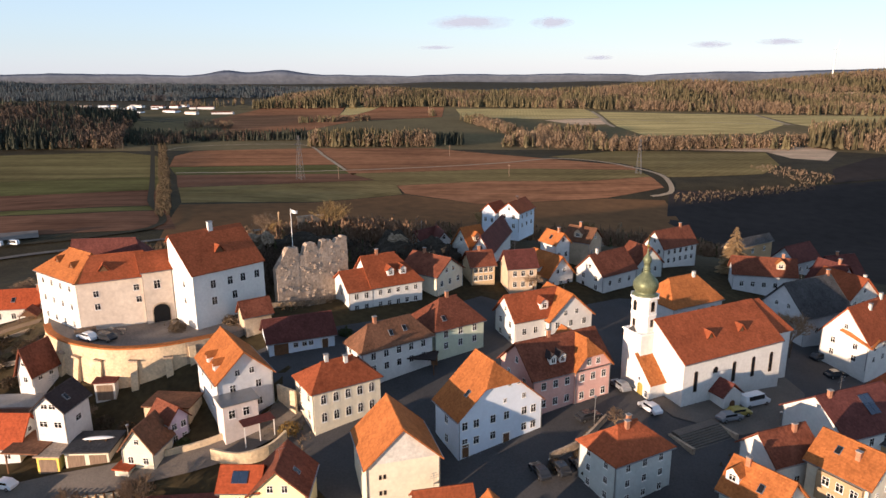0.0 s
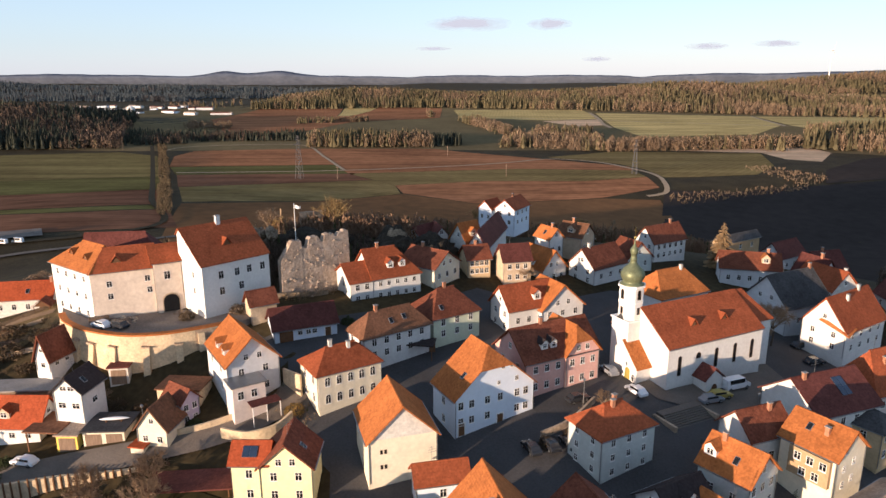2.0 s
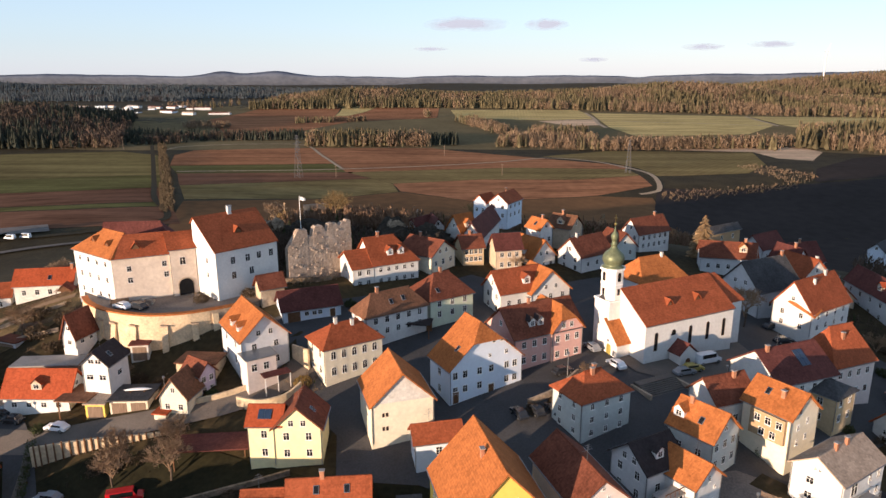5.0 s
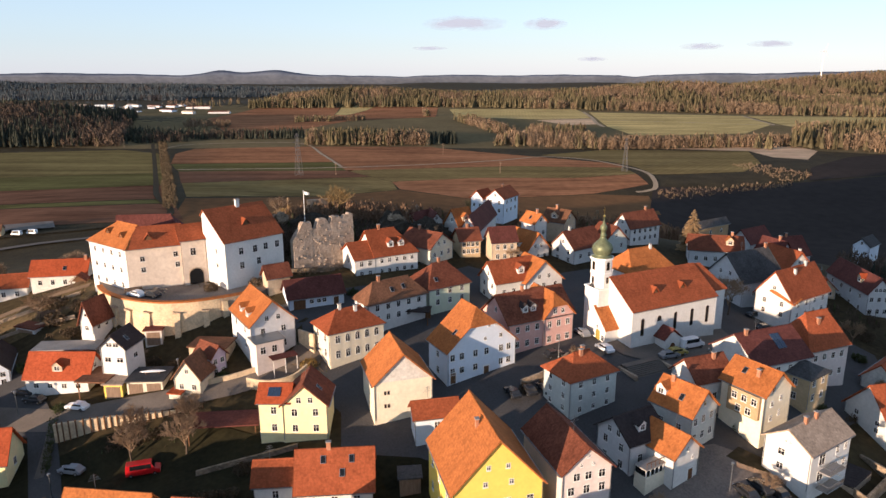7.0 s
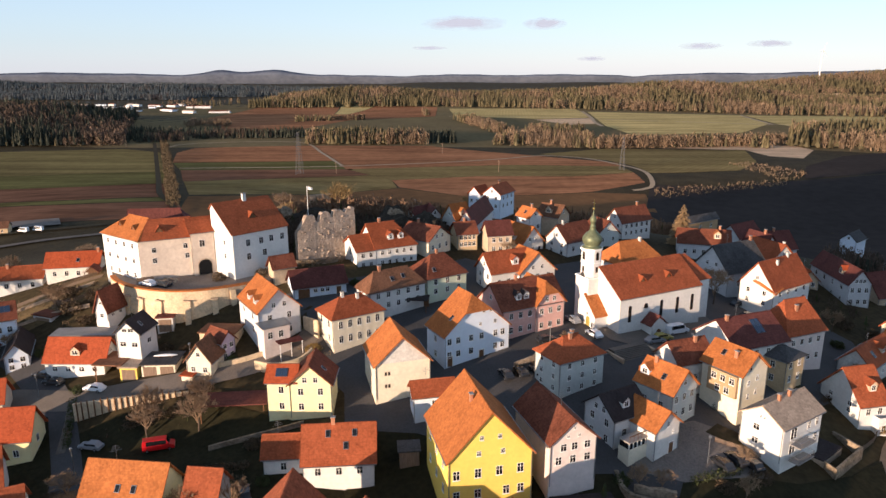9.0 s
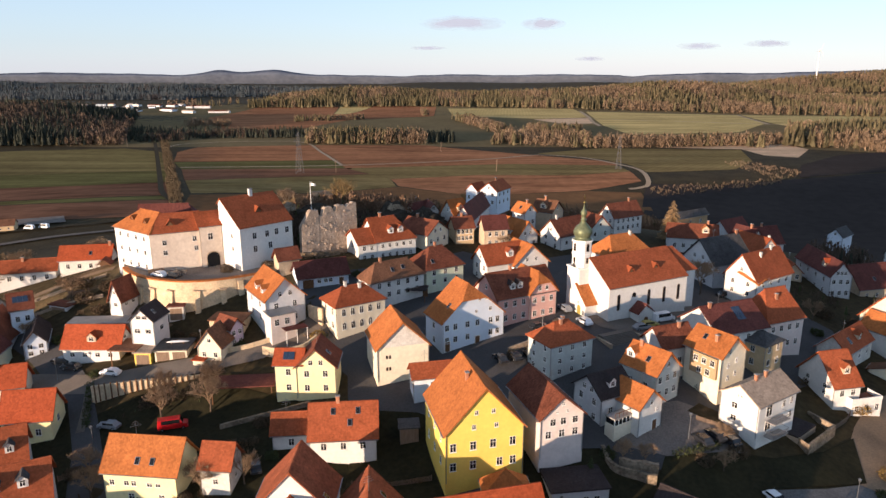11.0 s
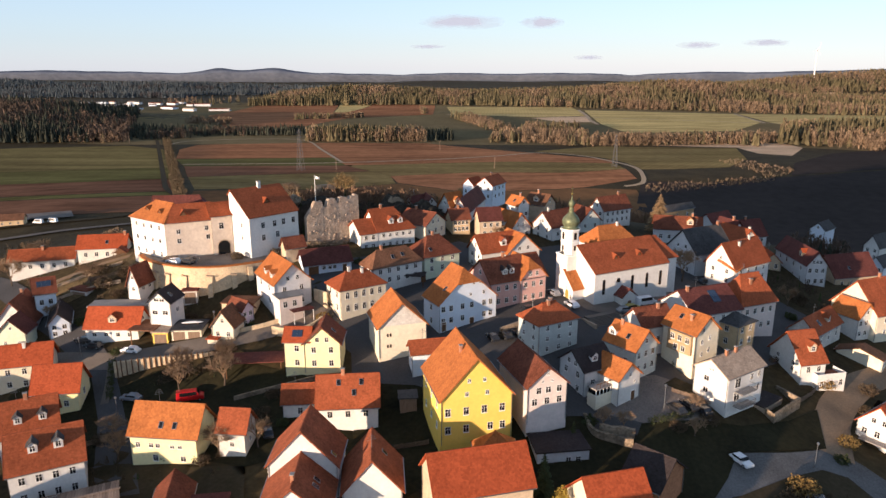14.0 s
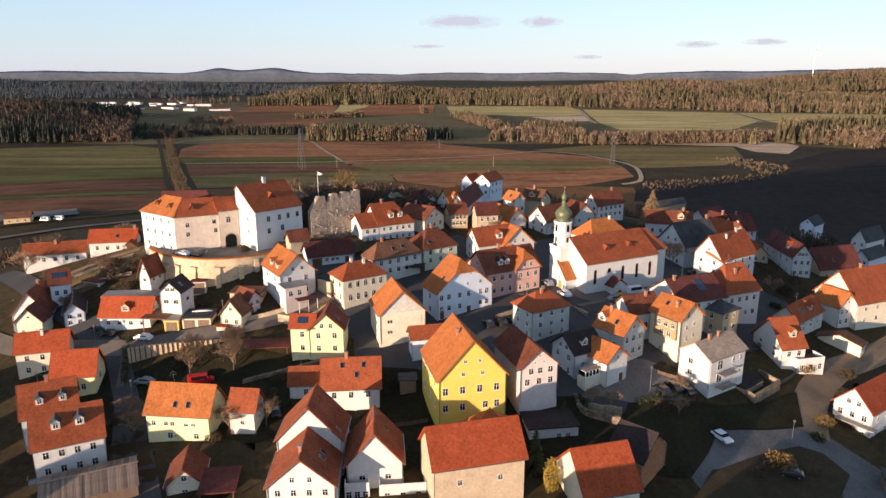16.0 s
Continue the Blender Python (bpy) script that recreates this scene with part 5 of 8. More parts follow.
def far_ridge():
    """The line of hills on the horizon; its blue-grey colour holds the haze."""
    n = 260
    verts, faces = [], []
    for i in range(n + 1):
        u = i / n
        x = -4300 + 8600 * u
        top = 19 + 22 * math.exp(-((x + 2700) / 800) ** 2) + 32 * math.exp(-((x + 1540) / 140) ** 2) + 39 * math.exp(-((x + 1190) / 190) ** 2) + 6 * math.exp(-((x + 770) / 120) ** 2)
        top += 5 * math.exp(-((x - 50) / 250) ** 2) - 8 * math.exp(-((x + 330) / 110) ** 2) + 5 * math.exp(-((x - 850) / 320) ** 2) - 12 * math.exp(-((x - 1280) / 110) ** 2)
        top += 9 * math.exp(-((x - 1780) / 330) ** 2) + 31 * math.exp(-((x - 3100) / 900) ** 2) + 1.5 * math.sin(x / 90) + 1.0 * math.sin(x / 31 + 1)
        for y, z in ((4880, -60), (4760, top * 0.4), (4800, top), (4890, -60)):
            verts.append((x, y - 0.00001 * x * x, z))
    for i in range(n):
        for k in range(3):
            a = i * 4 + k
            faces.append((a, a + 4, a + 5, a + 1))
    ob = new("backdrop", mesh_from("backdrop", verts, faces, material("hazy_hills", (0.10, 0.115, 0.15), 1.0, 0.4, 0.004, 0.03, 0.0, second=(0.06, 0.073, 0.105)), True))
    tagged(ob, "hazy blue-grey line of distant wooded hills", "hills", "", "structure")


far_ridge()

# ---- castle hill ----
def smooth_line(pts, n=6):
    out = []
    p = [Vector(q) for q in pts]
    for i in range(len(p) - 1):
        a, b, c, d = p[max(i - 1, 0)], p[i], p[i + 1], p[min(i + 2, len(p) - 1)]
        for k in range(n):
            t = k / n
            out.append(0.5 * ((2 * b) + (c - a) * t + (2 * a - 5 * b + 4 * c - d) * t * t + (3 * b - a - 3 * c + d) * t ** 3))
    out.append(p[-1])
    return out


RAMPART = smooth_line([(-76, 122.5), (-73, 118.5), (-69, 115.2), (-64.8, 113.0), (-57.7, 111.0), (-50.9, 112.0), (-45.5, 114.8), (-40, 118.5)])


def build_terrace():
    back = [(-36, 124), (-44, 126), (-52, 132), (-66, 132), (-80, 130)]
    outline = [(p.x, p.y) for p in RAMPART] + back
    bm = bmesh.new()
    top = [bm.verts.new((x, y, 11.9)) for x, y in outline]
    low = [bm.verts.new((x, y, 2.0)) for x, y in outline]
    bm.faces.new(top)
    for i in range(len(outline)):
        j = (i + 1) % len(outline)
        bm.faces.new((top[i], low[i], low[j], top[j]))
    # the forecourt's sunlight is in this lighter colour
    tagged(part("terrace", bm, FORECOURT, None), "asphalted castle forecourt behind a retaining wall", "terrace", "", "structure")


def wall_along(name, line, thick, z0, z1, mat, label, category="wall", cope=None, kind="", flare=0.0):
    """A wall along a line in plan; z0 and z1 may be numbers or functions of x and y."""
    ob = thing(name, label, category, pose(0, 0, 0), "", kind)
    lo = z0 if callable(z0) else (lambda x, y: z0)
    hi = z1 if callable(z1) else (lambda x, y: z1)

    def strip(out0, out1, low, high, extra=0.0):
        bm = bmesh.new()
        rings = []
        for i, p in enumerate(line):
            d = (line[min(i + 1, len(line) - 1)] - line[max(i - 1, 0)]).normalized()
            n = Vector((d.y, -d.x))
            a, b = p + n * out1, p - n * out0
            f = p + n * (out1 + extra)
            rings.append([bm.verts.new(v) for v in ((f.x, f.y, low(p.x, p.y)), (a.x, a.y, high(p.x, p.y)), (b.x, b.y, high(p.x, p.y)), (b.x, b.y, low(p.x, p.y)))])
        for r, s in zip(rings, rings[1:]):
            for k in range(4):
                bm.faces.new((r[k], s[k], s[(k + 1) % 4], r[(k + 1) % 4]))
        bm.faces.new(rings[0])
        bm.faces.new(rings[-1][::-1])
        return bm
    part("wall_body", strip(thick / 2, thick / 2, lo, hi, flare), mat, ob)
    if cope:
        part("coping", strip(thick / 2 + 0.15, thick / 2 + 0.2, lambda x, y: hi(x, y), lambda x, y: hi(x, y) + 0.3), cope, ob)
    return ob


def castle_keep():
    """The tall building whose gable is cut off square beside the gatehouse."""
    ob = thing("castle_building", "tall white castle building with a steep red tile roof", "castle", pose(-52.7, 126.7, 12.5, 0, 0, -44), "castle buildings")
    L, w, E, R = 15.2, 17.6, 10.1, 16.5
    part("wall", prism([(-1.2, -5), (8.5, -5), (8.5, E), (0, R - 0.25), (-1.2, R - 1.5)], 0.2, L - 0.2), WALL["white"], ob)
    faces = [[(0, -0.1, R), (8.8, -0.1, E), (8.8, L + 0.1, E), (0, L + 0.1, R)], [(0, -0.1, R), (0, L + 0.1, R), (-1.6, L + 0.1, R - 1.6), (-1.6, -0.1, R - 1.6)]]
    part("roof", solid_roof(faces, 0.2), ROOF["red"], ob)
    hatch_dormer(ob, w, L, E, R, "r", 0.5, 0.4, 2.4)
    chimney(ob, w, L, E, R, 0.4, 0.55, 1.6, 0.7, WALL["white"])
    for u, z in ((0.27, 7.6), (0.5, 7.6), (0.68, 7.7), (0.88, 7.7), (0.27, 4.3), (0.55, 4.6)):
        add_window(ob, Matrix.Translation((8.5, L * u, z)) @ Matrix.Rotation(math.pi / 2, 4, "Z"), 1.0, 1.5)
    for z in (4.4, 7.6):
        add_window(ob, Matrix.Translation((4.6, 0.2, z)), 0.7, 1.1)


castle_keep()
build_terrace()
rampart = wall_along("retaining_wall", RAMPART, 0.9, 1.5, 12.3, BUFF, "tall buff plastered retaining wall with buttresses and tiled coping", "wall", ROOF["orange"], "", 0.8)
for k, big in ((5, 0.9), (13, 0.5), (18, 0.5), (22, 0.5), (27, 0.6), (32, 0.6), (36, 0.9)):
    p, d = RAMPART[k], (RAMPART[k + 1] - RAMPART[k - 1]).normalized()
    m = Matrix.Translation((p.x, p.y, 0)) @ Matrix.Rotation(math.atan2(d.y, d.x), 4, "Z")
    bm = bmesh.new()
    top = 11.6 if big > 0.7 else 10.3
    side = [(-0.4, 1.5), (-1.6 - big, 1.5), (-1.5 - big * 0.6, 6.0), (-0.9, top), (-0.4, top)]
    va = [bm.verts.new((-0.6, y, z)) for y, z in side]
    vb = [bm.verts.new((0.6, y, z)) for y, z in side]
    bm.faces.new(va)
    bm.faces.new(vb[::-1])
    for i in range(len(side)):
        j = (i + 1) % len(side)
        bm.faces.new((va[i], vb[i], vb[j], va[j]))
    but = part("buttress", bm, BUFF, rampart, "", m)
    if big < 0.7:
        part("cap", prism([(-0.75, top - 0.15), (0.75, top - 0.15), (0.75, top + 0.1), (-0.75, top + 0.25)], -1.35, -0.3), RUBBLE, but)

wall_along("retaining_wall", RAMPART[35:], 1.1, 1.5, 12.27, RUBBLE, "rough rubble stretch of the castle retaining wall", "wall", None, "", 0.9)
b = house("pale plastered castle gatehouse with an arched gateway", -59.2, 126.9, -58.5, 7.6, 5.6, 22.3, 25.4, 12, wall="stone", roof="red", name="castle_gatehouse", category="castle", sink=4, group="castle buildings")
add_window(b, Matrix.Translation((3.46, 2.6, 7.6)) @ Matrix.Rotation(math.pi / 2, 4, "Z"), 1.1, 1.6)
gate = [(-1.5, 0), (1.5, 0)] + [(1.5 * math.cos(math.pi * i / 8), 2.3 + 1.3 * math.sin(math.pi * i / 8)) for i in range(9)]
m = Matrix.Translation((3.4, 2.9, 0)) @ Matrix.Rotation(math.pi / 2, 4, "Z")
g = part("gateway", prism([(x * 1.12, z * 1.07) for x, z in gate], -0.2, 0.1), RUBBLE, b, "arched stone gateway", m)
# a dark sheet fills the arch in place of the passage's shade
part("gate", prism(gate, -0.24, -0.1), PANE, g, "dark sheet for the shade inside the gate passage")
# the dark tile holds the shade that lies on this roof
house("long castle wing with roof tiles darkened for shade", -78.5, 139.7, -83, 9, 16.5, 19.6, 25.0, 12, wall="stone", roof="darkred", hip=(0, 0, 4.0, 0), name="castle_wing", category="castle", sink=4, group="castle buildings")
house("white house end with a lower red tile roof", -21.9, 137.3, -60.8, 10.6, 5.4, 15.3, 18.6, 10.3, wall="white", roof="red", win={"r": (2, 2), "f": (1, 2, 0)}, sink=4)
house("small brick outhouse with a red tile roof below the castle", -38.5, 122.2, -55, 4.6, 5.5, 14.4, 17.2, 11.5, wall="tan", roof="old", name="outhouse", category="outhouse", win={})


def build_ruin():
    """The high broken wall of rough stone, with gaps along its top."""
    rng = random.Random(4)
    ob = thing("ruined_wall", "high ruined castle wall of rough stone with broken top", "ruin", pose(-34.6, 133.8, 8.2, 0, 0, 37.5))
    n, m = 34, 40
    L = 16.4
    bm = bmesh.new()
    tops = []
    for i in range(n + 1):
        u = i / n
        h = 15.6 + 0.9 * u
        if u < 0.16:
            h -= (0.16 - u) * 22
        for c, wd, dp in ((0.36, 0.05, 1.7), (0.60, 0.04, 1.4), (0.82, 0.03, 0.7)):
            if abs(u - c) < wd:
                h -= dp
        tops.append(h + rng.uniform(-0.3, 0.3))
    grid = {}
    for side in (0, 1):
        for i in range(n + 1):
            for j in range(m + 1):
                z = -4 + (tops[i] + 4) * j / m + rng.uniform(-0.04, 0.04)
                y = (-0.8 - 0.6 * (1 - j / m) if side == 0 else 0.8) + rng.uniform(-0.016, 0.016)
                grid[side, i, j] = bm.verts.new((L * i / n + rng.uniform(-0.08, 0.08), y, z))
    for i in range(n):
        for j in range(m):
            bm.faces.new((grid[0, i, j], grid[0, i + 1, j], grid[0, i + 1, j + 1], grid[0, i, j + 1]))
            bm.faces.new((grid[1, i, j], grid[1, i, j + 1], grid[1, i + 1, j + 1], grid[1, i + 1, j]))
        bm.faces.new((grid[0, i, m], grid[0, i + 1, m], grid[1, i + 1, m], grid[1, i, m]))
    for i in (0, n):
        for j in range(m):
            bm.faces.new((grid[0, i, j], grid[0, i, j + 1], grid[1, i, j + 1], grid[1, i, j]))
    part("masonry", bm, RUINSTONE, ob)
    me = None
    for k in range(90):
        u, v = rng.uniform(0.03, 0.97), rng.uniform(0.2, 0.93)
        if me is None:
            sb = bmesh.new()
            bmesh.ops.create_icosphere(sb, subdivisions=1, radius=0.5)
            for vv in sb.verts:
                vv.co = Vector((vv.co.x * rng.uniform(0.8, 1.2), vv.co.y * 0.4, vv.co.z * rng.uniform(0.5, 0.75)))
            first = part("stone", sb, RUINSTONE, ob)
            me = first.data
            first.matrix_basis = Matrix.Translation((L * u, -1.2, -4 + 17 * v))
        else:
            i = int(u * n)
            z = -4 + (tops[i] + 4) * v
            s = rng.uniform(0.5, 1.1)
            share("stone", me, ob, Matrix.Translation((L * u, -0.85 - 0.6 * (1 - v), z)) @ Matrix.Rotation(rng.uniform(-0.3, 0.3), 4, "Y") @ Matrix.Scale(s, 4))


build_ruin()


def rock(label, x, y, z, sx, sy, sz, seed):
    rng = random.Random(seed)
    bm = bmesh.new()
    bmesh.ops.create_icosphere(bm, subdivisions=5, radius=1.0)
    for v in bm.verts:
        k = 1 + 0.35 * noise.noise(v.co * 1.7 + Vector((seed, 0, 0))) + 0.22 * noise.noise(v.co * 4 + Vector((0, seed, 0))) + 0.1 * noise.noise(v.co * 11 + Vector((0, 0, seed)))
        v.co = Vector((v.co.x * sx * k, v.co.y * sy * k, v.co.z * sz * k))
    # large rocks take the rock colour darkened for shade
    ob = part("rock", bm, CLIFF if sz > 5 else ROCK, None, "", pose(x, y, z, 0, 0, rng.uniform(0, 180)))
    tagged(ob, label, "rock", "rocks of the castle hill")


rock("dark rock face of the castle hill with brush", -13, 164, 10, 12, 7, 9, 1)
rock("dark rock face of the castle hill with brush", -33, 164, 12, 12, 7, 8, 2)
rock("dark rock face of the castle hill with brush", -4, 166, 10, 9, 7, 7, 3)
rock("pale weathered boulder on the castle hill", -47, 160, 19.5, 3.0, 1.6, 1.5, 4)
rock("pale weathered boulder on the castle hill", -43, 160, 20, 3.6, 1.5, 1.5, 5)
rock("pale weathered boulder on the castle hill", -12, 163, 18.5, 3.0, 2.0, 1.8, 6)
wall_along("low_wall", [Vector((-40, 178.8)), Vector((-32.7, 182.3))], 0.8, 12, 21.5, RUBBLE, "low pale stone wall on the castle hill", "wall")


def flagpole():
    ob = thing("flagpole", "white flagpole with a pale flag on the castle hill", "flagpole", pose(-35.4, 153.5, 19.0))
    part("pole", lathe([(0.09, -3), (0.07, 9.6), (0.03, 9.8)], 8), TRIM, ob)
    bm = bmesh.new()
    nx = 8
    for side in (0, 1):
        for i in range(nx):
            x0, x1 = 0.1 + 1.4 * i / nx, 0.1 + 1.4 * (i + 1) / nx
            ya, yb = 0.18 * math.sin(i * 0.9), 0.18 * math.sin((i + 1) * 0.9)
            q = [(x0, ya, 9.5 - 0.35 * i / nx), (x1, yb, 9.5 - 0.35 * (i + 1) / nx), (x1, yb, 8.6 - 0.1 * (i + 1) / nx), (x0, ya, 8.6 - 0.1 * i / nx)]
            q = [(x, y + 0.02 * side, z) for x, y, z in q]
            bm.faces.new([bm.verts.new(p) for p in (q if side else q[::-1])])
    part("flag", bm, TRIM, ob)
    part("base", box(-1.1, 1.1, -0.9, 0.9, -2.5, 0.5, 0.2), RUBBLE, ob)


flagpole()

# ---- church ----
def church():
    yaw = -63
    ob = thing("church", "white baroque church with a red tile roof and an onion-domed tower", "church", pose(35.7, 109.4, 4.2, 0, 0, yaw))
    w, L, E, R = 15.4, 23.0, 9.0, 14.4
    nave = part("nave", prism([(-7.4, -3), (7.4, -3), (7.4, E + 0.1), (0, R - 0.25), (-7.4, E + 0.1)], 0, L), WALL["white"], ob)
    roof = part("nave_roof", solid_roof(roof_faces(w, L, E, R, 0, 0, 0, 0, 0.15), 0.2), ROOF["red"], ob)
    choir = part("choir", prism([(-5.2, -3), (5.2, -3), (5.2, 9.3), (-5.2, 9.3)], L, L + 4.8), WALL["white"], ob)
    faces = [[(x, y + L, z) for x, y, z in f] for f in roof_faces(11, 5.2, 9.4, 14.2, 0, 0, 3.2, 0, 0)]
    part("choir_roof", solid_roof(faces, 0.2), ROOF["red"], ob)
    for s in (-1, 1):
        part("gutter", box(s * 7.78 - 0.07, s * 7.78 + 0.07, 0, L, E - 0.2, E - 0.05), METAL, ob)
    turn = Matrix.Rotation(math.pi / 2, 4, "Z")
    for u in (0.12, 0.5, 0.7, 0.89):
        add_window(nave, Matrix.Translation((7.4, L * u, 5.4)) @ turn, 0.75, 3.6, True, "window", True)
    add_window(nave, Matrix.Translation((7.4, L * 0.31, 6.6)) @ turn, 1.0, 1.05, True, "window", True)
    for u in (0.36, 0.68):
        s = 2.0
        x0, y0, z0 = 7.7 * 0.62, L * u, E + 0.38 * (R - E)
        m = Matrix.Translation((x0, y0, z0)) @ turn
        hh, slope = 1.25, (R - E) / 7.7
        d = part("roof_hatch", solid_roof([[(-s / 2, -0.15, 0.03), (0, -0.15, hh), (0, hh / slope, hh)], [(0, -0.15, hh), (s / 2, -0.15, 0.03), (0, hh / slope, hh)]], 0.1), ROOF["red"], roof, "", m)
        part("opening", prism([(-0.5, 0.0), (0.5, 0.0), (0, 0.8)], -0.05, 0.05), WOOD, d)
    # side porch
    porch = part("porch", prism([(-1.9, -3), (1.9, -3), (1.9, 3.2), (0, 4.6), (-1.9, 3.2)], -3.0, 0), WALL["white"], ob, "", Matrix.Translation((7.4, L * 0.36, 0)) @ turn)
    part("porch_roof", solid_roof(roof_faces(4.8, 3.6, 3.1, 5.2, 0, 0, 0, 0, 0), 0.15), ROOF["darkred"], porch, "", Matrix.Translation((0, -3.2, 0)))
    add_window(porch, Matrix.Translation((1.9, -1.5, 1.9)) @ turn, 1.0, 1.6, True, "window", True)
    arch = [(-0.6, 0), (0.6, 0)] + [(0.6 * math.cos(math.pi * i / 6), 1.6 + 0.6 * math.sin(math.pi * i / 6)) for i in range(7)]
    part("door", prism(arch, -3.06, -2.95), WOOD, porch)
    # entrance annex before the gable
    annex = part("annex", prism([(-1.8, -3), (1.9, -3), (1.9, 4.6), (-1.8, 8.4)], -3.2, 0.1), WALL["white"], ob, "", Matrix.Translation((1.6, 0, 0)))
    part("annex_roof", solid_roof([[(-1.9, -3.5, 8.7), (2.3, -3.5, 4.4), (2.3, 0.1, 4.4), (-1.9, 0.1, 8.7)]], 0.15), ROOF["orange"], annex)
    part("door", prism([(-1.4 + x, z + 1.7) for x, z in arch], -3.28, -3.15), PAINT_YELLOW, annex, "yellow-ochre entrance door", Matrix.Translation((1.0, 0, 0)))
    add_window(annex, Matrix.Translation((1.0, -3.2, 2.4)), 0.5, 1.2)
    # tower
    tw = part("tower", box(-2.2, 2.2, -2.2, 2.2, -4, 11.7, 0.05), WALL["white"], ob, "", Matrix.Translation((-2.0, -0.6, 0)))
    bm = bmesh.new()
    bm_box(bm, -2.36, 2.36, -2.36, 2.36, 11.7, 12.0)
    part("cornice", bm, TRIM, tw)
    k = 2.02
    a = k * 0.42
    octo = [(-k, -a), (-a, -k), (a, -k), (k, -a), (k, a), (a, k), (-a, k), (-k, a)]

    def drum(z0, z1, grow=1.0):
        b = bmesh.new()
        lo = [b.verts.new((x * grow, y * grow, z0)) for x, y in octo]
        hi = [b.verts.new((x * grow, y * grow, z1)) for x, y in octo]
        b.faces.new(lo[::-1])
        b.faces.new(hi)
        for i in range(8):
            j = (i + 1) % 8
            b.faces.new((lo[i], lo[j], hi[j], hi[i]))
        return b
    bel = part("belfry", drum(12.0, 17.9), WALL["white"], tw)
    part("string_course", drum(15.0, 15.25, 1.06), TRIM, bel)
    part("cornice", drum(17.9, 18.25, 1.14), TRIM, bel)
    for q in range(4):
        r = Matrix.Rotation(q * math.pi / 2, 4, "Z")
        add_window(bel, r @ Matrix.Translation((0, -k, 16.6)), 0.7, 1.7, True, "louvre_window", True)
        add_window(bel, r @ Matrix.Translation((0, -k, 13.6)), 0.55, 1.2, False, "slit_window", True)
        dial = lathe([(0.62, 0), (0.62, 0.06), (0.5, 0.08)], 16)
        r2 = r @ Matrix.Rotation(math.pi / 4, 4, "Z") @ Matrix.Translation((0, -(k + a) * 0.7071, 16.6)) @ Matrix.Rotation(math.pi / 2, 4, "X")
        part("clock_face", dial, TRIM, bel, "", r2)
    prof = [(2.2, 18.25), (1.9, 18.45), (1.62, 18.7), (1.88, 19.1), (2.12, 19.7), (2.12, 20.2), (1.86, 20.8), (1.3, 21.4), (0.86, 21.8), (0.62, 22.2), (0.55, 22.6), (0.72, 22.7),
            (0.55, 22.8), (0.5, 23.7), (0.68, 23.8), (0.64, 23.95), (0.75, 24.3), (0.62, 24.7), (0.3, 25.1), (0.13, 25.7), (0.08, 26.4)]
    dome = part("onion_dome", lathe(prof, 16, math.pi / 16), COPPER, tw, "greenish copper onion dome")
    for p in dome.data.polygons:
        p.use_smooth = True
    part("orb", lathe([(0.02, 26.3), (0.22, 26.45), (0.28, 26.65), (0.2, 26.85), (0.02, 26.95)], 10), GOLD, tw)
    cr = bmesh.new()
    bm_box(cr, -0.05, 0.05, -0.05, 0.05, 26.9, 28.5)
    bm_box(cr, -0.4, 0.4, -0.049, 0.049, 27.8, 27.9)
    part("cross", cr, GOLD, tw)
    # tiled penthouse round the foot of the belfry
    part("broach", solid_roof([[(-1.0, -2.3, 12.0), (0, -2.02, 13.1), (1.0, -2.3, 12.0)]], 0.12), ROOF["grey"], tw)


church()

# ---- landmarks far off ----
def tube(bm, a, b, r0, r1=None, n=4):
    """A tapered bar between two points, added to bm."""
    a, b = Vector(a), Vector(b)
    r1 = r0 if r1 is None else r1
    d = (b - a).normalized()
    u = d.orthogonal().normalized()
    v = d.cross(u)
    ra = [bm.verts.new(a + (u * math.cos(2 * math.pi * i / n) + v * math.sin(2 * math.pi * i / n)) * r0) for i in range(n)]
    rb = [bm.verts.new(b + (u * math.cos(2 * math.pi * i / n) + v * math.sin(2 * math.pi * i / n)) * r1) for i in range(n)]
    for i in range(n):
        bm.faces.new((ra[i], ra[(i + 1) % n], rb[(i + 1) % n], rb[i]))
    bm.faces.new(ra[::-1])
    bm.faces.new(rb)


def pylon(x, y, h, yaw):
    ob = thing("power_pylon", "grey steel lattice power pylon in the fields", "pylon", pose(x, y, height(x, y) - 0.5, 0, 0, yaw), "power pylons")
    s, t = h * 0.07, h * 0.016
    body = bmesh.new()
    for sx, sy in ((-1, -1), (1, -1), (1, 1), (-1, 1)):
        leg = bmesh.new()
        tube(leg, (sx * s, sy * s, 0), (sx * t, sy * t, h), 0.2, 0.1)
        part("leg", leg, STEEL, ob)
    for k in range(9):
        z0, z1 = h * k / 9, h * (k + 1) / 9
        r0, r1 = s + (t - s) * k / 9, s + (t - s) * (k + 1) / 9
        for (ax, ay), (bx, by) in (((-1, -1), (1, -1)), ((1, -1), (1, 1)), ((1, 1), (-1, 1)), ((-1, 1), (-1, -1))):
            tube(body, (ax * r0, ay * r0, z0), (bx * r1, by * r1, z1), 0.07)
            tube(body, (bx * r0, by * r0, z0), (ax * r1, ay * r1, z1), 0.07)
    part("bracing", body, STEEL, ob)
    for z, r in ((0.68, 0.13), (0.8, 0.17), (0.92, 0.12)):
        for sd in (-1, 1):
            arm = bmesh.new()
            tube(arm, (sd * t, 0, h * z), (sd * h * r, 0, h * z), 0.16)
            tube(arm, (sd * t, 0, h * z + h * 0.05), (sd * h * r, 0, h * z), 0.14)
            part("cross_arm", arm, STEEL, ob)


pylon(-140, 628, 41, 70)
pylon(180, 661, 34, 60)


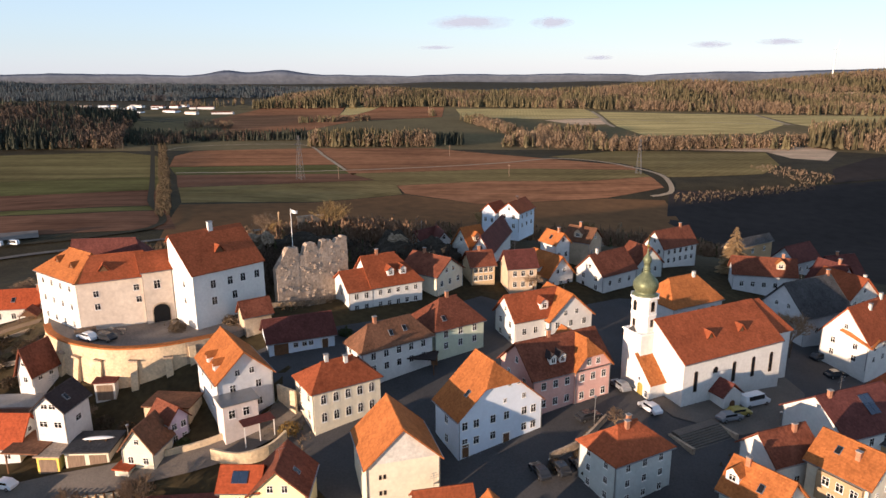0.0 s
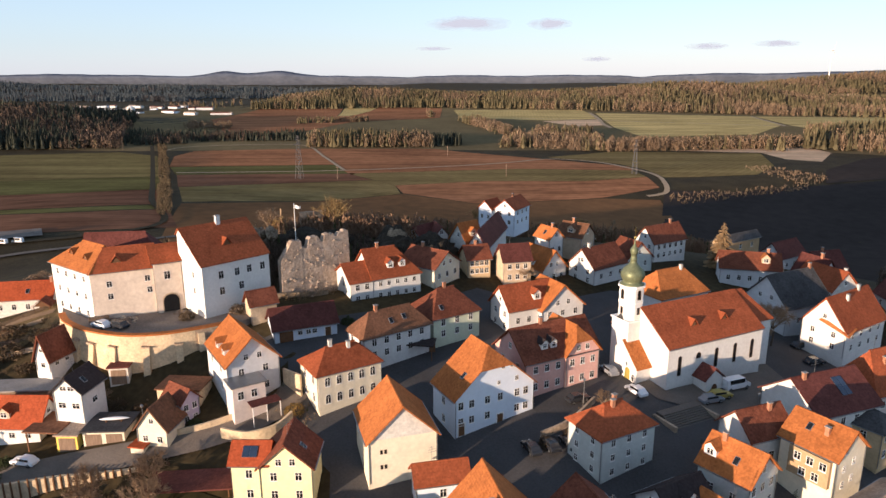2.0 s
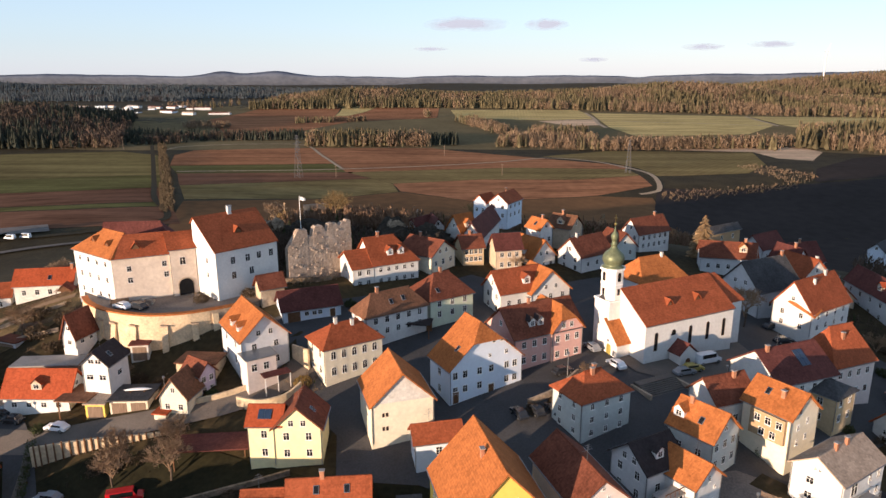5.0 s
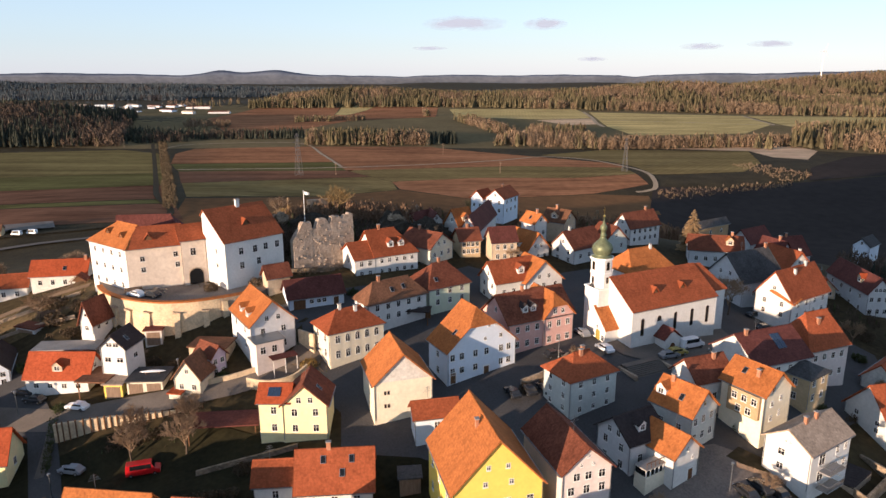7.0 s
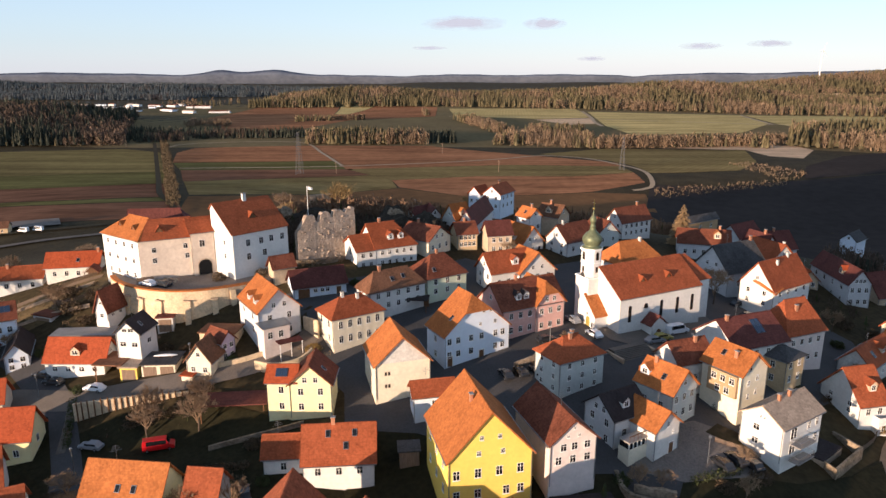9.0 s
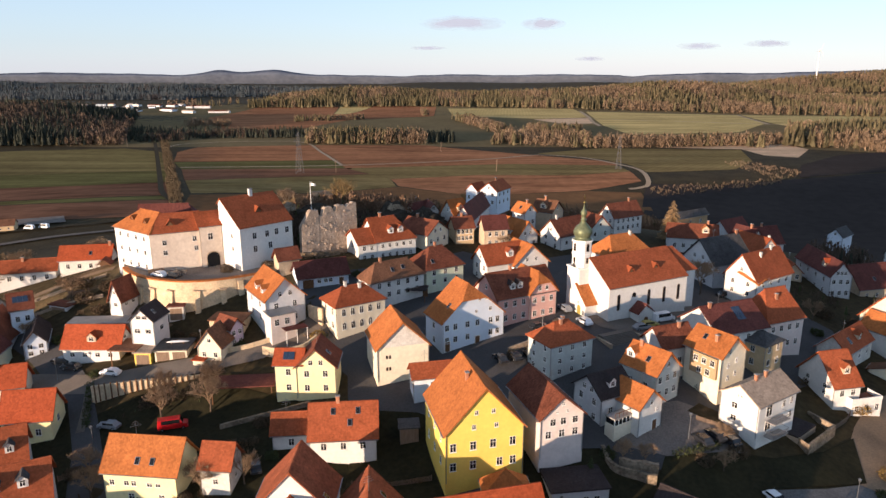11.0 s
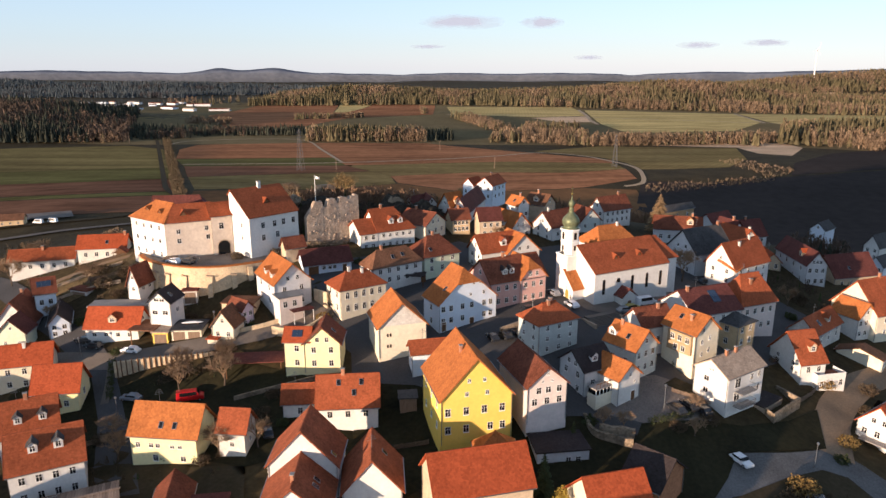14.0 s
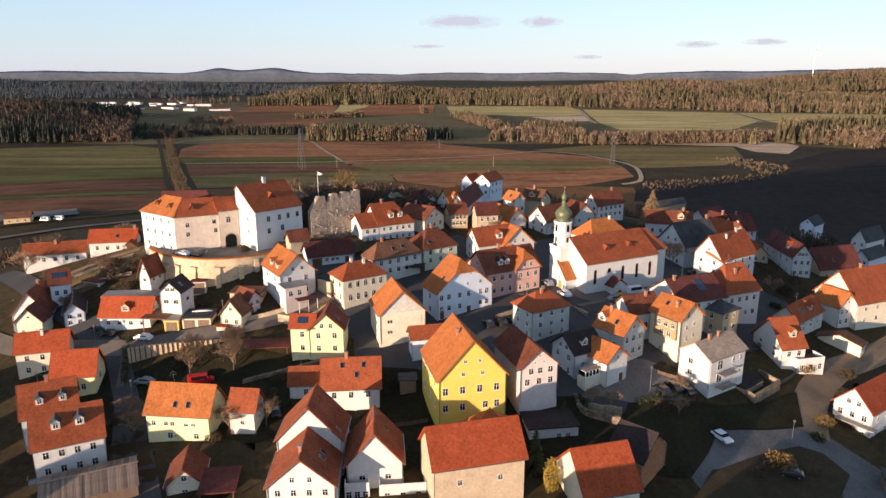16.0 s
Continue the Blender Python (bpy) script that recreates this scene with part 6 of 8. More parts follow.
def mast(x, y, h):
    ob = thing("power_pole", "thin wooden power pole in a field", "pole", pose(x, y, height(x, y) - 0.5), "power poles")
    bm = bmesh.new()
    tube(bm, (0, 0, 0), (0, 0, h), 0.28, 0.2, 6)
    part("pole", bm, OLDWOOD, ob)
    part("cross_bar", box(-1.4, 1.4, -0.12, 0.12, h - 1.2, h - 0.95), OLDWOOD, ob)


for x, y, h in ((-410, 851, 17), (-105, 631, 12), (-3, 800, 13), (54, 645, 12)):
    mast(x, y, h)


def turbine(x, y):
    ob = thing("wind_turbine", "white wind turbine on the distant hill", "wind turbine", pose(x, y, height(x, y) - 2, 0, 0, 25))
    part("tower", lathe([(2.6, -6), (1.6, 108)], 12), TRIM, ob)
    part("nacelle", box(-1.7, 1.7, -5, 3.5, 106.5, 110, 0.5), TRIM, ob)
    for a in (20, 140, 260):
        bl = bmesh.new()
        tube(bl, (0, -5.5, 108.2), (30 * math.sin(radians(a)), -5.5, 108.2 + 30 * math.cos(radians(a))), 1.0, 0.25, 6)
        part("blade", bl, TRIM, ob)


turbine(1405, 2640)


def warehouse(x, y, w, l, h, yaw, mat, roof):
    ob = thing("warehouse", "low white industrial building in the distant village", "warehouse", pose(x, y, height(x, y) - 1, 0, 0, yaw), "distant village buildings")
    part("wall", box(-w / 2, w / 2, -l / 2, l / 2, 0, h, 0.2), mat, ob)
    part("roof", prism([(-w / 2 - 0.5, h), (w / 2 + 0.5, h), (0, h + 2.2)], -l / 2 - 0.5, l / 2 + 0.5), roof, ob)


rng = random.Random(12)
for i in range(26):
    x, y = rng.uniform(-960, -600), rng.uniform(1560, 1930)
    x += (y - 1740) * -0.75
    warehouse(x, y, rng.uniform(10, 18), rng.uniform(14, 42), rng.uniform(4, 7), rng.uniform(60, 110), WALL[rng.choice(("white", "palegrey", "shade_blue", "palegrey"))], ROOF[rng.choice(("grey", "old", "taupe"))])
silo = thing("gas_dome", "white domed storage tank in the distant village", "tank", pose(-760, 1640, height(-760, 1640)))
part("dome", lathe([(11, 0), (11, 6), (9.5, 11), (6, 14.5), (0.5, 16)], 20), TRIM, silo)


def cloud(x, z, w, h, seed):
    """A small thin cloud far off, drawn as a veil that fades out at its edges."""
    m = bpy.data.materials.new("cloud_veil")
    m.use_nodes = True
    n, li = m.node_tree.nodes, m.node_tree.links
    bs = n["Principled BSDF"]
    bs.inputs["Base Color"].default_value = (0.10, 0.105, 0.12, 1)
    bs.inputs["Roughness"].default_value = 1
    # a glow makes up part of the cloud's brightness
    bs.inputs["Emission Color"].default_value, bs.inputs["Emission Strength"].default_value = (0.60, 0.61, 0.64, 1), CLOUD_GLOW
    tc, nz, mp = n.new("ShaderNodeTexCoord"), n.new("ShaderNodeTexNoise"), n.new("ShaderNodeMapping")
    mp.inputs["Location"].default_value, mp.inputs["Scale"].default_value = (seed, 0, 0), (2.2, 1, 1.2)
    li.new(tc.outputs["Generated"], mp.inputs[0])
    li.new(mp.outputs[0], nz.inputs[0])
    nz.inputs["Scale"].default_value, nz.inputs["Detail"].default_value = 2.2, 5
    gr, mg = n.new("ShaderNodeTexGradient"), n.new("ShaderNodeMapping")
    gr.gradient_type = "SPHERICAL"
    mg.inputs["Location"].default_value, mg.inputs["Scale"].default_value = (-1, 0, -1), (2, 0, 2)
    li.new(tc.outputs["Generated"], mg.inputs[0])
    li.new(mg.outputs[0], gr.inputs[0])
    mu = n.new("ShaderNodeMath")
    mu.operation = "MULTIPLY"
    li.new(gr.outputs[0], mu.inputs[0])
    li.new(nz.outputs[0], mu.inputs[1])
    rp = n.new("ShaderNodeMapRange")
    rp.inputs[1].default_value, rp.inputs[2].default_value, rp.inputs[4].default_value = 0.08, 0.36, 0.9
    li.new(mu.outputs[0], rp.inputs[0])
    li.new(rp.outputs[0], bs.inputs["Alpha"])
    nx = 6
    verts = [(x + w * (i / nx - 0.5), 4700, z + h * (j / nx - 0.5)) for j in range(nx + 1) for i in range(nx + 1)]
    faces = [(j * (nx + 1) + i, j * (nx + 1) + i + 1, (j + 1) * (nx + 1) + i + 1, (j + 1) * (nx + 1) + i) for j in range(nx) for i in range(nx)]
    ob = new("cloud", mesh_from("cloud", verts, faces, m))
    ob.visible_shadow = False
    tagged(ob, "small thin grey cloud low in the sky", "cloud", "clouds", "structure")


CLOUD_GLOW = 0.34
cloud(110, 350, 700, 130, 1.0)
cloud(640, 348, 360, 100, 5.0)
cloud(1680, 205, 360, 60, 9.0)
cloud(2130, 220, 420, 60, 14.0)
cloud(-120, 195, 300, 34, 18.0)
cloud(960, 125, 260, 40, 23.0)

# ---- streets and yards ----
patch("pavement_1", [(-27, 96), (-16, 84), (-14, 70), (0, 62), (2, 46), (20, 46), (40, 60), (52, 66), (62, 72), (70, 84), (92, 98), (98, 118), (84, 140), (60, 150), (40, 150), (22, 140), (8, 146), (-6, 134), (-26, 124), (-40, 112)],
      ASPHALT, 0.1, 3.5, "dark asphalt of the town's streets and market place", "street")
patch("pavement_2", [(33, 108), (37, 100), (46, 96), (58, 101), (64, 112), (62, 122), (50, 118), (38, 112)], PAVING, 0.25, 3.0, "paved church square", "pavement")
ribbon("road_3", [(-150, 118), (-120, 104), (-97, 92.5), (-82, 90), (-68, 87.3), (-58, 88.2), (-49, 89.3), (-41, 90.8), (-34, 93), (-27, 98), (-24, 104)], 5.2, PAVING, 0.3, 3, "narrow paved lane below the castle")
ribbon("road_4", [(-22, -20), (-36, 20), (-47, 42), (-60, 66), (-72, 86), (-84, 99), (-100, 112), (-130, 140)], 6.5, ASPHALT, 0.2, 3, "asphalt street past the gardens")
# painted shade on the garden ground below the wall
patch("lawn_2", [(-66, 78), (-58, 83), (-40, 84), (-16, 74), (-12, 58), (-30, 52), (-58, 60)], FIELD["lawn"], 0.13, 3.0, "garden ground below the wall in a shade-darkened colour", "yard")
ribbon("road_5", [(75.5, 61), (78.5, 68), (83.2, 75.5), (93.6, 86), (105.5, 93.6), (120, 104), (136, 117)], 6.5, SANDY, 0.18, 3, "sandy lane that climbs past the gardens")
patch("pavement_4", [(55.5, 57), (66, 59.5), (76, 63), (80, 60), (88, 50), (110, 20), (60, 10), (46, 44)], PARKING, 0.14, 3.0, "asphalt parking place", "yard")
# lighter sheet over the asphalt, standing for sun on this yard
patch("pavement_6", [(31.5, 70), (38, 73), (46, 75.5), (51.5, 73.5), (53.5, 68), (55, 64.6), (47, 62.6), (40, 61.6), (33.5, 63)], FORECOURT, 0.2, 3.0, "asphalt yard in a colour paled for sunlight, with parked cars", "yard")
# the lawn's shade is in its colour
patch("lawn_1", [(36.6, 55.5), (39.6, 61.4), (50.6, 63.9), (59.3, 64.3), (69.9, 68.4), (78.5, 74), (74.5, 62.5), (55.5, 57), (51.4, 50.6), (46, 44), (40.1, 43.9)], FIELD["lawn"], 0.24, 3.0, "lawn in a shade-darkened colour", "lawn")
ribbon("road_6", [(-420, 195), (-300, 266), (-234, 308), (-212, 323), (-183, 338), (-150, 360), (-110, 392)], 4.5, PAVING, 0.9, 8, "pale country road behind the castle")
ribbon("road_10", [(-390, 240), (-290, 305), (-249, 332), (-224, 344), (-195, 360), (-172, 395), (-215, 480), (-262, 590), (-330, 750), (-390, 890)], 4.5, SOIL, 0.8, 10, "straight field road beside the row of trees")
patch("pavement_5", [(-300, 318), (-252, 344), (-222, 356), (-232, 372), (-290, 350), (-320, 330)], FORECOURT, 0.9, 6.0, "gravelled lorry park behind the castle", "yard")


# ---- walls, sheds and garages ----
def panel_wall():
    line = [Vector((-66, 82.4)), Vector((-58, 84.6)), Vector((-49.4, 85.8)), Vector((-40.8, 87.5))]
    ob = wall_along("retaining_wall", smooth_line(line, 8), 0.5, -8, lambda x, y: -0.1 + (x + 66) * 0.03, BUFF, "concrete retaining wall with upright ribs below the lane", "wall")
    pts = smooth_line(line, 8)
    for k in range(1, 24):
        p, d = pts[k], (pts[min(k + 1, 24)] - pts[k - 1]).normalized()
        part("rib", box(-0.1, 0.1, -0.5, -0.2, -8, 0.35 + (p.x + 66) * 0.03, 0.02), WOOD, ob, "", Matrix.Translation((p.x, p.y, 0)) @ Matrix.Rotation(math.atan2(d.y, d.x), 4, "Z"))


panel_wall()


def rows(label, pts, z0, z1, mat, thick=0.4, bend=5):
    return wall_along("garden_wall", smooth_line(pts, bend), thick, z0, z1, mat, label, "wall")


rows("curved pale garden wall beside the lane", [(-34.5, 91.5), (-30, 90.5), (-26, 92), (-24, 95)], -2, lambda x, y: height(x, y) + 2.0, BUFF)
rows("sandstone garden wall between two houses", [(-27, 103), (-23.5, 100.5)], 2, 9.5, BUFF)
rows("low rubble wall along the lane", [(-42, 92.5), (-37, 94), (-33, 96)], -2, lambda x, y: height(x, y) + 1.2, BUFF)
rows("grey retaining wall below a white house", [(57, 68.5), (65, 65.5), (73, 72.5)], -14, lambda x, y: -6.2, RUBBLE, 0.5, 1)
rows("pale retaining wall at the yard's edge", [(31, 66), (31.5, 61), (37, 58.5)], -12, lambda x, y: -2.2 - (x - 31) * 0.1, WALL["offwhite"], 0.5, 1)
rows("stone steps' side wall before a house", [(16, 90), (21, 93), (26, 99)], -4, lambda x, y: height(x, y) + 1.2, RUBBLE)
rows("concrete yard wall", [(-38, 73), (-28, 74.5), (-22, 76)], -10, lambda x, y: height(x, y) + 1.0, ROCK)


def flat_shed(label, x, y, yaw, w, l, h, wall, roof, zb, doors=0, name="garage", over=0.3, open_front=False):
    ob = thing(name, label, name.replace("_", " "), pose(x, y, zb, 0, 0, yaw))
    if open_front:
        for sx in (-w / 2 + 0.15, w / 2 - 0.15):
            for sy in (0.15, l - 0.15):
                part("post", box(sx - 0.09, sx + 0.09, sy - 0.09, sy + 0.09, -2, h), WOOD, ob)
        part("back_wall", box(-w / 2, w / 2, l - 0.25, l, -2, h), wall, ob)
    else:
        part("wall", box(-w / 2, w / 2, 0, l, -2, h, 0.02), wall, ob)
    part("roof", prism([(-w / 2 - over, h), (w / 2 + over, h), (w / 2 + over, h + 0.25), (-w / 2 - over, h + 0.25)], -over, l + over), roof, ob)
    for i in range(doors):
        dw = w / doors * 0.78
        cx = (i + 0.5) / doors * w - w / 2
        part("garage_door", box(cx - dw / 2, cx + dw / 2, -0.05, 0.03, 0, h - 0.4), OLDWOOD, ob)
    return ob


flat_shed("twin garage with a flat dark grey roof", -54, 92.4, 3, 6.6, 6, 2.7, WALL["cream"], ROOF["grey"], 0.5, 2)
flat_shed("open dark wooden carport", -64, 92.2, -3, 5.4, 6.4, 3.3, WOOD, ROOF["brown"], -0.2, 0, "carport", 0.3, True)
flat_shed("ochre garden hut with a flat roof", -59.6, 91.6, 0, 3.4, 3.6, 2.8, WALL["yellow"], ROOF["taupe"], 0.1, 1, "hut")
flat_shed("long shed with a dark red flat roof below the lane", -35.8, 80.0, 6, 11.5, 4.5, 3.2, WOOD, ROOF["darkred"], -2.2, 0, "shed", 0.5, True)
flat_shed("small white hut with a red roof at the rampart's foot", -58.5, 108.0, 8, 3.4, 3.2, 3.2, WALL["offwhite"], ROOF["darkred"], 4.0, 1, "hut")
flat_shed("buff garage dug into the slope", -44.5, 100, -4, 7.5, 5, 3.2, BUFF, ROOF["brown"], 3.6, 0, "garage")
flat_shed("long shed with a pale grey sheet roof", -73, 103.5, 5, 16, 4.5, 2.6, OLDWOOD, CONCRETE, 2.2, 0, "shed")
b = flat_shed("low grey building with a flat dark roof", 23.8, 51.5, 8, 9, 6, 3.4, WALL["palegrey"], ROOF["dark"], -5.6, 0, "outbuilding")
for k in (0.9, 2.6):
    add_window(b, Matrix.Translation((k, 0, 1.7)), 0.8, 1.1)
flat_shed("small porch with a tiled roof", -47.2, 89.2, -8, 2.2, 2, 2.3, WALL["cream"], ROOF["bright"], 0.0, 0, "porch")


def plank_barn(x, y, z, yaw, w, l, h, rise):
    """A low barn whose shallow gabled roof is laid with weathered planks."""
    ob = thing("barn", "low wooden barn with a weathered brown plank roof", "barn", pose(x, y, z, 0, 0, yaw))
    part("wall", prism([(-w / 2, -2), (w / 2, -2), (w / 2, h), (0, h + rise - 0.1), (-w / 2, h)], 0, l), OLDWOOD, ob)
    length, tilt = math.hypot(w / 2 + 0.5, rise), math.atan2(rise, w / 2 + 0.5)
    rng = random.Random(7)
    me = None
    n = int(l / 0.42)
    for side in (-1, 1):
        for k in range(n + 2):
            m = Matrix.Translation((side * (w / 4 + 0.25), (k - 0.5) * 0.42, h + rise / 2 + 0.02 + rng.uniform(-0.025, 0.025))) @ Matrix.Rotation(side * tilt, 4, "Y") @ Matrix.Rotation(rng.uniform(-0.012, 0.012), 4, "Z")
            if me is None:
                me = part("plank", box(-length / 2, length / 2, -0.2, 0.2, -0.03, 0.03), PLANK, ob, "", m).data
            else:
                share("plank", me, ob, m)
    part("ridge_board", box(-0.25, 0.25, -0.5, l + 0.5, h + rise + 0.05, h + rise + 0.12), PLANK, ob)


PLANK = material("weathered_planks", (0.27, 0.20, 0.15), 0.9, 0.45, 0.8, 6.0, 0.3, stretch=(0.4, 4, 1), random_part=0.35)
plank_barn(-61.0, 38.8, -9.5, -64, 9.0, 14.0, 3.0, 1.5)

house("white house wing with a red tile roof", -26.6, 67.4, -84.7, 6.4, 6.6, -0.4, 2.4, -3.6, wall="white", roof="red", win={"r": (1, 1)})
house("cream cottage with an orange and dark tile roof", -38.6, 40.5, 12, 6.4, 7.5, -6.4, -3.4, -10, wall="cream", roof="old", win={"f": (1, 1, 1)})
flat_shed("shed with a dark red sheet roof", -32.5, 38, 8, 5.5, 7, 3.4, WOOD, ROOF["darkred"], -9.6, 0, "shed", 0.3, True)

# wing of the pink house, bay of the grey house, brick gable of the barn
house("pink cross-gabled house wing with a half-hipped red tile roof", 25.1, 105.2, 28.0, 8.0, 9.0, 11.5, 16.0, 5.3, wall="pink", roof="orange", hip=(2.2, 0.55, 0, 0), win={"f": (3, 2, 2)})
bay = thing("bay_annex", "pale grey annex with a sheet-metal roof before the gable", "annex", pose(-31.0, 96.7, 5.0, 0, 0, 33.7))
part("wall", box(-3.2, 2.2, -1.0, 3.0, -4, 5.0, 0.02), WALL["rose"], bay)
part("roof", prism([(-3.5, 5.0), (2.5, 5.0), (2.5, 5.15), (-3.5, 5.15)], -1.4, 3.2), METAL, bay)
part("awning", prism([(-1.0, 2.0), (4.0, 2.0), (4.0, 2.15), (-1.0, 2.15)], -3.4, -1.0), ROOF["darkred"], bay)
for wx in (-1.9, 0.3):
    add_window(bay, Matrix.Translation((wx, -1.0, 3.4)), 0.9, 1.3)
for px in (-0.8, 1.5, 3.8):
    part("post", box(px - 0.06, px + 0.06, -3.3, -3.18, -3, 2.0), TRIM, bay)


def balcony(x, y, z, yaw, w, d, label):
    ob = thing("balcony", label, "balcony", pose(x, y, z, 0, 0, yaw))
    part("slab", box(-w / 2, w / 2, -d, 0.3, -0.2, 0, 0.02), CONCRETE, ob)
    part("rail", box(-w / 2, w / 2, -d, -d + 0.06, 0.92, 1.0), METAL, ob)
    for i in range(int(w / 0.35) + 1):
        px = -w / 2 + 0.04 + i * (w - 0.08) / int(w / 0.35)
        part("baluster", box(px - 0.025, px + 0.025, -d + 0.01, -d + 0.05, 0, 0.92), STEEL, ob)
    for s in (-1, 1):
        part("side_rail", box(s * w / 2 - 0.03, s * w / 2 + 0.03, -d, 0.2, 0.92, 1.0), METAL, ob)


balcony(60.0, 67.3, 1.4, 34, 4.6, 1.5, "white balcony on the white house")
balcony(60.0, 67.3, -1.4, 34, 4.6, 1.5, "white balcony on the white house")
balcony(86.5, 65.0, -8.6, -55.5, 7.5, 1.5, "long white balcony on the white house")

balcony(-61.0, 42.5, -6.0, 27.4, 7.5, 1.3, "white balcony along the house front")


# ---- vehicles ----
def car(x, y, yaw, paint, label, body="car", z=None):
    k = {"car": (1.75, 4.2, 1.45), "van": (1.95, 5.3, 2.15), "truck": (2.2, 6.0, 2.7)}[body]
    w, l, h = k
    ob = thing(body if body != "car" else "car", label, body, pose(x, y, (height(x, y) + 0.2 if z is None else z), 0, 0, yaw), "parked vehicles")
    a, b = -l / 2, l / 2
    if body == "car":
        low = [(a, 0.3), (b, 0.3), (b, 0.75), (b - 0.9, 0.92), (a + 0.3, 0.95), (a, 0.8)]
        cab = [(a + 0.35, 0.93), (b - 1.1, 0.9), (b - 1.75, 1.43), (a + 0.9, 1.45)]
    else:
        low = [(a, 0.35), (b, 0.35), (b, 1.0), (b - 0.6, 1.15), (b - 1.0, 1.2), (a, 1.25)]
        cab = [(a, 1.24), (b - 0.75, 1.15), (b - 1.35, h), (a + 0.1, h)]

    def loft(poly, wide, top):
        bm = bmesh.new()
        zs = [q[1] for q in poly]
        v0, v1 = [], []
        for q in poly:
            t = (q[1] - min(zs)) / (max(zs) - min(zs))
            hw = wide / 2 * (1 - top * t)
            v0.append(bm.verts.new((-hw, q[0], q[1])))
            v1.append(bm.verts.new((hw, q[0], q[1])))
        bm.faces.new(v0)
        bm.faces.new(v1[::-1])
        for i in range(len(poly)):
            j = (i + 1) % len(poly)
            bm.faces.new((v0[i], v1[i], v1[j], v0[j]))
        bmesh.ops.bevel(bm, geom=bm.edges[:], offset=0.05, segments=1, affect="EDGES")
        return bm
    part("body", loft(low, w, 0.05), paint, ob)
    cb = part("cabin", loft(cab, w * 0.95, 0.14), paint, ob)
    c0, c1 = a + 0.7, b - 1.35
    zt, zl = cab[2][1] - 0.1, cab[0][1] + 0.08
    for s in (-1, 1):
        hw = w * 0.475
        part("side_window", prism([(zl, 0)] and [(s * (hw * 0.985), zl), (s * (hw * 0.985) + s * 0.02, zl), (s * hw * 0.875 + s * 0.02, zt), (s * hw * 0.875, zt)], c0, c1), PANE, cb)
    bm = bmesh.new()
    q0, q1 = Vector((0, cab[1][0], cab[1][1])), Vector((0, cab[2][0], cab[2][1]))
    p0, p1 = q0.lerp(q1, 0.15), q0.lerp(q1, 0.9)
    bm.faces.new([bm.verts.new(p) for p in ((-w * 0.43, p0.y + 0.03, p0.z), (w * 0.43, p0.y + 0.03, p0.z), (w * 0.39, p1.y + 0.03, p1.z), (-w * 0.39, p1.y + 0.03, p1.z))])
    part("windscreen", bm, PANE, cb)
    for sx in (-1, 1):
        for sy in (a + 0.8, b - 0.85):
            m = Matrix.Translation((sx * (w / 2 - 0.1), sy, 0.32)) @ Matrix.Rotation(math.pi / 2, 4, "Y")
            wh = part("wheel", lathe([(0.2, -0.11), (0.32, -0.1), (0.32, 0.1), (0.2, 0.11)], 14), RUBBER, ob, "", m)
            part("rim", lathe([(0.19, -0.12), (0.19, 0.12)], 10), METAL, wh)
    for sx in (-0.6, 0.6):
        part("headlight", box(sx - 0.18, sx + 0.18, b - 0.06, b + 0.02, 0.62, 0.74), TRIM, ob)
    return ob


car(52.2, 105.6, -68, PAINT_WHITE, "white passenger van parked beside the church", "van")
for x, y, r, p, n in ((-65, 116.3, 62, PAINT_WHITE, "white"), (-61.5, 116.0, 66, PAINT_DARK, "dark"), ):
    car(x, y, r, p, n + " car parked on the castle forecourt", "car", 11.92)
for x, y, r, p, n in ((48.0, 101.7, -75, PAINT_YELLOW, "yellow"), (46.0, 100.1, -72, PAINT_GREY, "grey"), (75.1, 128.4, -70, PAINT_DARK, "dark"), (74.4, 121.2, -78, PAINT_DARK, "dark"), (30.5, 108.5, 20, PAINT_GREY, "grey"), (33.7, 101.6, 25, PAINT_WHITE, "white"), (23.3, 99.3, -65, PAINT_DARK, "dark")):
    car(x, y, r, p, n + " car parked on the church square")
for x, y, r in ((47.2, 65.5, 20), (50, 67, 20), (52.3, 66.2, 20)):
    car(x, y, r, PAINT_DARK, "dark car parked beside the white house")
for x, y, r in ((14.2, 87.0, 20), (17.1, 87.6, 20), (20.1, 87.9, 20)):
    car(x, y, r, PAINT_DARK, "dark car parked in the shade of the street")
car(55.2, 54.6, -158, PAINT_WHITE, "white car on the parking place")
car(65, 48, 70, PAINT_DARK, "dark car on the parking place")
car(-47.6, 75.3, -72, PAINT_RED, "bright red van in the shaded yard", "van")
for x, y, r, p, n in ((-79, 95.5, 75, PAINT_DARK, "dark"), (-72, 99, 70, PAINT_WHITE, "white"), (-60, 76, 80, PAINT_GREY, "grey"), (-75.5, 93, 80, PAINT_DARK, "dark"), (-28, 60, 20, PAINT_DARK, "dark")):
    car(x, y, r, p, n + " car parked at the roadside")


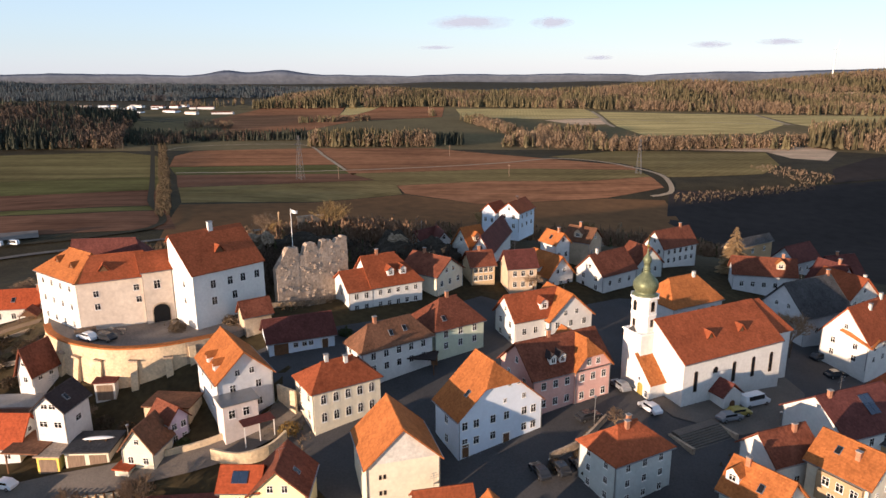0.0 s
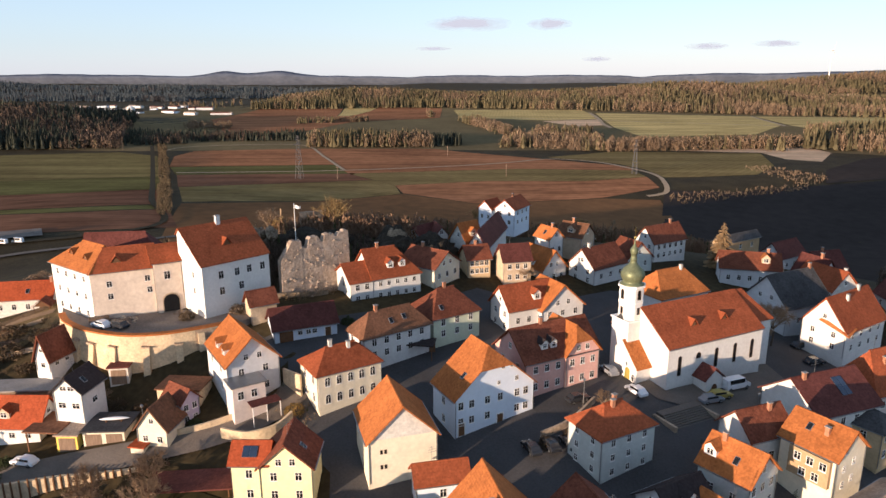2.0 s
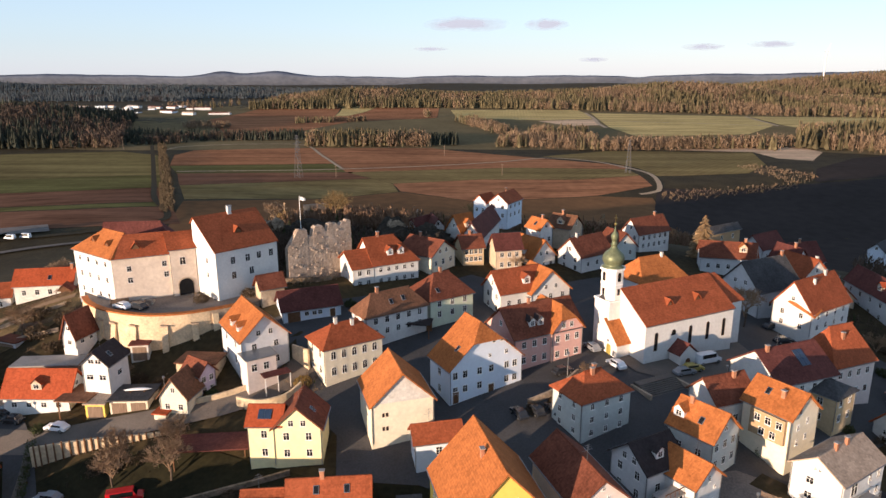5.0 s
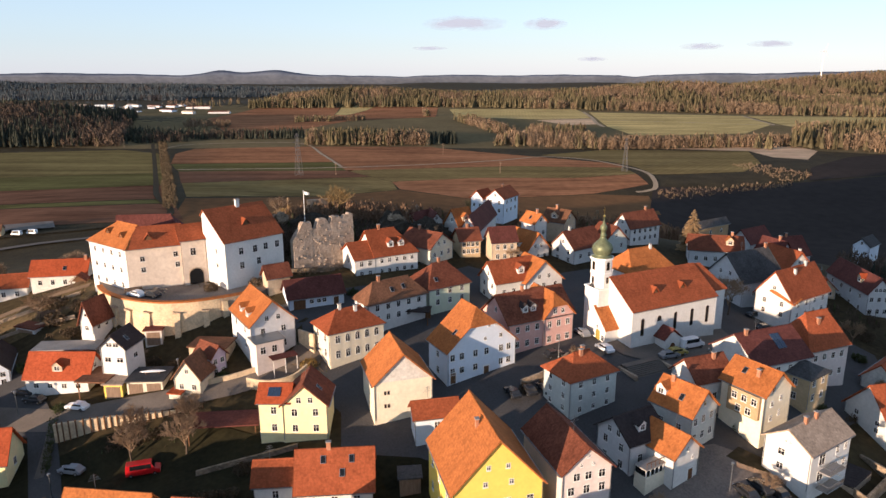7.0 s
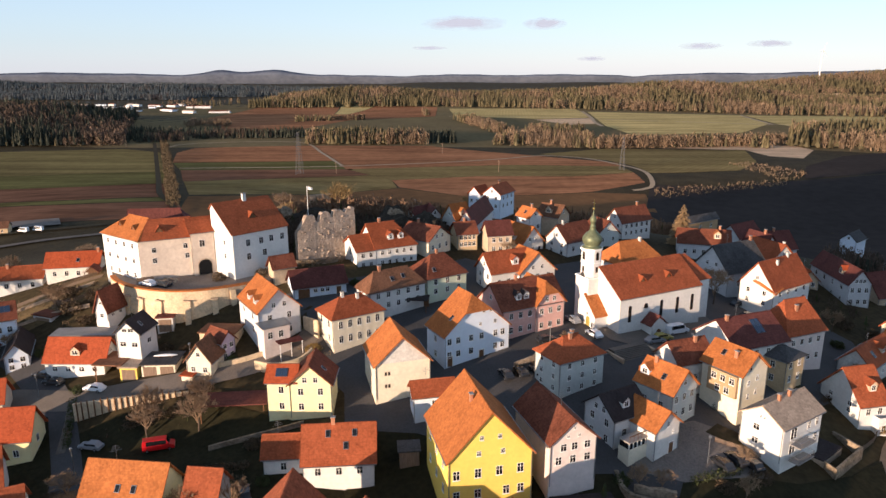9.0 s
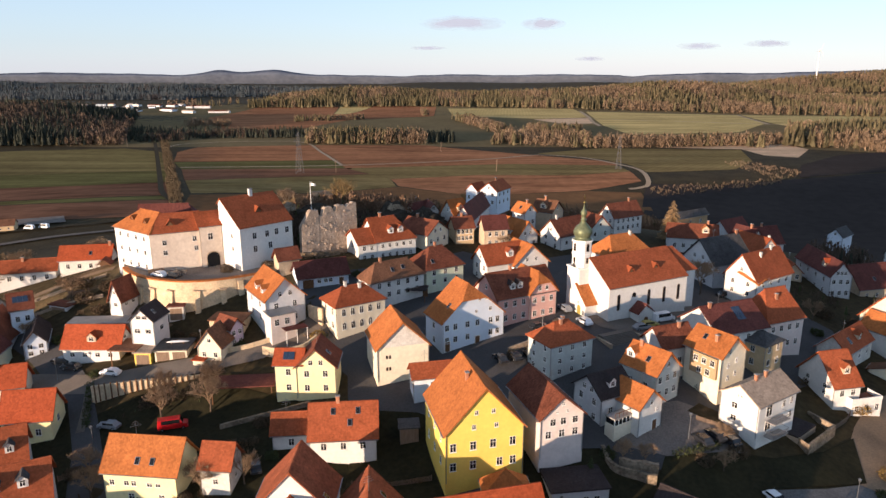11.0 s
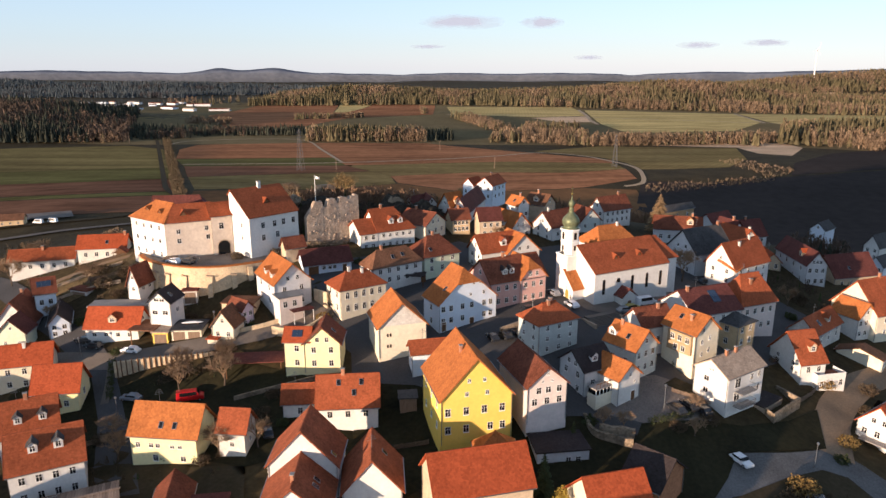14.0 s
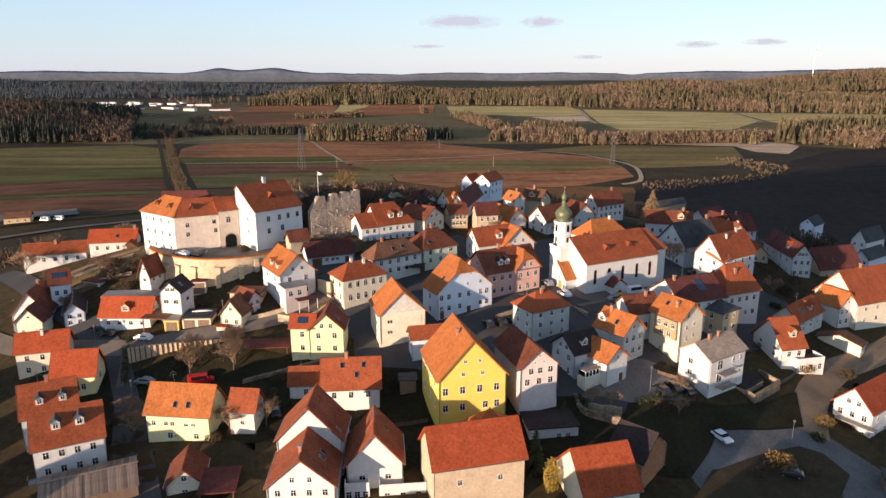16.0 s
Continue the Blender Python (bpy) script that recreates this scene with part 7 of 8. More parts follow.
# ---- trees, shrubs ----
def bare_tree(h, seed, spread=0.45, mat=None):
    """A leafless tree: a tapered trunk, forked limbs and a haze of fine twigs."""
    rng = random.Random(seed)
    ob = thing("bare_tree", "leafless broadleaf tree with fine brown twigs", "tree", pose(0, 0, 0), "bare trees")
    trunk, crown = bmesh.new(), bmesh.new()
    top = h * 0.32
    tube(trunk, (0, 0, -1.5), (0.04 * h * rng.uniform(-1, 1), 0, top), h * 0.022, h * 0.016, 7)

    def twig(p, d, l):
        q = p + d * l
        s = d.orthogonal().normalized() * 0.025
        crown.faces.new([crown.verts.new(v) for v in (p + s, p - s, q)])

    def limb(p, d, l, r, lv):
        q = p + d * l
        tube(crown, p, q, r, r * 0.6, 4)
        if lv == 0:
            for _ in range(9):
                e = (d + Vector((rng.gauss(0, 0.6), rng.gauss(0, 0.6), rng.gauss(0.15, 0.5)))).normalized()
                twig(p + d * l * rng.uniform(0.2, 1), e, h * rng.uniform(0.05, 0.12))
            return
        for _ in range(4 if lv > 1 else 3):
            e = (d + Vector((rng.gauss(0, spread), rng.gauss(0, spread), rng.gauss(0.12, 0.25)))).normalized()
            limb(p + d * l * rng.uniform(0.55, 1.0), e, l * rng.uniform(0.6, 0.85), r * 0.55, lv - 1)
    base = Vector((0, 0, top * 0.95))
    for k in range(5):
        a = k * 1.257 + rng.uniform(-0.4, 0.4)
        limb(base - Vector((0, 0, rng.uniform(0, top * 0.25))), Vector((math.cos(a) * spread * 1.2, math.sin(a) * spread * 1.2, 1)).normalized(), h * 0.24, h * 0.011, 3)
    part("trunk", trunk, BARK, ob)
    me_crown = part("crown", crown, mat or TWIG, ob)
    return ob


def place(model, spots, drop=0.3):
    for k, (x, y, s, *z) in enumerate(spots):
        m = pose(x, y, (z[0] if z else height(x, y) - drop), 0, 0, 67 * k) @ Matrix.Scale(s, 4)
        if k == 0:
            model.matrix_basis = m
        else:
            cp = copy_thing(model, m)
            cp.scale = (s, s, s)


place(bare_tree(9, 1, 0.55), [(-50.7, 78.0, 0.95), (-57.3, 62.9, 0.75), (32.3, 60.1, 0.55), (-51, 81, 0.95), (-35, 56, 0.85), (51, 66, 0.55), (-54, 57, 0.8), (-60, 104, 0.5), (27, 97, 0.5), (-88, 118, 1.0), (-115, 128, 1.1), (-102, 118, 0.8), (-94, 146, 0.9)])
place(bare_tree(10, 2, 0.5), [(-41.5, 78.1, 0.90), (-35.7, 55.7, 0.70), (48.8, 59.5, 0.50), (-42, 82, 0.85), (-29, 57, 0.75), (68, 127, 1.15), (-47, 173, 0.95, 16), (36, 60, 0.45), (-120, 150, 1.0), (95, 122, 0.7), (20, 150, 0.6), (84, 112, 0.7), (88, 98, 0.6), (-92, 106, 0.5)])
gold = bare_tree(13, 3, 0.5, material("golden_twigs", (0.30, 0.20, 0.085), 0.95, 0.3, 0.3, 2.0, 0.0))
tagged(gold, "large leafless tree with golden twigs on the castle hill", "tree")
place(gold, [(-31, 178, 1.05, 14), (12, 235, 0.9), (48, 230, 0.75), (-75, 215, 0.8), (-55, 212, 0.7), (-98, 205, 0.7)])


def spruce(h, seed, mat, label, spread=0.2):
    """A conifer with drooping whorls of branches."""
    rng = random.Random(seed)
    ob = thing("conifer", label, "tree", pose(0, 0, 0), "conifers")
    tr, cr = bmesh.new(), bmesh.new()
    tube(tr, (0, 0, -1), (0, 0, h * 0.97), h * 0.016, 0.02, 6)
    n = int(h * 3.2)
    for i in range(n):
        z = h * (0.08 + 0.9 * i / n)
        r = h * spread * (1 - i / n) ** 0.8 + 0.12
        for k in range(9):
            a = rng.uniform(0, 6.283)
            d = Vector((math.cos(a), math.sin(a), 0))
            s = Vector((-d.y, d.x, 0))
            rr = r * rng.uniform(0.7, 1.15)
            for f in (0.45, 0.75, 1.0):
                p = Vector((0, 0, z)) + d * rr * f - Vector((0, 0, rr * 0.32 * f))
                wv = rr * 0.22
                cr.faces.new([cr.verts.new(v) for v in (p - d * rr * 0.4 + Vector((0, 0, rr * 0.12)), p + s * wv - Vector((0, 0, 0.1)), p + d * rr * 0.12, p - s * wv - Vector((0, 0, 0.1)))])
    part("trunk", tr, BARK, ob)
    part("crown", cr, mat, ob)
    return ob


place(spruce(9, 1, SHRUB, "slender dark green spruce beside a red roof"), [(19.5, 44, 0.95), (23, 60, 0.5), (26.5, 57.5, 0.4)])
place(spruce(12, 2, material("larch_brown", (0.30, 0.20, 0.10), 0.95, 0.4, 0.4, 2.0, 0.0), "tall golden-brown larch behind the church", 0.32), [(77, 178.5, 1.15)])


def clump(radius, tall, count, seed, mat, label, leaf=0.14):
    """A shrub of many small leaves with a loose outline."""
    rng = np.random.default_rng(seed)
    c = rng.normal(size=(count, 3))
    c /= np.linalg.norm(c, axis=1)[:, None]
    lobes = 1 + 0.25 * np.sin(c[:, 0] * 4 + seed) * np.cos(c[:, 1] * 5)
    c *= (rng.uniform(0.25, 1, (count, 1)) ** 0.4) * lobes[:, None] * np.array((radius, radius, tall / 2))
    c[:, 2] += tall * 0.45
    d = rng.normal(size=(count, 3, 3)) * leaf
    v = (c[:, None, :] + d).reshape(-1, 3)
    ob = thing("shrub", label, "shrub", pose(0, 0, 0), "shrubs")
    me = mesh_from("leaves", v.tolist(), [(3 * i, 3 * i + 1, 3 * i + 2) for i in range(count)], mat)
    share("leaves", me, ob, Matrix.Identity(4))
    stems = bmesh.new()
    for k in range(5):
        a = k * 1.26
        tube(stems, (0.1 * math.cos(a), 0.1 * math.sin(a), -0.6), (radius * 0.5 * math.cos(a), radius * 0.5 * math.sin(a), tall * 0.6), 0.04, 0.02, 4)
    part("stems", stems, BARK, ob)
    return ob


place(clump(1.3, 6.4, 2400, 1, GOLDTHUJA, "tall clipped golden evergreen", 0.1), [(21.6, 39.6, 1.0)])
place(clump(2.2, 2.6, 1100, 2, GOLDLEAF, "golden-brown leafy shrub in a garden"), [(84, 83, 1.1), (64, 50, 1.2), (80, 65, 0.9), (88, 86, 0.8), (-24, 97, 0.8), (61, 78, 0.9)])
place(clump(2.0, 2.4, 1000, 3, BRUSH, "leafless brown shrub in a garden"), [(-31, 143, 1.1, 11), (-27, 144, 1.2, 11.5), (-36, 133, 0.9, 11.5), (-41, 124.5, 0.9, 11.6), (-50, 120.5, 0.8, 11.7), (-80, 121, 1.2), (-84, 117, 1.3), (-88, 124, 1.4), (-78, 112, 0.9),
       (-46, 99, 0.7), (-52, 101, 0.8), (-57, 103, 0.9), (17, 88, 0.8), (21, 90, 0.8), (53, 64, 0.9), (46, 61, 0.8), (-60, 63, 0.9), (-45, 56, 0.9), (-38, 54, 0.8), (95, 84, 1.0), (90, 76, 0.9), (100, 126, 1.2), (106, 122, 1.0), (-30, 72, 0.8), (-24, 72, 0.7), (-44, 87, 0.8)])
place(clump(1.6, 1.8, 900, 4, SHRUB, "dark evergreen garden shrub"), [(30, 61, 0.9), (57, 75, 1.1), (52, 80, 0.9), (-69, 90, 0.9), (-83, 103, 1.1), (86, 118, 1.2), (92, 114, 1.0), (71, 90, 0.9), (-40, 95, 0.7), (-26, 63, 0.8), (76, 60, 0.9), (-19, 124, 0.9)])


# ---- brush and belts of trees round the town ----
def brush(label, quads, n, tall, seed, mat, mat_c=None, share_c=0.0):
    rng = np.random.default_rng(seed)
    spots, kinds = [], []
    for quad in quads:
        a, b_, c, d = [np.array(p, float) for p in quad]
        u, v = rng.uniform(0, 1, n)[:, None], rng.uniform(0, 1, n)[:, None]
        p = (a * (1 - u) + b_ * u) * (1 - v) + (d * (1 - u) + c * u) * v
        z = land(p[:, 0], p[:, 1])
        spots += list(zip(p[:, 0], p[:, 1], z - 0.6, rng.uniform(tall[0], tall[1], n)))
        kinds += list(rng.uniform(0, 1, n) < share_c)
    ob = new("brush", trees_mesh("brush", spots, kinds, mat_c or NEEDLE, mat, seed))
    tagged(ob, label, "brush", "", "stuff")


brush("leafless brown scrub on the slope behind the town", [[(-60, 196), (40, 216), (60, 262), (-80, 250)], [(40, 214), (100, 226), (140, 300), (60, 262)], [(-8, 172), (-4, 190), (-40, 195), (-44, 172)]], 330, (3, 7), 21, material("reddish_scrub", (0.21, 0.13, 0.078), 0.95, 0.4, 0.1, 1.0, 0.0, second=(0.12, 0.075, 0.05)), SHRUB, 0.06)
brush("hedge of slender trees along the field road", [[(-381, 888), (-371, 888), (-173, 414), (-183, 414)]], 380, (4, 8), 22, material("hedge_twigs", (0.11, 0.083, 0.05), 0.95, 0.35, 0.02, 0.4, 0.0))
brush("dark scrub on the castle rock", [[(-46, 152), (-8, 154), (0, 172), (-44, 170)], [(-48, 142), (-38, 142), (-36, 156), (-50, 156)], [(-22, 152), (-4, 156), (2, 170), (-22, 168)]], 200, (1.5, 4.5), 23, BROWN_SHADE, SHRUB, 0.1)
brush("line of bushes along the bend of the road", [[(187, 579), (319, 613), (318, 595), (180, 545)], [(318, 600), (300, 700), (330, 715), (360, 640)]], 300, (1.4, 3.4), 24, PALETWIG, NEEDLE, 0.12)
brush("dark shrubs round the houses at the edge of the field", [[(146, 212), (160, 206), (168, 220), (152, 223)], [(124, 178), (140, 172), (150, 186), (132, 196)]], 46, (4, 9), 27, BROWN_SHADE, NEEDLE_SHADE, 0.4)
brush("dark hedge bushes in the shaded gardens", [[(92, 128), (108, 124), (110, 138), (98, 146)], [(118, 128), (132, 124), (134, 140), (120, 142)]], 40, (1.2, 3.5), 28, BROWN_SHADE, SHRUB, 0.3)
brush("small trees behind the castle", [[(-110, 220), (-60, 215), (-70, 260), (-130, 262)], [(-150, 150), (-120, 140), (-125, 170), (-160, 180)]], 50, (4, 8), 25, BRUSH)
brush("lone trees in the fields", [[(-52, 1480), (-35, 1480), (-35, 1500), (-52, 1500)], [(395, 850), (420, 850), (425, 880), (400, 880)]], 14, (14, 20), 26, BROWNLEAF, NEEDLE, 0.3)

# ---- yards, fences and odds and ends ----
def fence(line, h, label, gap=0.16, mat=None):
    """A wooden fence on the ground: posts, two rails to a bay, upright boards."""
    mat = mat or OLDWOOD
    x0, y0 = line[0]
    ob = thing("fence", label, "fence", pose(x0, y0, height(x0, y0)), "garden fences")
    post = mesh_from("post", *cuboid(0.1, 0.1, h + 0.6), mat)
    board = mesh_from("board", *cuboid(0.1, 0.03, h * 0.92), mat)
    for (ax, ay), (bx, by) in zip(line, line[1:]):
        l = math.hypot(bx - ax, by - ay)
        turn = math.atan2(by - ay, bx - ax)
        n = max(1, round(l / 2.2))
        for k in range(n + 1):
            x, y = ax + (bx - ax) * k / n, ay + (by - ay) * k / n
            share("post", post, ob, Matrix.Translation((x - x0, y - y0, height(x, y) - height(x0, y0) - 0.5)) @ Matrix.Rotation(turn, 4, "Z"))
        m = int(l / gap)
        for k in range(m):
            x, y = ax + (bx - ax) * (k + 0.5) / m, ay + (by - ay) * (k + 0.5) / m
            share("board", board, ob, Matrix.Translation((x - x0, y - y0, height(x, y) - height(x0, y0) + 0.05)) @ Matrix.Rotation(turn, 4, "Z"))
    return ob


def cuboid(w, d, h):
    v = [(sx * w / 2, sy * d / 2, z) for z in (0, h) for sx, sy in ((-1, -1), (1, -1), (1, 1), (-1, 1))]
    return v, [(3, 2, 1, 0), (4, 5, 6, 7), (0, 1, 5, 4), (1, 2, 6, 5), (2, 3, 7, 6), (3, 0, 4, 7)]


def hedge(line, w, h, seed, mat, label):
    """A clipped hedge of small leaves along a line."""
    rng = np.random.default_rng(seed)
    x0, y0 = line[0]
    ob = thing("hedge", label, "hedge", pose(x0, y0, height(x0, y0)), "garden hedges")
    verts = []
    for (ax, ay), (bx, by) in zip(line, line[1:]):
        l = math.hypot(bx - ax, by - ay)
        n = int(l * 90)
        u, s, t = rng.uniform(0, 1, n), rng.uniform(-0.5, 0.5, n) * w, rng.uniform(0, 1, n) * h
        px = ax + (bx - ax) * u - (by - ay) / l * s
        py = ay + (by - ay) * u + (bx - ax) / l * s
        pz = land(px, py) - height(x0, y0) + t
        c = np.stack([px - x0, py - y0, pz], 1)[:, None, :] + rng.normal(size=(n, 3, 3)) * 0.13
        verts.append(c.reshape(-1, 3))
    v = np.concatenate(verts)
    share("leaves", mesh_from("leaves", v.tolist(), [(3 * i, 3 * i + 1, 3 * i + 2) for i in range(len(v) // 3)], mat), ob, Matrix.Identity(4))
    return ob


fence([(-62.3, 62.1), (-58.0, 63.7), (-53.0, 65.0)], 1.3, "weathered board fence at the street corner")
fence([(-97, 128.5), (-91, 133.0), (-86, 136)], 1.1, "weathered garden fence on the slope below the castle")
fence([(-90, 120), (-83, 122.5), (-78, 126)], 1.1, "weathered garden fence on the slope below the castle", 0.22)
fence([(-44, 60), (-38, 62), (-31, 64)], 1.2, "grey board fence behind a yellow house")
fence([(74.5, 74.5), (80, 79), (86, 86)], 1.1, "wooden garden fence along the sandy lane")
fence([(48, 71), (53, 69.5), (57, 67.5)], 1.0, "wooden fence beside the parked cars")
fence([(60, 81), (66, 79), (68, 83)], 1.8, "brown board fence of a yard", 0.13, WOOD)
fence([(-12, 58), (-6, 57), (1, 57.5)], 1.2, "grey board fence between two houses")
hedge([(-68.5, 87), (-64.5, 76)], 1.4, 1.6, 31, SHRUB, "dark clipped hedge beside the street")
hedge([(-56, 80), (-45, 82.5)], 1.6, 1.4, 32, BRUSH, "leafless brown hedge below the ribbed wall")
hedge([(41, 61.5), (50, 65)], 1.2, 1.2, 33, SHRUB, "dark hedge along the lawn")
hedge([(75, 88), (83, 92), (90, 97)], 1.2, 1.3, 34, BRUSH, "leafless brown hedge before a white house")
hedge([(-72, 57), (-66, 62)], 1.2, 1.3, 35, SHRUB, "dark hedge beside a white house")
hedge([(-38, 66), (-29, 66.5)], 1.2, 1.3, 36, BRUSH, "leafless hedge at the edge of a yard")
hedge([(58, 46), (66, 52)], 1.8, 1.6, 37, BRUSH, "brown hedge beside the parking place")
hedge([(-54, 98.5), (-46, 98)], 1.2, 1.2, 38, BRUSH, "brown hedge at the foot of the castle wall")
rows("rough rubble wall with a broken top at the yard's corner", [(29.6, 63.4), (30.4, 57.8), (36.6, 55.6)], -10, lambda x, y: -1.4 - (x - 29.6) * 0.12 + 0.15 * math.sin(x * 2 + y * 1.3), ROCK, 0.6, 8)
rows("sunlit rubble wall beside the yard", [(31.5, 59.5), (37.5, 58.0)], -10, lambda x, y: -1.6 + 0.15 * math.sin(x * 2), ROCK, 0.7, 8)
rows("rubble wall round a flat-roofed yard building", [(64.6, 74.5), (66.4, 67.0), (74.5, 73.7), (72.4, 79.0)], -12, lambda x, y: -3.5, ROCK, 0.5, 1)
rows("low stone wall on the slope below the castle", [(-100, 121), (-92, 125), (-84, 129)], -2, lambda x, y: height(x, y) + 0.9, RUBBLE)
rows("low stone wall of a terraced garden", [(-96, 114), (-88, 117), (-80, 118)], -2, lambda x, y: height(x, y) + 0.8, RUBBLE)
rows("long rubble wall between castle rock and gardens", [(-36, 131), (-30, 134), (-25, 136.5)], 6, lambda x, y: height(x, y) + 1.0, ROCK)
flat_shed("flat dark roof inside rubble walls", 68.4, 71.5, 39, 7.0, 6.0, 2.6, RUBBLE, ROOF["dark"], -6.3, 0, "outbuilding", 0.0)
flat_shed("garden shed with a red roof on the slope", -89.8, 115.2, -20, 5.5, 3.2, 2.3, WALL["palegrey"], ROOF["old"], 2.6, 1, "shed")
flat_shed("dark canopy behind the bluish house", -4.5, 113.0, -8, 6.0, 3.6, 2.8, WOOD, ROOF["dark"], 6.7, 0, "carport", 0.2, True)
flat_shed("small grey shed in a yard", -3.0, 66.5, 6, 3.2, 3.0, 2.2, OLDWOOD, ROOF["grey"], -2.4, 1, "shed")
flat_shed("wooden woodshed against a wall", 44.0, 79.5, 33, 4.0, 2.2, 2.4, OLDWOOD, ROOF["old"], 0.2, 0, "shed", 0.2, True)
flat_shed("grey garden hut behind the parking place", 84, 47, -20, 4.5, 3.5, 2.4, OLDWOOD, ROOF["grey"], -12.6, 1, "hut")
car(-235, 341, 80, PAINT_WHITE, "white lorry on the country road", "truck")
car(-228, 343.5, 80, PAINT_WHITE, "white lorry on the country road", "truck")
car(-65.5, 89.5, 78, PAINT_WHITE, "white car parked on the lane")
house("ochre house with a brown tile roof below the castle hill", -256, 337, -70, 10, 14, -25.5, -22.5, -29, wall="ochre", roof="brown", win={"r": (3, 1)})
patch("lawn_3", [(-110, 118), (-100, 128), (-86, 140), (-78, 132), (-84, 118), (-96, 108)], DRYGRASS, 0.2, 4.0, "brown sloping garden ground below the castle", "garden")
patch("lawn_4", [(-62, 50), (-56, 60), (-40, 53), (-30, 52), (-28, 44), (-50, 44)], SOIL, 0.2, 4.0, "dark garden soil behind the houses", "garden")
patch("lawn_5", [(47, 73), (50, 75.5), (59, 70.5), (57, 67.5)], SOIL, 0.22, 3.0, "brown garden bed beside the white house", "garden")
patch("lawn_6", [(84, 66), (90, 76), (96, 82), (100, 80), (92, 64)], SOIL, 0.22, 3.0, "brown garden bank beside the sandy lane", "garden")
patch("lawn_7", [(50.5, 46.5), (52.5, 47.2), (62.4, 52.8), (70.7, 56.6), (75, 55.8), (77.5, 51), (71, 43), (60, 36), (44, 38)], SOIL, 0.22, 3.0, "brown planted bank beside the parking place", "garden")
ribbon("path_1", [(-101.6, 124.7), (-96.9, 127.9), (-90.7, 131.8), (-84.1, 133.3)], 2.2, SANDY, 0.3, 2, "sandy footpath up to the castle", "path")
ribbon("path_2", [(-69.5, 89), (-67, 82), (-65.1, 75)], 1.6, PAVING, 0.3, 2, "narrow paved path beside the hedge", "path")
brush("low leafless scrub in the gardens", [[(-100, 112), (-84, 118), (-82, 130), (-102, 124)], [(-60, 48), (-34, 50), (-34, 56), (-60, 58)], [(58, 46), (67, 53), (78, 50), (70, 40)], [(85, 68), (92, 77), (96, 80), (92, 66)], [(-84, 104), (-70, 108), (-72, 114), (-86, 112)]], 26, (0.8, 2.2), 41, BRUSH, SHRUB, 0.15)
brush("low scrub and weeds along the walls", [[(-56, 97), (-44, 99), (-44, 103), (-56, 102)], [(-62, 78), (-44, 80), (-42, 84), (-60, 81)], [(-30, 100), (-22, 96), (-20, 98), (-28, 103)], [(16, 86), (26, 95), (24, 98), (15, 90)], [(40, 88), (52, 84), (52, 87), (42, 92)]], 24, (0.6, 1.6), 42, BRUSH, SHRUB, 0.2)


def satellite_dish(x, y, z, yaw):
    ob = thing("satellite_dish", "white satellite dish on a house wall", "satellite dish", pose(x, y, z, 0, 0, yaw), "satellite dishes")
    part("dish", lathe([(0.45, 0.0), (0.42, 0.02), (0.25, 0.1), (0.05, 0.13)], 16), TRIM, ob, "", Matrix.Rotation(radians(65), 4, "X"))
    arm = bmesh.new()
    tube(arm, (0, 0.05, 0), (0, 0.6, -0.1), 0.025)
    tube(arm, (0, -0.1, -0.1), (0, -0.4, 0.25), 0.015)
    part("arm", arm, METAL, ob)


satellite_dish(-8.6, 65.6, -0.4, 10)


def aerial(x, y, z):
    ob = thing("roof_aerial", "thin television aerial on a roof ridge", "aerial", pose(x, y, z, 0, 0, 30), "roof aerials")
    bm = bmesh.new()
    tube(bm, (0, 0, -0.6), (0, 0, 2.4), 0.03)
    part("mast", bm, METAL, ob)
    for k, zz in enumerate((1.5, 1.85, 2.2)):
        cb = bmesh.new()
        tube(cb, (-0.8 + 0.2 * k, 0, zz), (0.8 - 0.2 * k, 0, zz), 0.022)
        part("rod", cb, METAL, ob)


for ob_ in [o for o in scene.objects if o.name.startswith("house") and o.parent is None and o in ROOF_OF][3::4]:
    _, w_, L_, E_, R_ = ROOF_OF[ob_]
    p_ = ob_.matrix_basis @ Vector((0, L_ * 0.35, R_))
    aerial(p_.x, p_.y, p_.z)


def street_lamp(x, y):
    ob = thing("street_lamp", "slender grey street lamp at the roadside", "street lamp", pose(x, y, height(x, y)), "street lamps")
    part("pole", lathe([(0.09, -0.3), (0.05, 4.6)], 8), METAL, ob)
    part("lantern", lathe([(0.08, 4.5), (0.22, 4.7), (0.26, 4.95), (0.1, 5.1), (0.02, 5.15)], 10), METAL, ob)


for x_, y_ in ((69.4, 56.9), (-77, 90), (-48, 94), (45, 66), (24, 98), (52, 96), (-60, 70), (66, 95)):
    street_lamp(x_, y_)

# dark sheets that paint shade over yards and the street's edge
patch("lawn_8", [(-13, 74), (-2, 73), (5, 70), (3, 48), (-2, 44), (-13, 56)], FIELD["lawn"], 0.24, 3.0, "shade-dark sheet over the yard between the houses", "yard")
patch("lawn_9", [(-86, 88), (-72, 84), (-64, 70), (-58, 56), (-66, 54), (-76, 68), (-88, 80)], FIELD["lawn"], 0.26, 3.0, "shade-dark sheet over the ground beside the street", "yard")
patch("lawn_10", [(14, 62), (29, 62.5), (30.5, 57.5), (36, 55), (40, 44), (20, 42), (16, 50)], FIELD["lawn"], 0.24, 3.0, "shade-dark sheet over the yard behind the houses", "yard")


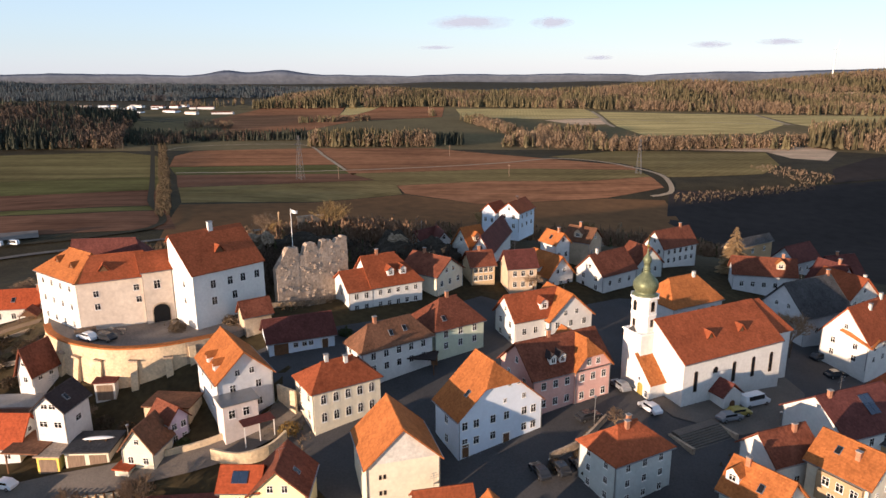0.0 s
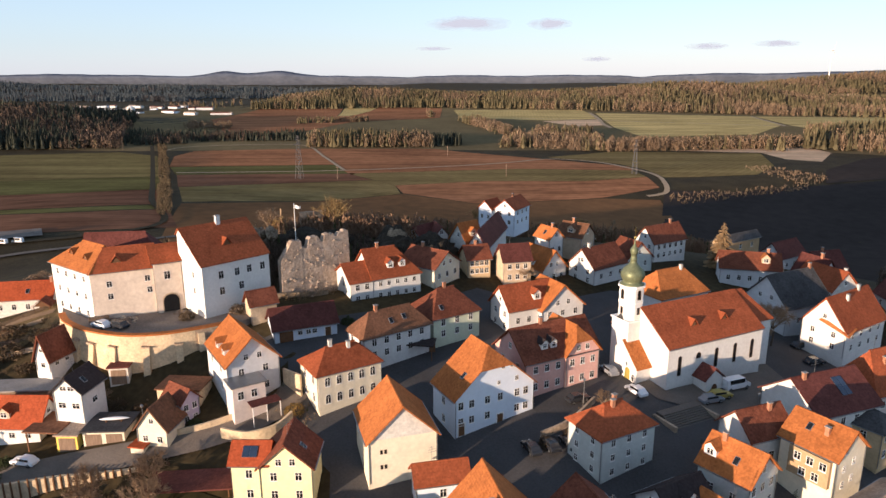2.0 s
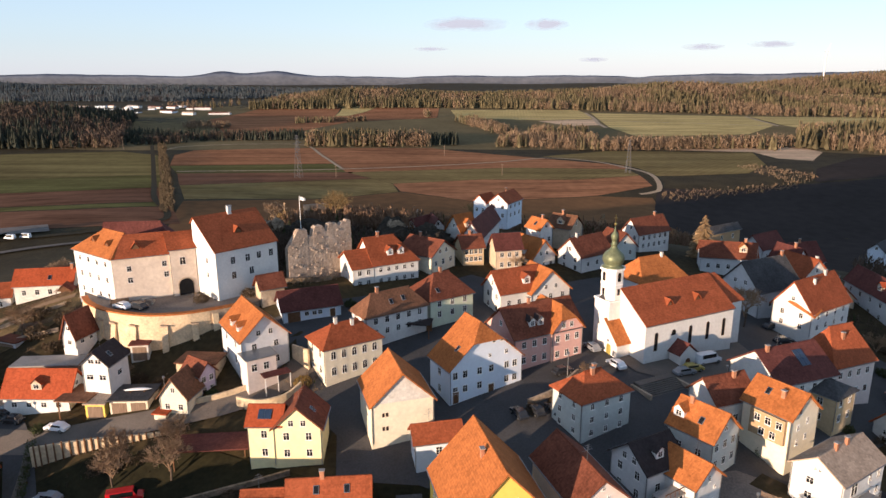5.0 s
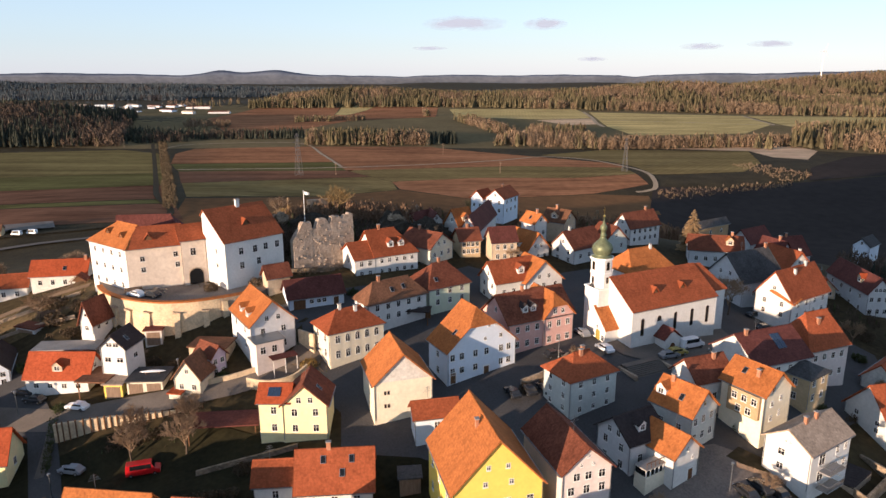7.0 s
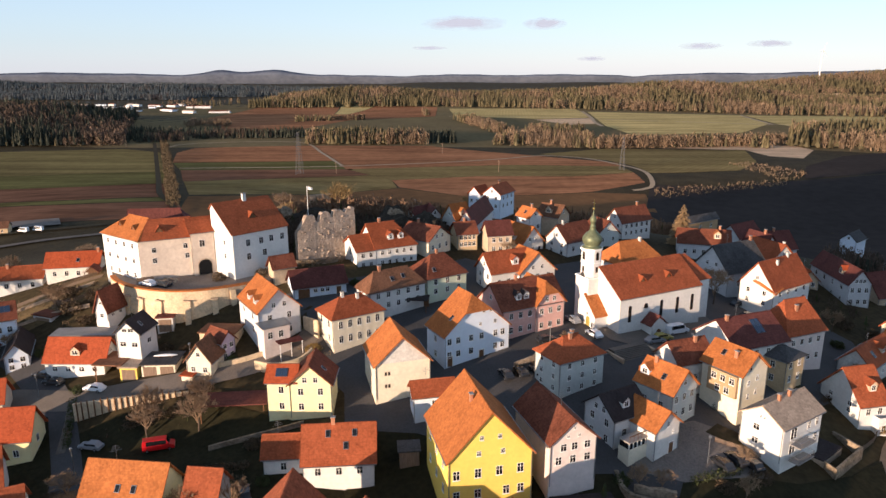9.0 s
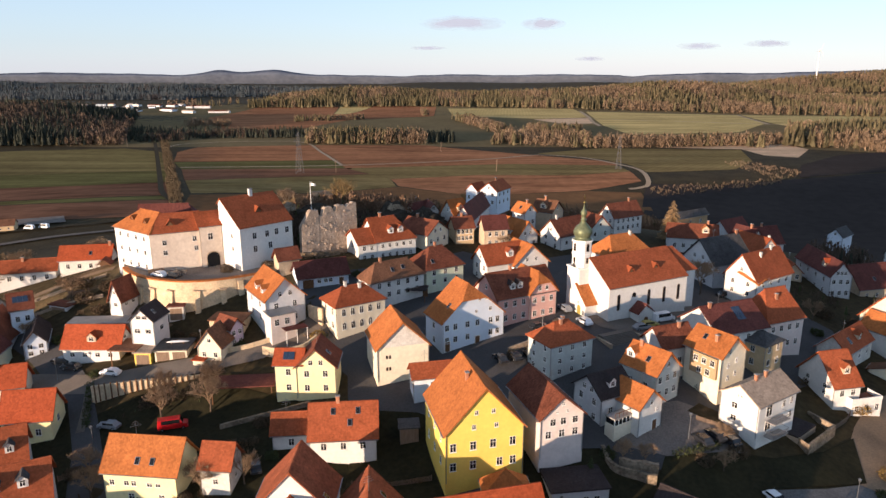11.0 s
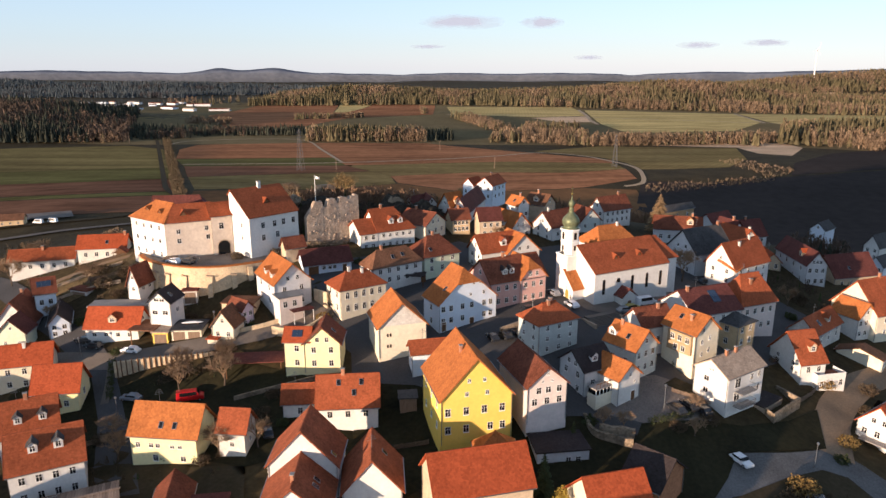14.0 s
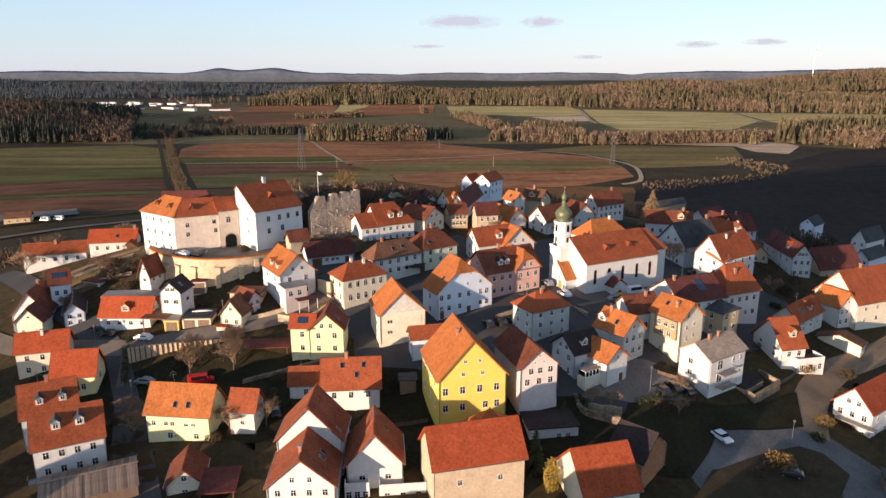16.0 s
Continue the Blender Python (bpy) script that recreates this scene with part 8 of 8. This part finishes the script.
def church_stairs():
    """Broad stone steps that lead up to the church square."""
    ob = thing("stairs", "broad weathered stone steps below the church square", "stairs", pose(40.3, 95.0, 4.4, 0, 0, 27))
    for k in range(9):
        part("step", box(-4.2, 4.2, -2.0 + 0.38 * k, 2.6, -1.0, 0.17 * (k + 1) - 0.4), PAVING, ob)
    for sx in (-4.5, 4.5):
        part("side_wall", prism([(sx - 0.25, -1.5), (sx + 0.25, -1.5), (sx + 0.25, 0.7), (sx - 0.25, 0.7)], -2.2, 2.8), RUBBLE, ob)


church_stairs()

# unseen houses, added beside and below the camera's way to cast long shadows
for x_, y_, yaw_, w_, l_, e_, r_, wall_, roof_ in ((-92, 36, -60, 10, 12, -5.0, -0.4, "white", "red"), (-84, 22, -64, 10, 12, -5.6, -0.8, "cream", "old"), (-104, 48, -66, 9, 12, -4.6, 0.0, "offwhite", "orange"),
                                                   (-72, 10, -70, 10, 13, -6.0, -1.2, "white", "red"), (-52, 8, -80, 10, 13, -6.4, -1.6, "rose", "old"), (-32, 8, -86, 9, 12, -7.0, -2.4, "cream", "red"),
                                                   (-5, 6, -80, 10, 13, -1.6, 3.4, "white", "orange"), (14, 4, -78, 10, 13, -6.4, -1.8, "offwhite", "red"), (32, 8, -76, 9, 12, -7.4, -2.8, "white", "old"), (-112, 66, -70, 9, 13, -5.5, -1.5, "white", "red")):
    house("unseen plain two-storey house added to cast shadow", x_, y_, yaw_, w_, l_, e_, r_, height(x_, y_), wall=wall_, roof=roof_, win={"r": (3, 2), "f": (2, 2, 1)})
house("small pale green gabled cottage with a dark tile roof", -94.6, 94.0, 8, 7.0, 5.6, 1.5, 5.1, -3.4, wall="lightgreen", roof="darkred", win={"f": (2, 1, 1)}, size=(0.6, 0.7))


def loggia(x, y, z, yaw):
    """A glazed loggia with a terrace on top, set before the house's corner."""
    ob = thing("loggia", "cream glazed loggia with a roof terrace on a white house", "loggia", pose(x, y, z, 0, 0, yaw))
    part("parapet", box(-2.4, 2.4, -1.4, 0.8, -3.5, 0.9, 0.02), WALL["cream"], ob)
    part("glazing", box(-2.25, 2.25, -1.3, 0.7, 0.9, 2.0), PANE, ob)
    part("terrace", box(-2.5, 2.5, -1.5, 0.8, 2.0, 2.25, 0.03), CONCRETE, ob)
    for k in range(6):
        px = -2.3 + 0.92 * k
        part("post", box(px - 0.07, px + 0.07, -1.38, -1.24, 0.9, 2.0), TRIM, ob)
        part("rail_post", box(px - 0.03, px + 0.03, -1.42, -1.36, 2.25, 3.2), WOOD, ob)
    part("rail", box(-2.4, 2.4, -1.44, -1.34, 3.15, 3.25), WOOD, ob)


loggia(32.9, 66.6, 0.6, 33)


# ---- small things of the castle yard and the gardens ----
def stone_heap(label, x, y, z, spread, count, size, seed):
    """A loose heap of rough stones."""
    rng = random.Random(seed)
    ob = thing("stone_heap", label, "stones", pose(x, y, z), "stone heaps")
    sb = bmesh.new()
    bmesh.ops.create_icosphere(sb, subdivisions=1, radius=0.5)
    for v in sb.verts:
        v.co = Vector((v.co.x * rng.uniform(0.8, 1.3), v.co.y * rng.uniform(0.7, 1.1), v.co.z * rng.uniform(0.5, 0.9)))
    first = part("stone", sb, LIMESTONE, ob)
    for k in range(count):
        r = spread * math.sqrt(rng.random())
        a = rng.uniform(0, 6.283)
        m = Matrix.Translation((r * math.cos(a), r * math.sin(a) * 0.6, 0.1 + (1 - r / spread) * size * 1.1)) @ Matrix.Rotation(rng.uniform(0, 3), 4, "Z") @ Matrix.Scale(size * rng.uniform(0.5, 1.2), 4)
        if k == 0:
            first.matrix_basis = m
        else:
            share("stone", first.data, ob, m)


stone_heap("heap of pale rubble beside the castle gate", -62.0, 119.6, 11.9, 2.6, 26, 0.8, 51)
stone_heap("pale boulders at the foot of the castle building", -41.0, 125.6, 11.6, 2.4, 22, 1.2, 52)
stone_heap("pale boulders on the castle hill", -44.5, 141.5, 18.2, 2.6, 18, 1.5, 53)
stone_heap("rubble below the ruined wall", -29.0, 134.0, 11.0, 3.2, 24, 1.0, 54)
brush("pale dry scrub along the castle walls", [[(-46, 117.5), (-35.5, 128.5), (-34.5, 127), (-45, 116)], [(-34, 131.5), (-24, 139.5), (-22.5, 137.5), (-32, 129.5)], [(-55, 122.5), (-49, 119.5), (-48, 121.5), (-53, 124.5)]], 44, (0.8, 2.0), 61, PALETWIG, SHRUB, 0.08)
brush("dry tufts and small shrubs in the sunlit gardens", [[(-112, 112), (-84, 112), (-78, 128), (-106, 130)], [(-84, 128), (-76, 124), (-80, 140), (-88, 142)], [(-66, 100), (-48, 98), (-48, 104), (-64, 106)], [(-28, 95), (-21, 93), (-20, 97), (-27, 99)]], 60, (0.4, 1.5), 62, PALETWIG, SHRUB, 0.15)
brush("golden bare trees on the slope behind the town", [[(-95, 208), (-20, 212), (-20, 226), (-100, 230)], [(-8, 226), (70, 236), (72, 252), (-8, 244)]], 22, (5, 9), 63, PALETWIG)


def terrace(x, y, z, yaw, w, d, h, label):
    """A walled roof terrace before a house, open to the sky."""
    ob = thing("roof_terrace", label, "terrace", pose(x, y, z, 0, 0, yaw))
    part("wall", box(-w / 2, w / 2, -d, 0, -5.0, h, 0.03), WALL["white"], ob)
    part("floor", box(-w / 2 + 0.2, w / 2 - 0.2, -d + 0.2, -0.1, h, h + 0.04), ROOF["old"], ob)
    for x0, x1, y0, y1 in ((-w / 2, w / 2, -d, -d + 0.18), (-w / 2, -w / 2 + 0.18, -d + 0.18, 0), (w / 2 - 0.18, w / 2, -d + 0.18, 0)):
        part("parapet", box(x0, x1, y0, y1, h + 0.003, h + 0.9, 0.02), WALL["white"], ob)
    for k in range(3):
        add_window(ob, Matrix.Translation((-w / 2 + (k + 0.5) * w / 3, -d, h - 1.3)), 0.8, 1.3)


terrace(84.6, 85.6, -3.4, 13, 7.0, 3.6, 0.2, "white walled roof terrace before a white house")
terrace(-9.9, 39.35, -5.3, 5.6, 4.0, 1.5, 0.1, "white walled balcony on a white gabled house")
terrace(-2.6, 40.05, -5.8, 5.6, 7.6, 1.6, 0.1, "low white terrace wall at the foot of a gabled house")


def canoe(x, y, z, yaw):
    """A slender boat laid keel up on two trestles."""
    ob = thing("canoe", "white canoe laid upside down on a garage roof", "boat", pose(x, y, z, 0, 0, yaw))
    bm = bmesh.new()
    rings = []
    n = 14
    for i in range(n + 1):
        u = 2 * i / n - 1
        w, h = 0.42 * (1 - u * u) ** 0.6 + 0.01, 0.34 * (1 - 0.35 * u * u)
        rings.append([bm.verts.new((2.4 * u, w * math.cos(math.pi * k / 6), 0.35 + h * math.sin(math.pi * k / 6) * (0.3 + 0.7 * (1 - abs(u) ** 3)))) for k in range(7)])
    for a, b in zip(rings, rings[1:]):
        for k in range(6):
            bm.faces.new((a[k], a[k + 1], b[k + 1], b[k]))
        bm.faces.new((a[0], b[0], b[6], a[6]))
    hull = part("hull", bm, PAINT_WHITE, ob)
    for p in hull.data.polygons:
        p.use_smooth = True
    for sx in (-1.2, 1.2):
        t = part("trestle", box(sx - 0.06, sx + 0.06, -0.5, 0.5, 0, 0.36, 0.01), WOOD, ob)


canoe(-53.6, 95.6, 3.47, 8)


def gabled_porch(x, y, z, yaw, w, d, h):
    """A small timber porch with a tiled gable roof on posts."""
    ob = thing("porch", "brown timber porch with a tiled gable roof", "porch", pose(x, y, z, 0, 0, yaw))
    part("roof", solid_roof(roof_faces(w + 0.6, d, h, h + w * 0.45, 0, 0, 0, 0, 0.2), 0.12), ROOF["old"], ob)
    part("gable", prism([(-w / 2, h - 0.1), (w / 2, h - 0.1), (0, h + w * 0.4)], 0.15, 0.22), WOOD, ob)
    for sx in (-w / 2 + 0.1, w / 2 - 0.1):
        part("post", box(sx - 0.08, sx + 0.08, 0.1, 0.26, -1.5, h), WOOD, ob)
    part("back_panel", box(-w / 2, w / 2, d - 0.12, d, -1.5, h), WOOD, ob)


gabled_porch(-87.6, 134.4, 7.2, 10, 3.4, 3.2, 2.5)


def woodpile(x, y, z, yaw, length, label):
    """Split logs stacked in rows, ends outwards."""
    rng = random.Random(int(x * 7))
    ob = thing("woodpile", label, "firewood", pose(x, y, z, 0, 0, yaw), "firewood stacks")
    lg = lathe([(0.11, -0.5), (0.12, 0.5)], 7)
    me = None
    for r in range(5):
        for k in range(int(length / 0.24)):
            m = Matrix.Translation((-length / 2 + (k + 0.5 * (r % 2)) * 0.24, 0, 0.12 + r * 0.21)) @ Matrix.Rotation(math.pi / 2 + rng.uniform(-0.05, 0.05), 4, "X") @ Matrix.Scale(rng.uniform(0.85, 1.1), 4)
            if me is None:
                me = part("log", lg, OLDWOOD, ob, "", m).data
            else:
                share("log", me, ob, m)


woodpile(-66.8, 119.2, 11.9, 24, 3.6, "stack of split firewood beside the castle wall")
woodpile(-88.0, 121.5, height(-88.0, 121.5), 20, 4.0, "stack of split firewood in a sloping garden")
woodpile(-44.6, 62.8, height(-44.6, 62.8), 16, 4.0, "stack of split firewood behind a yellow house")
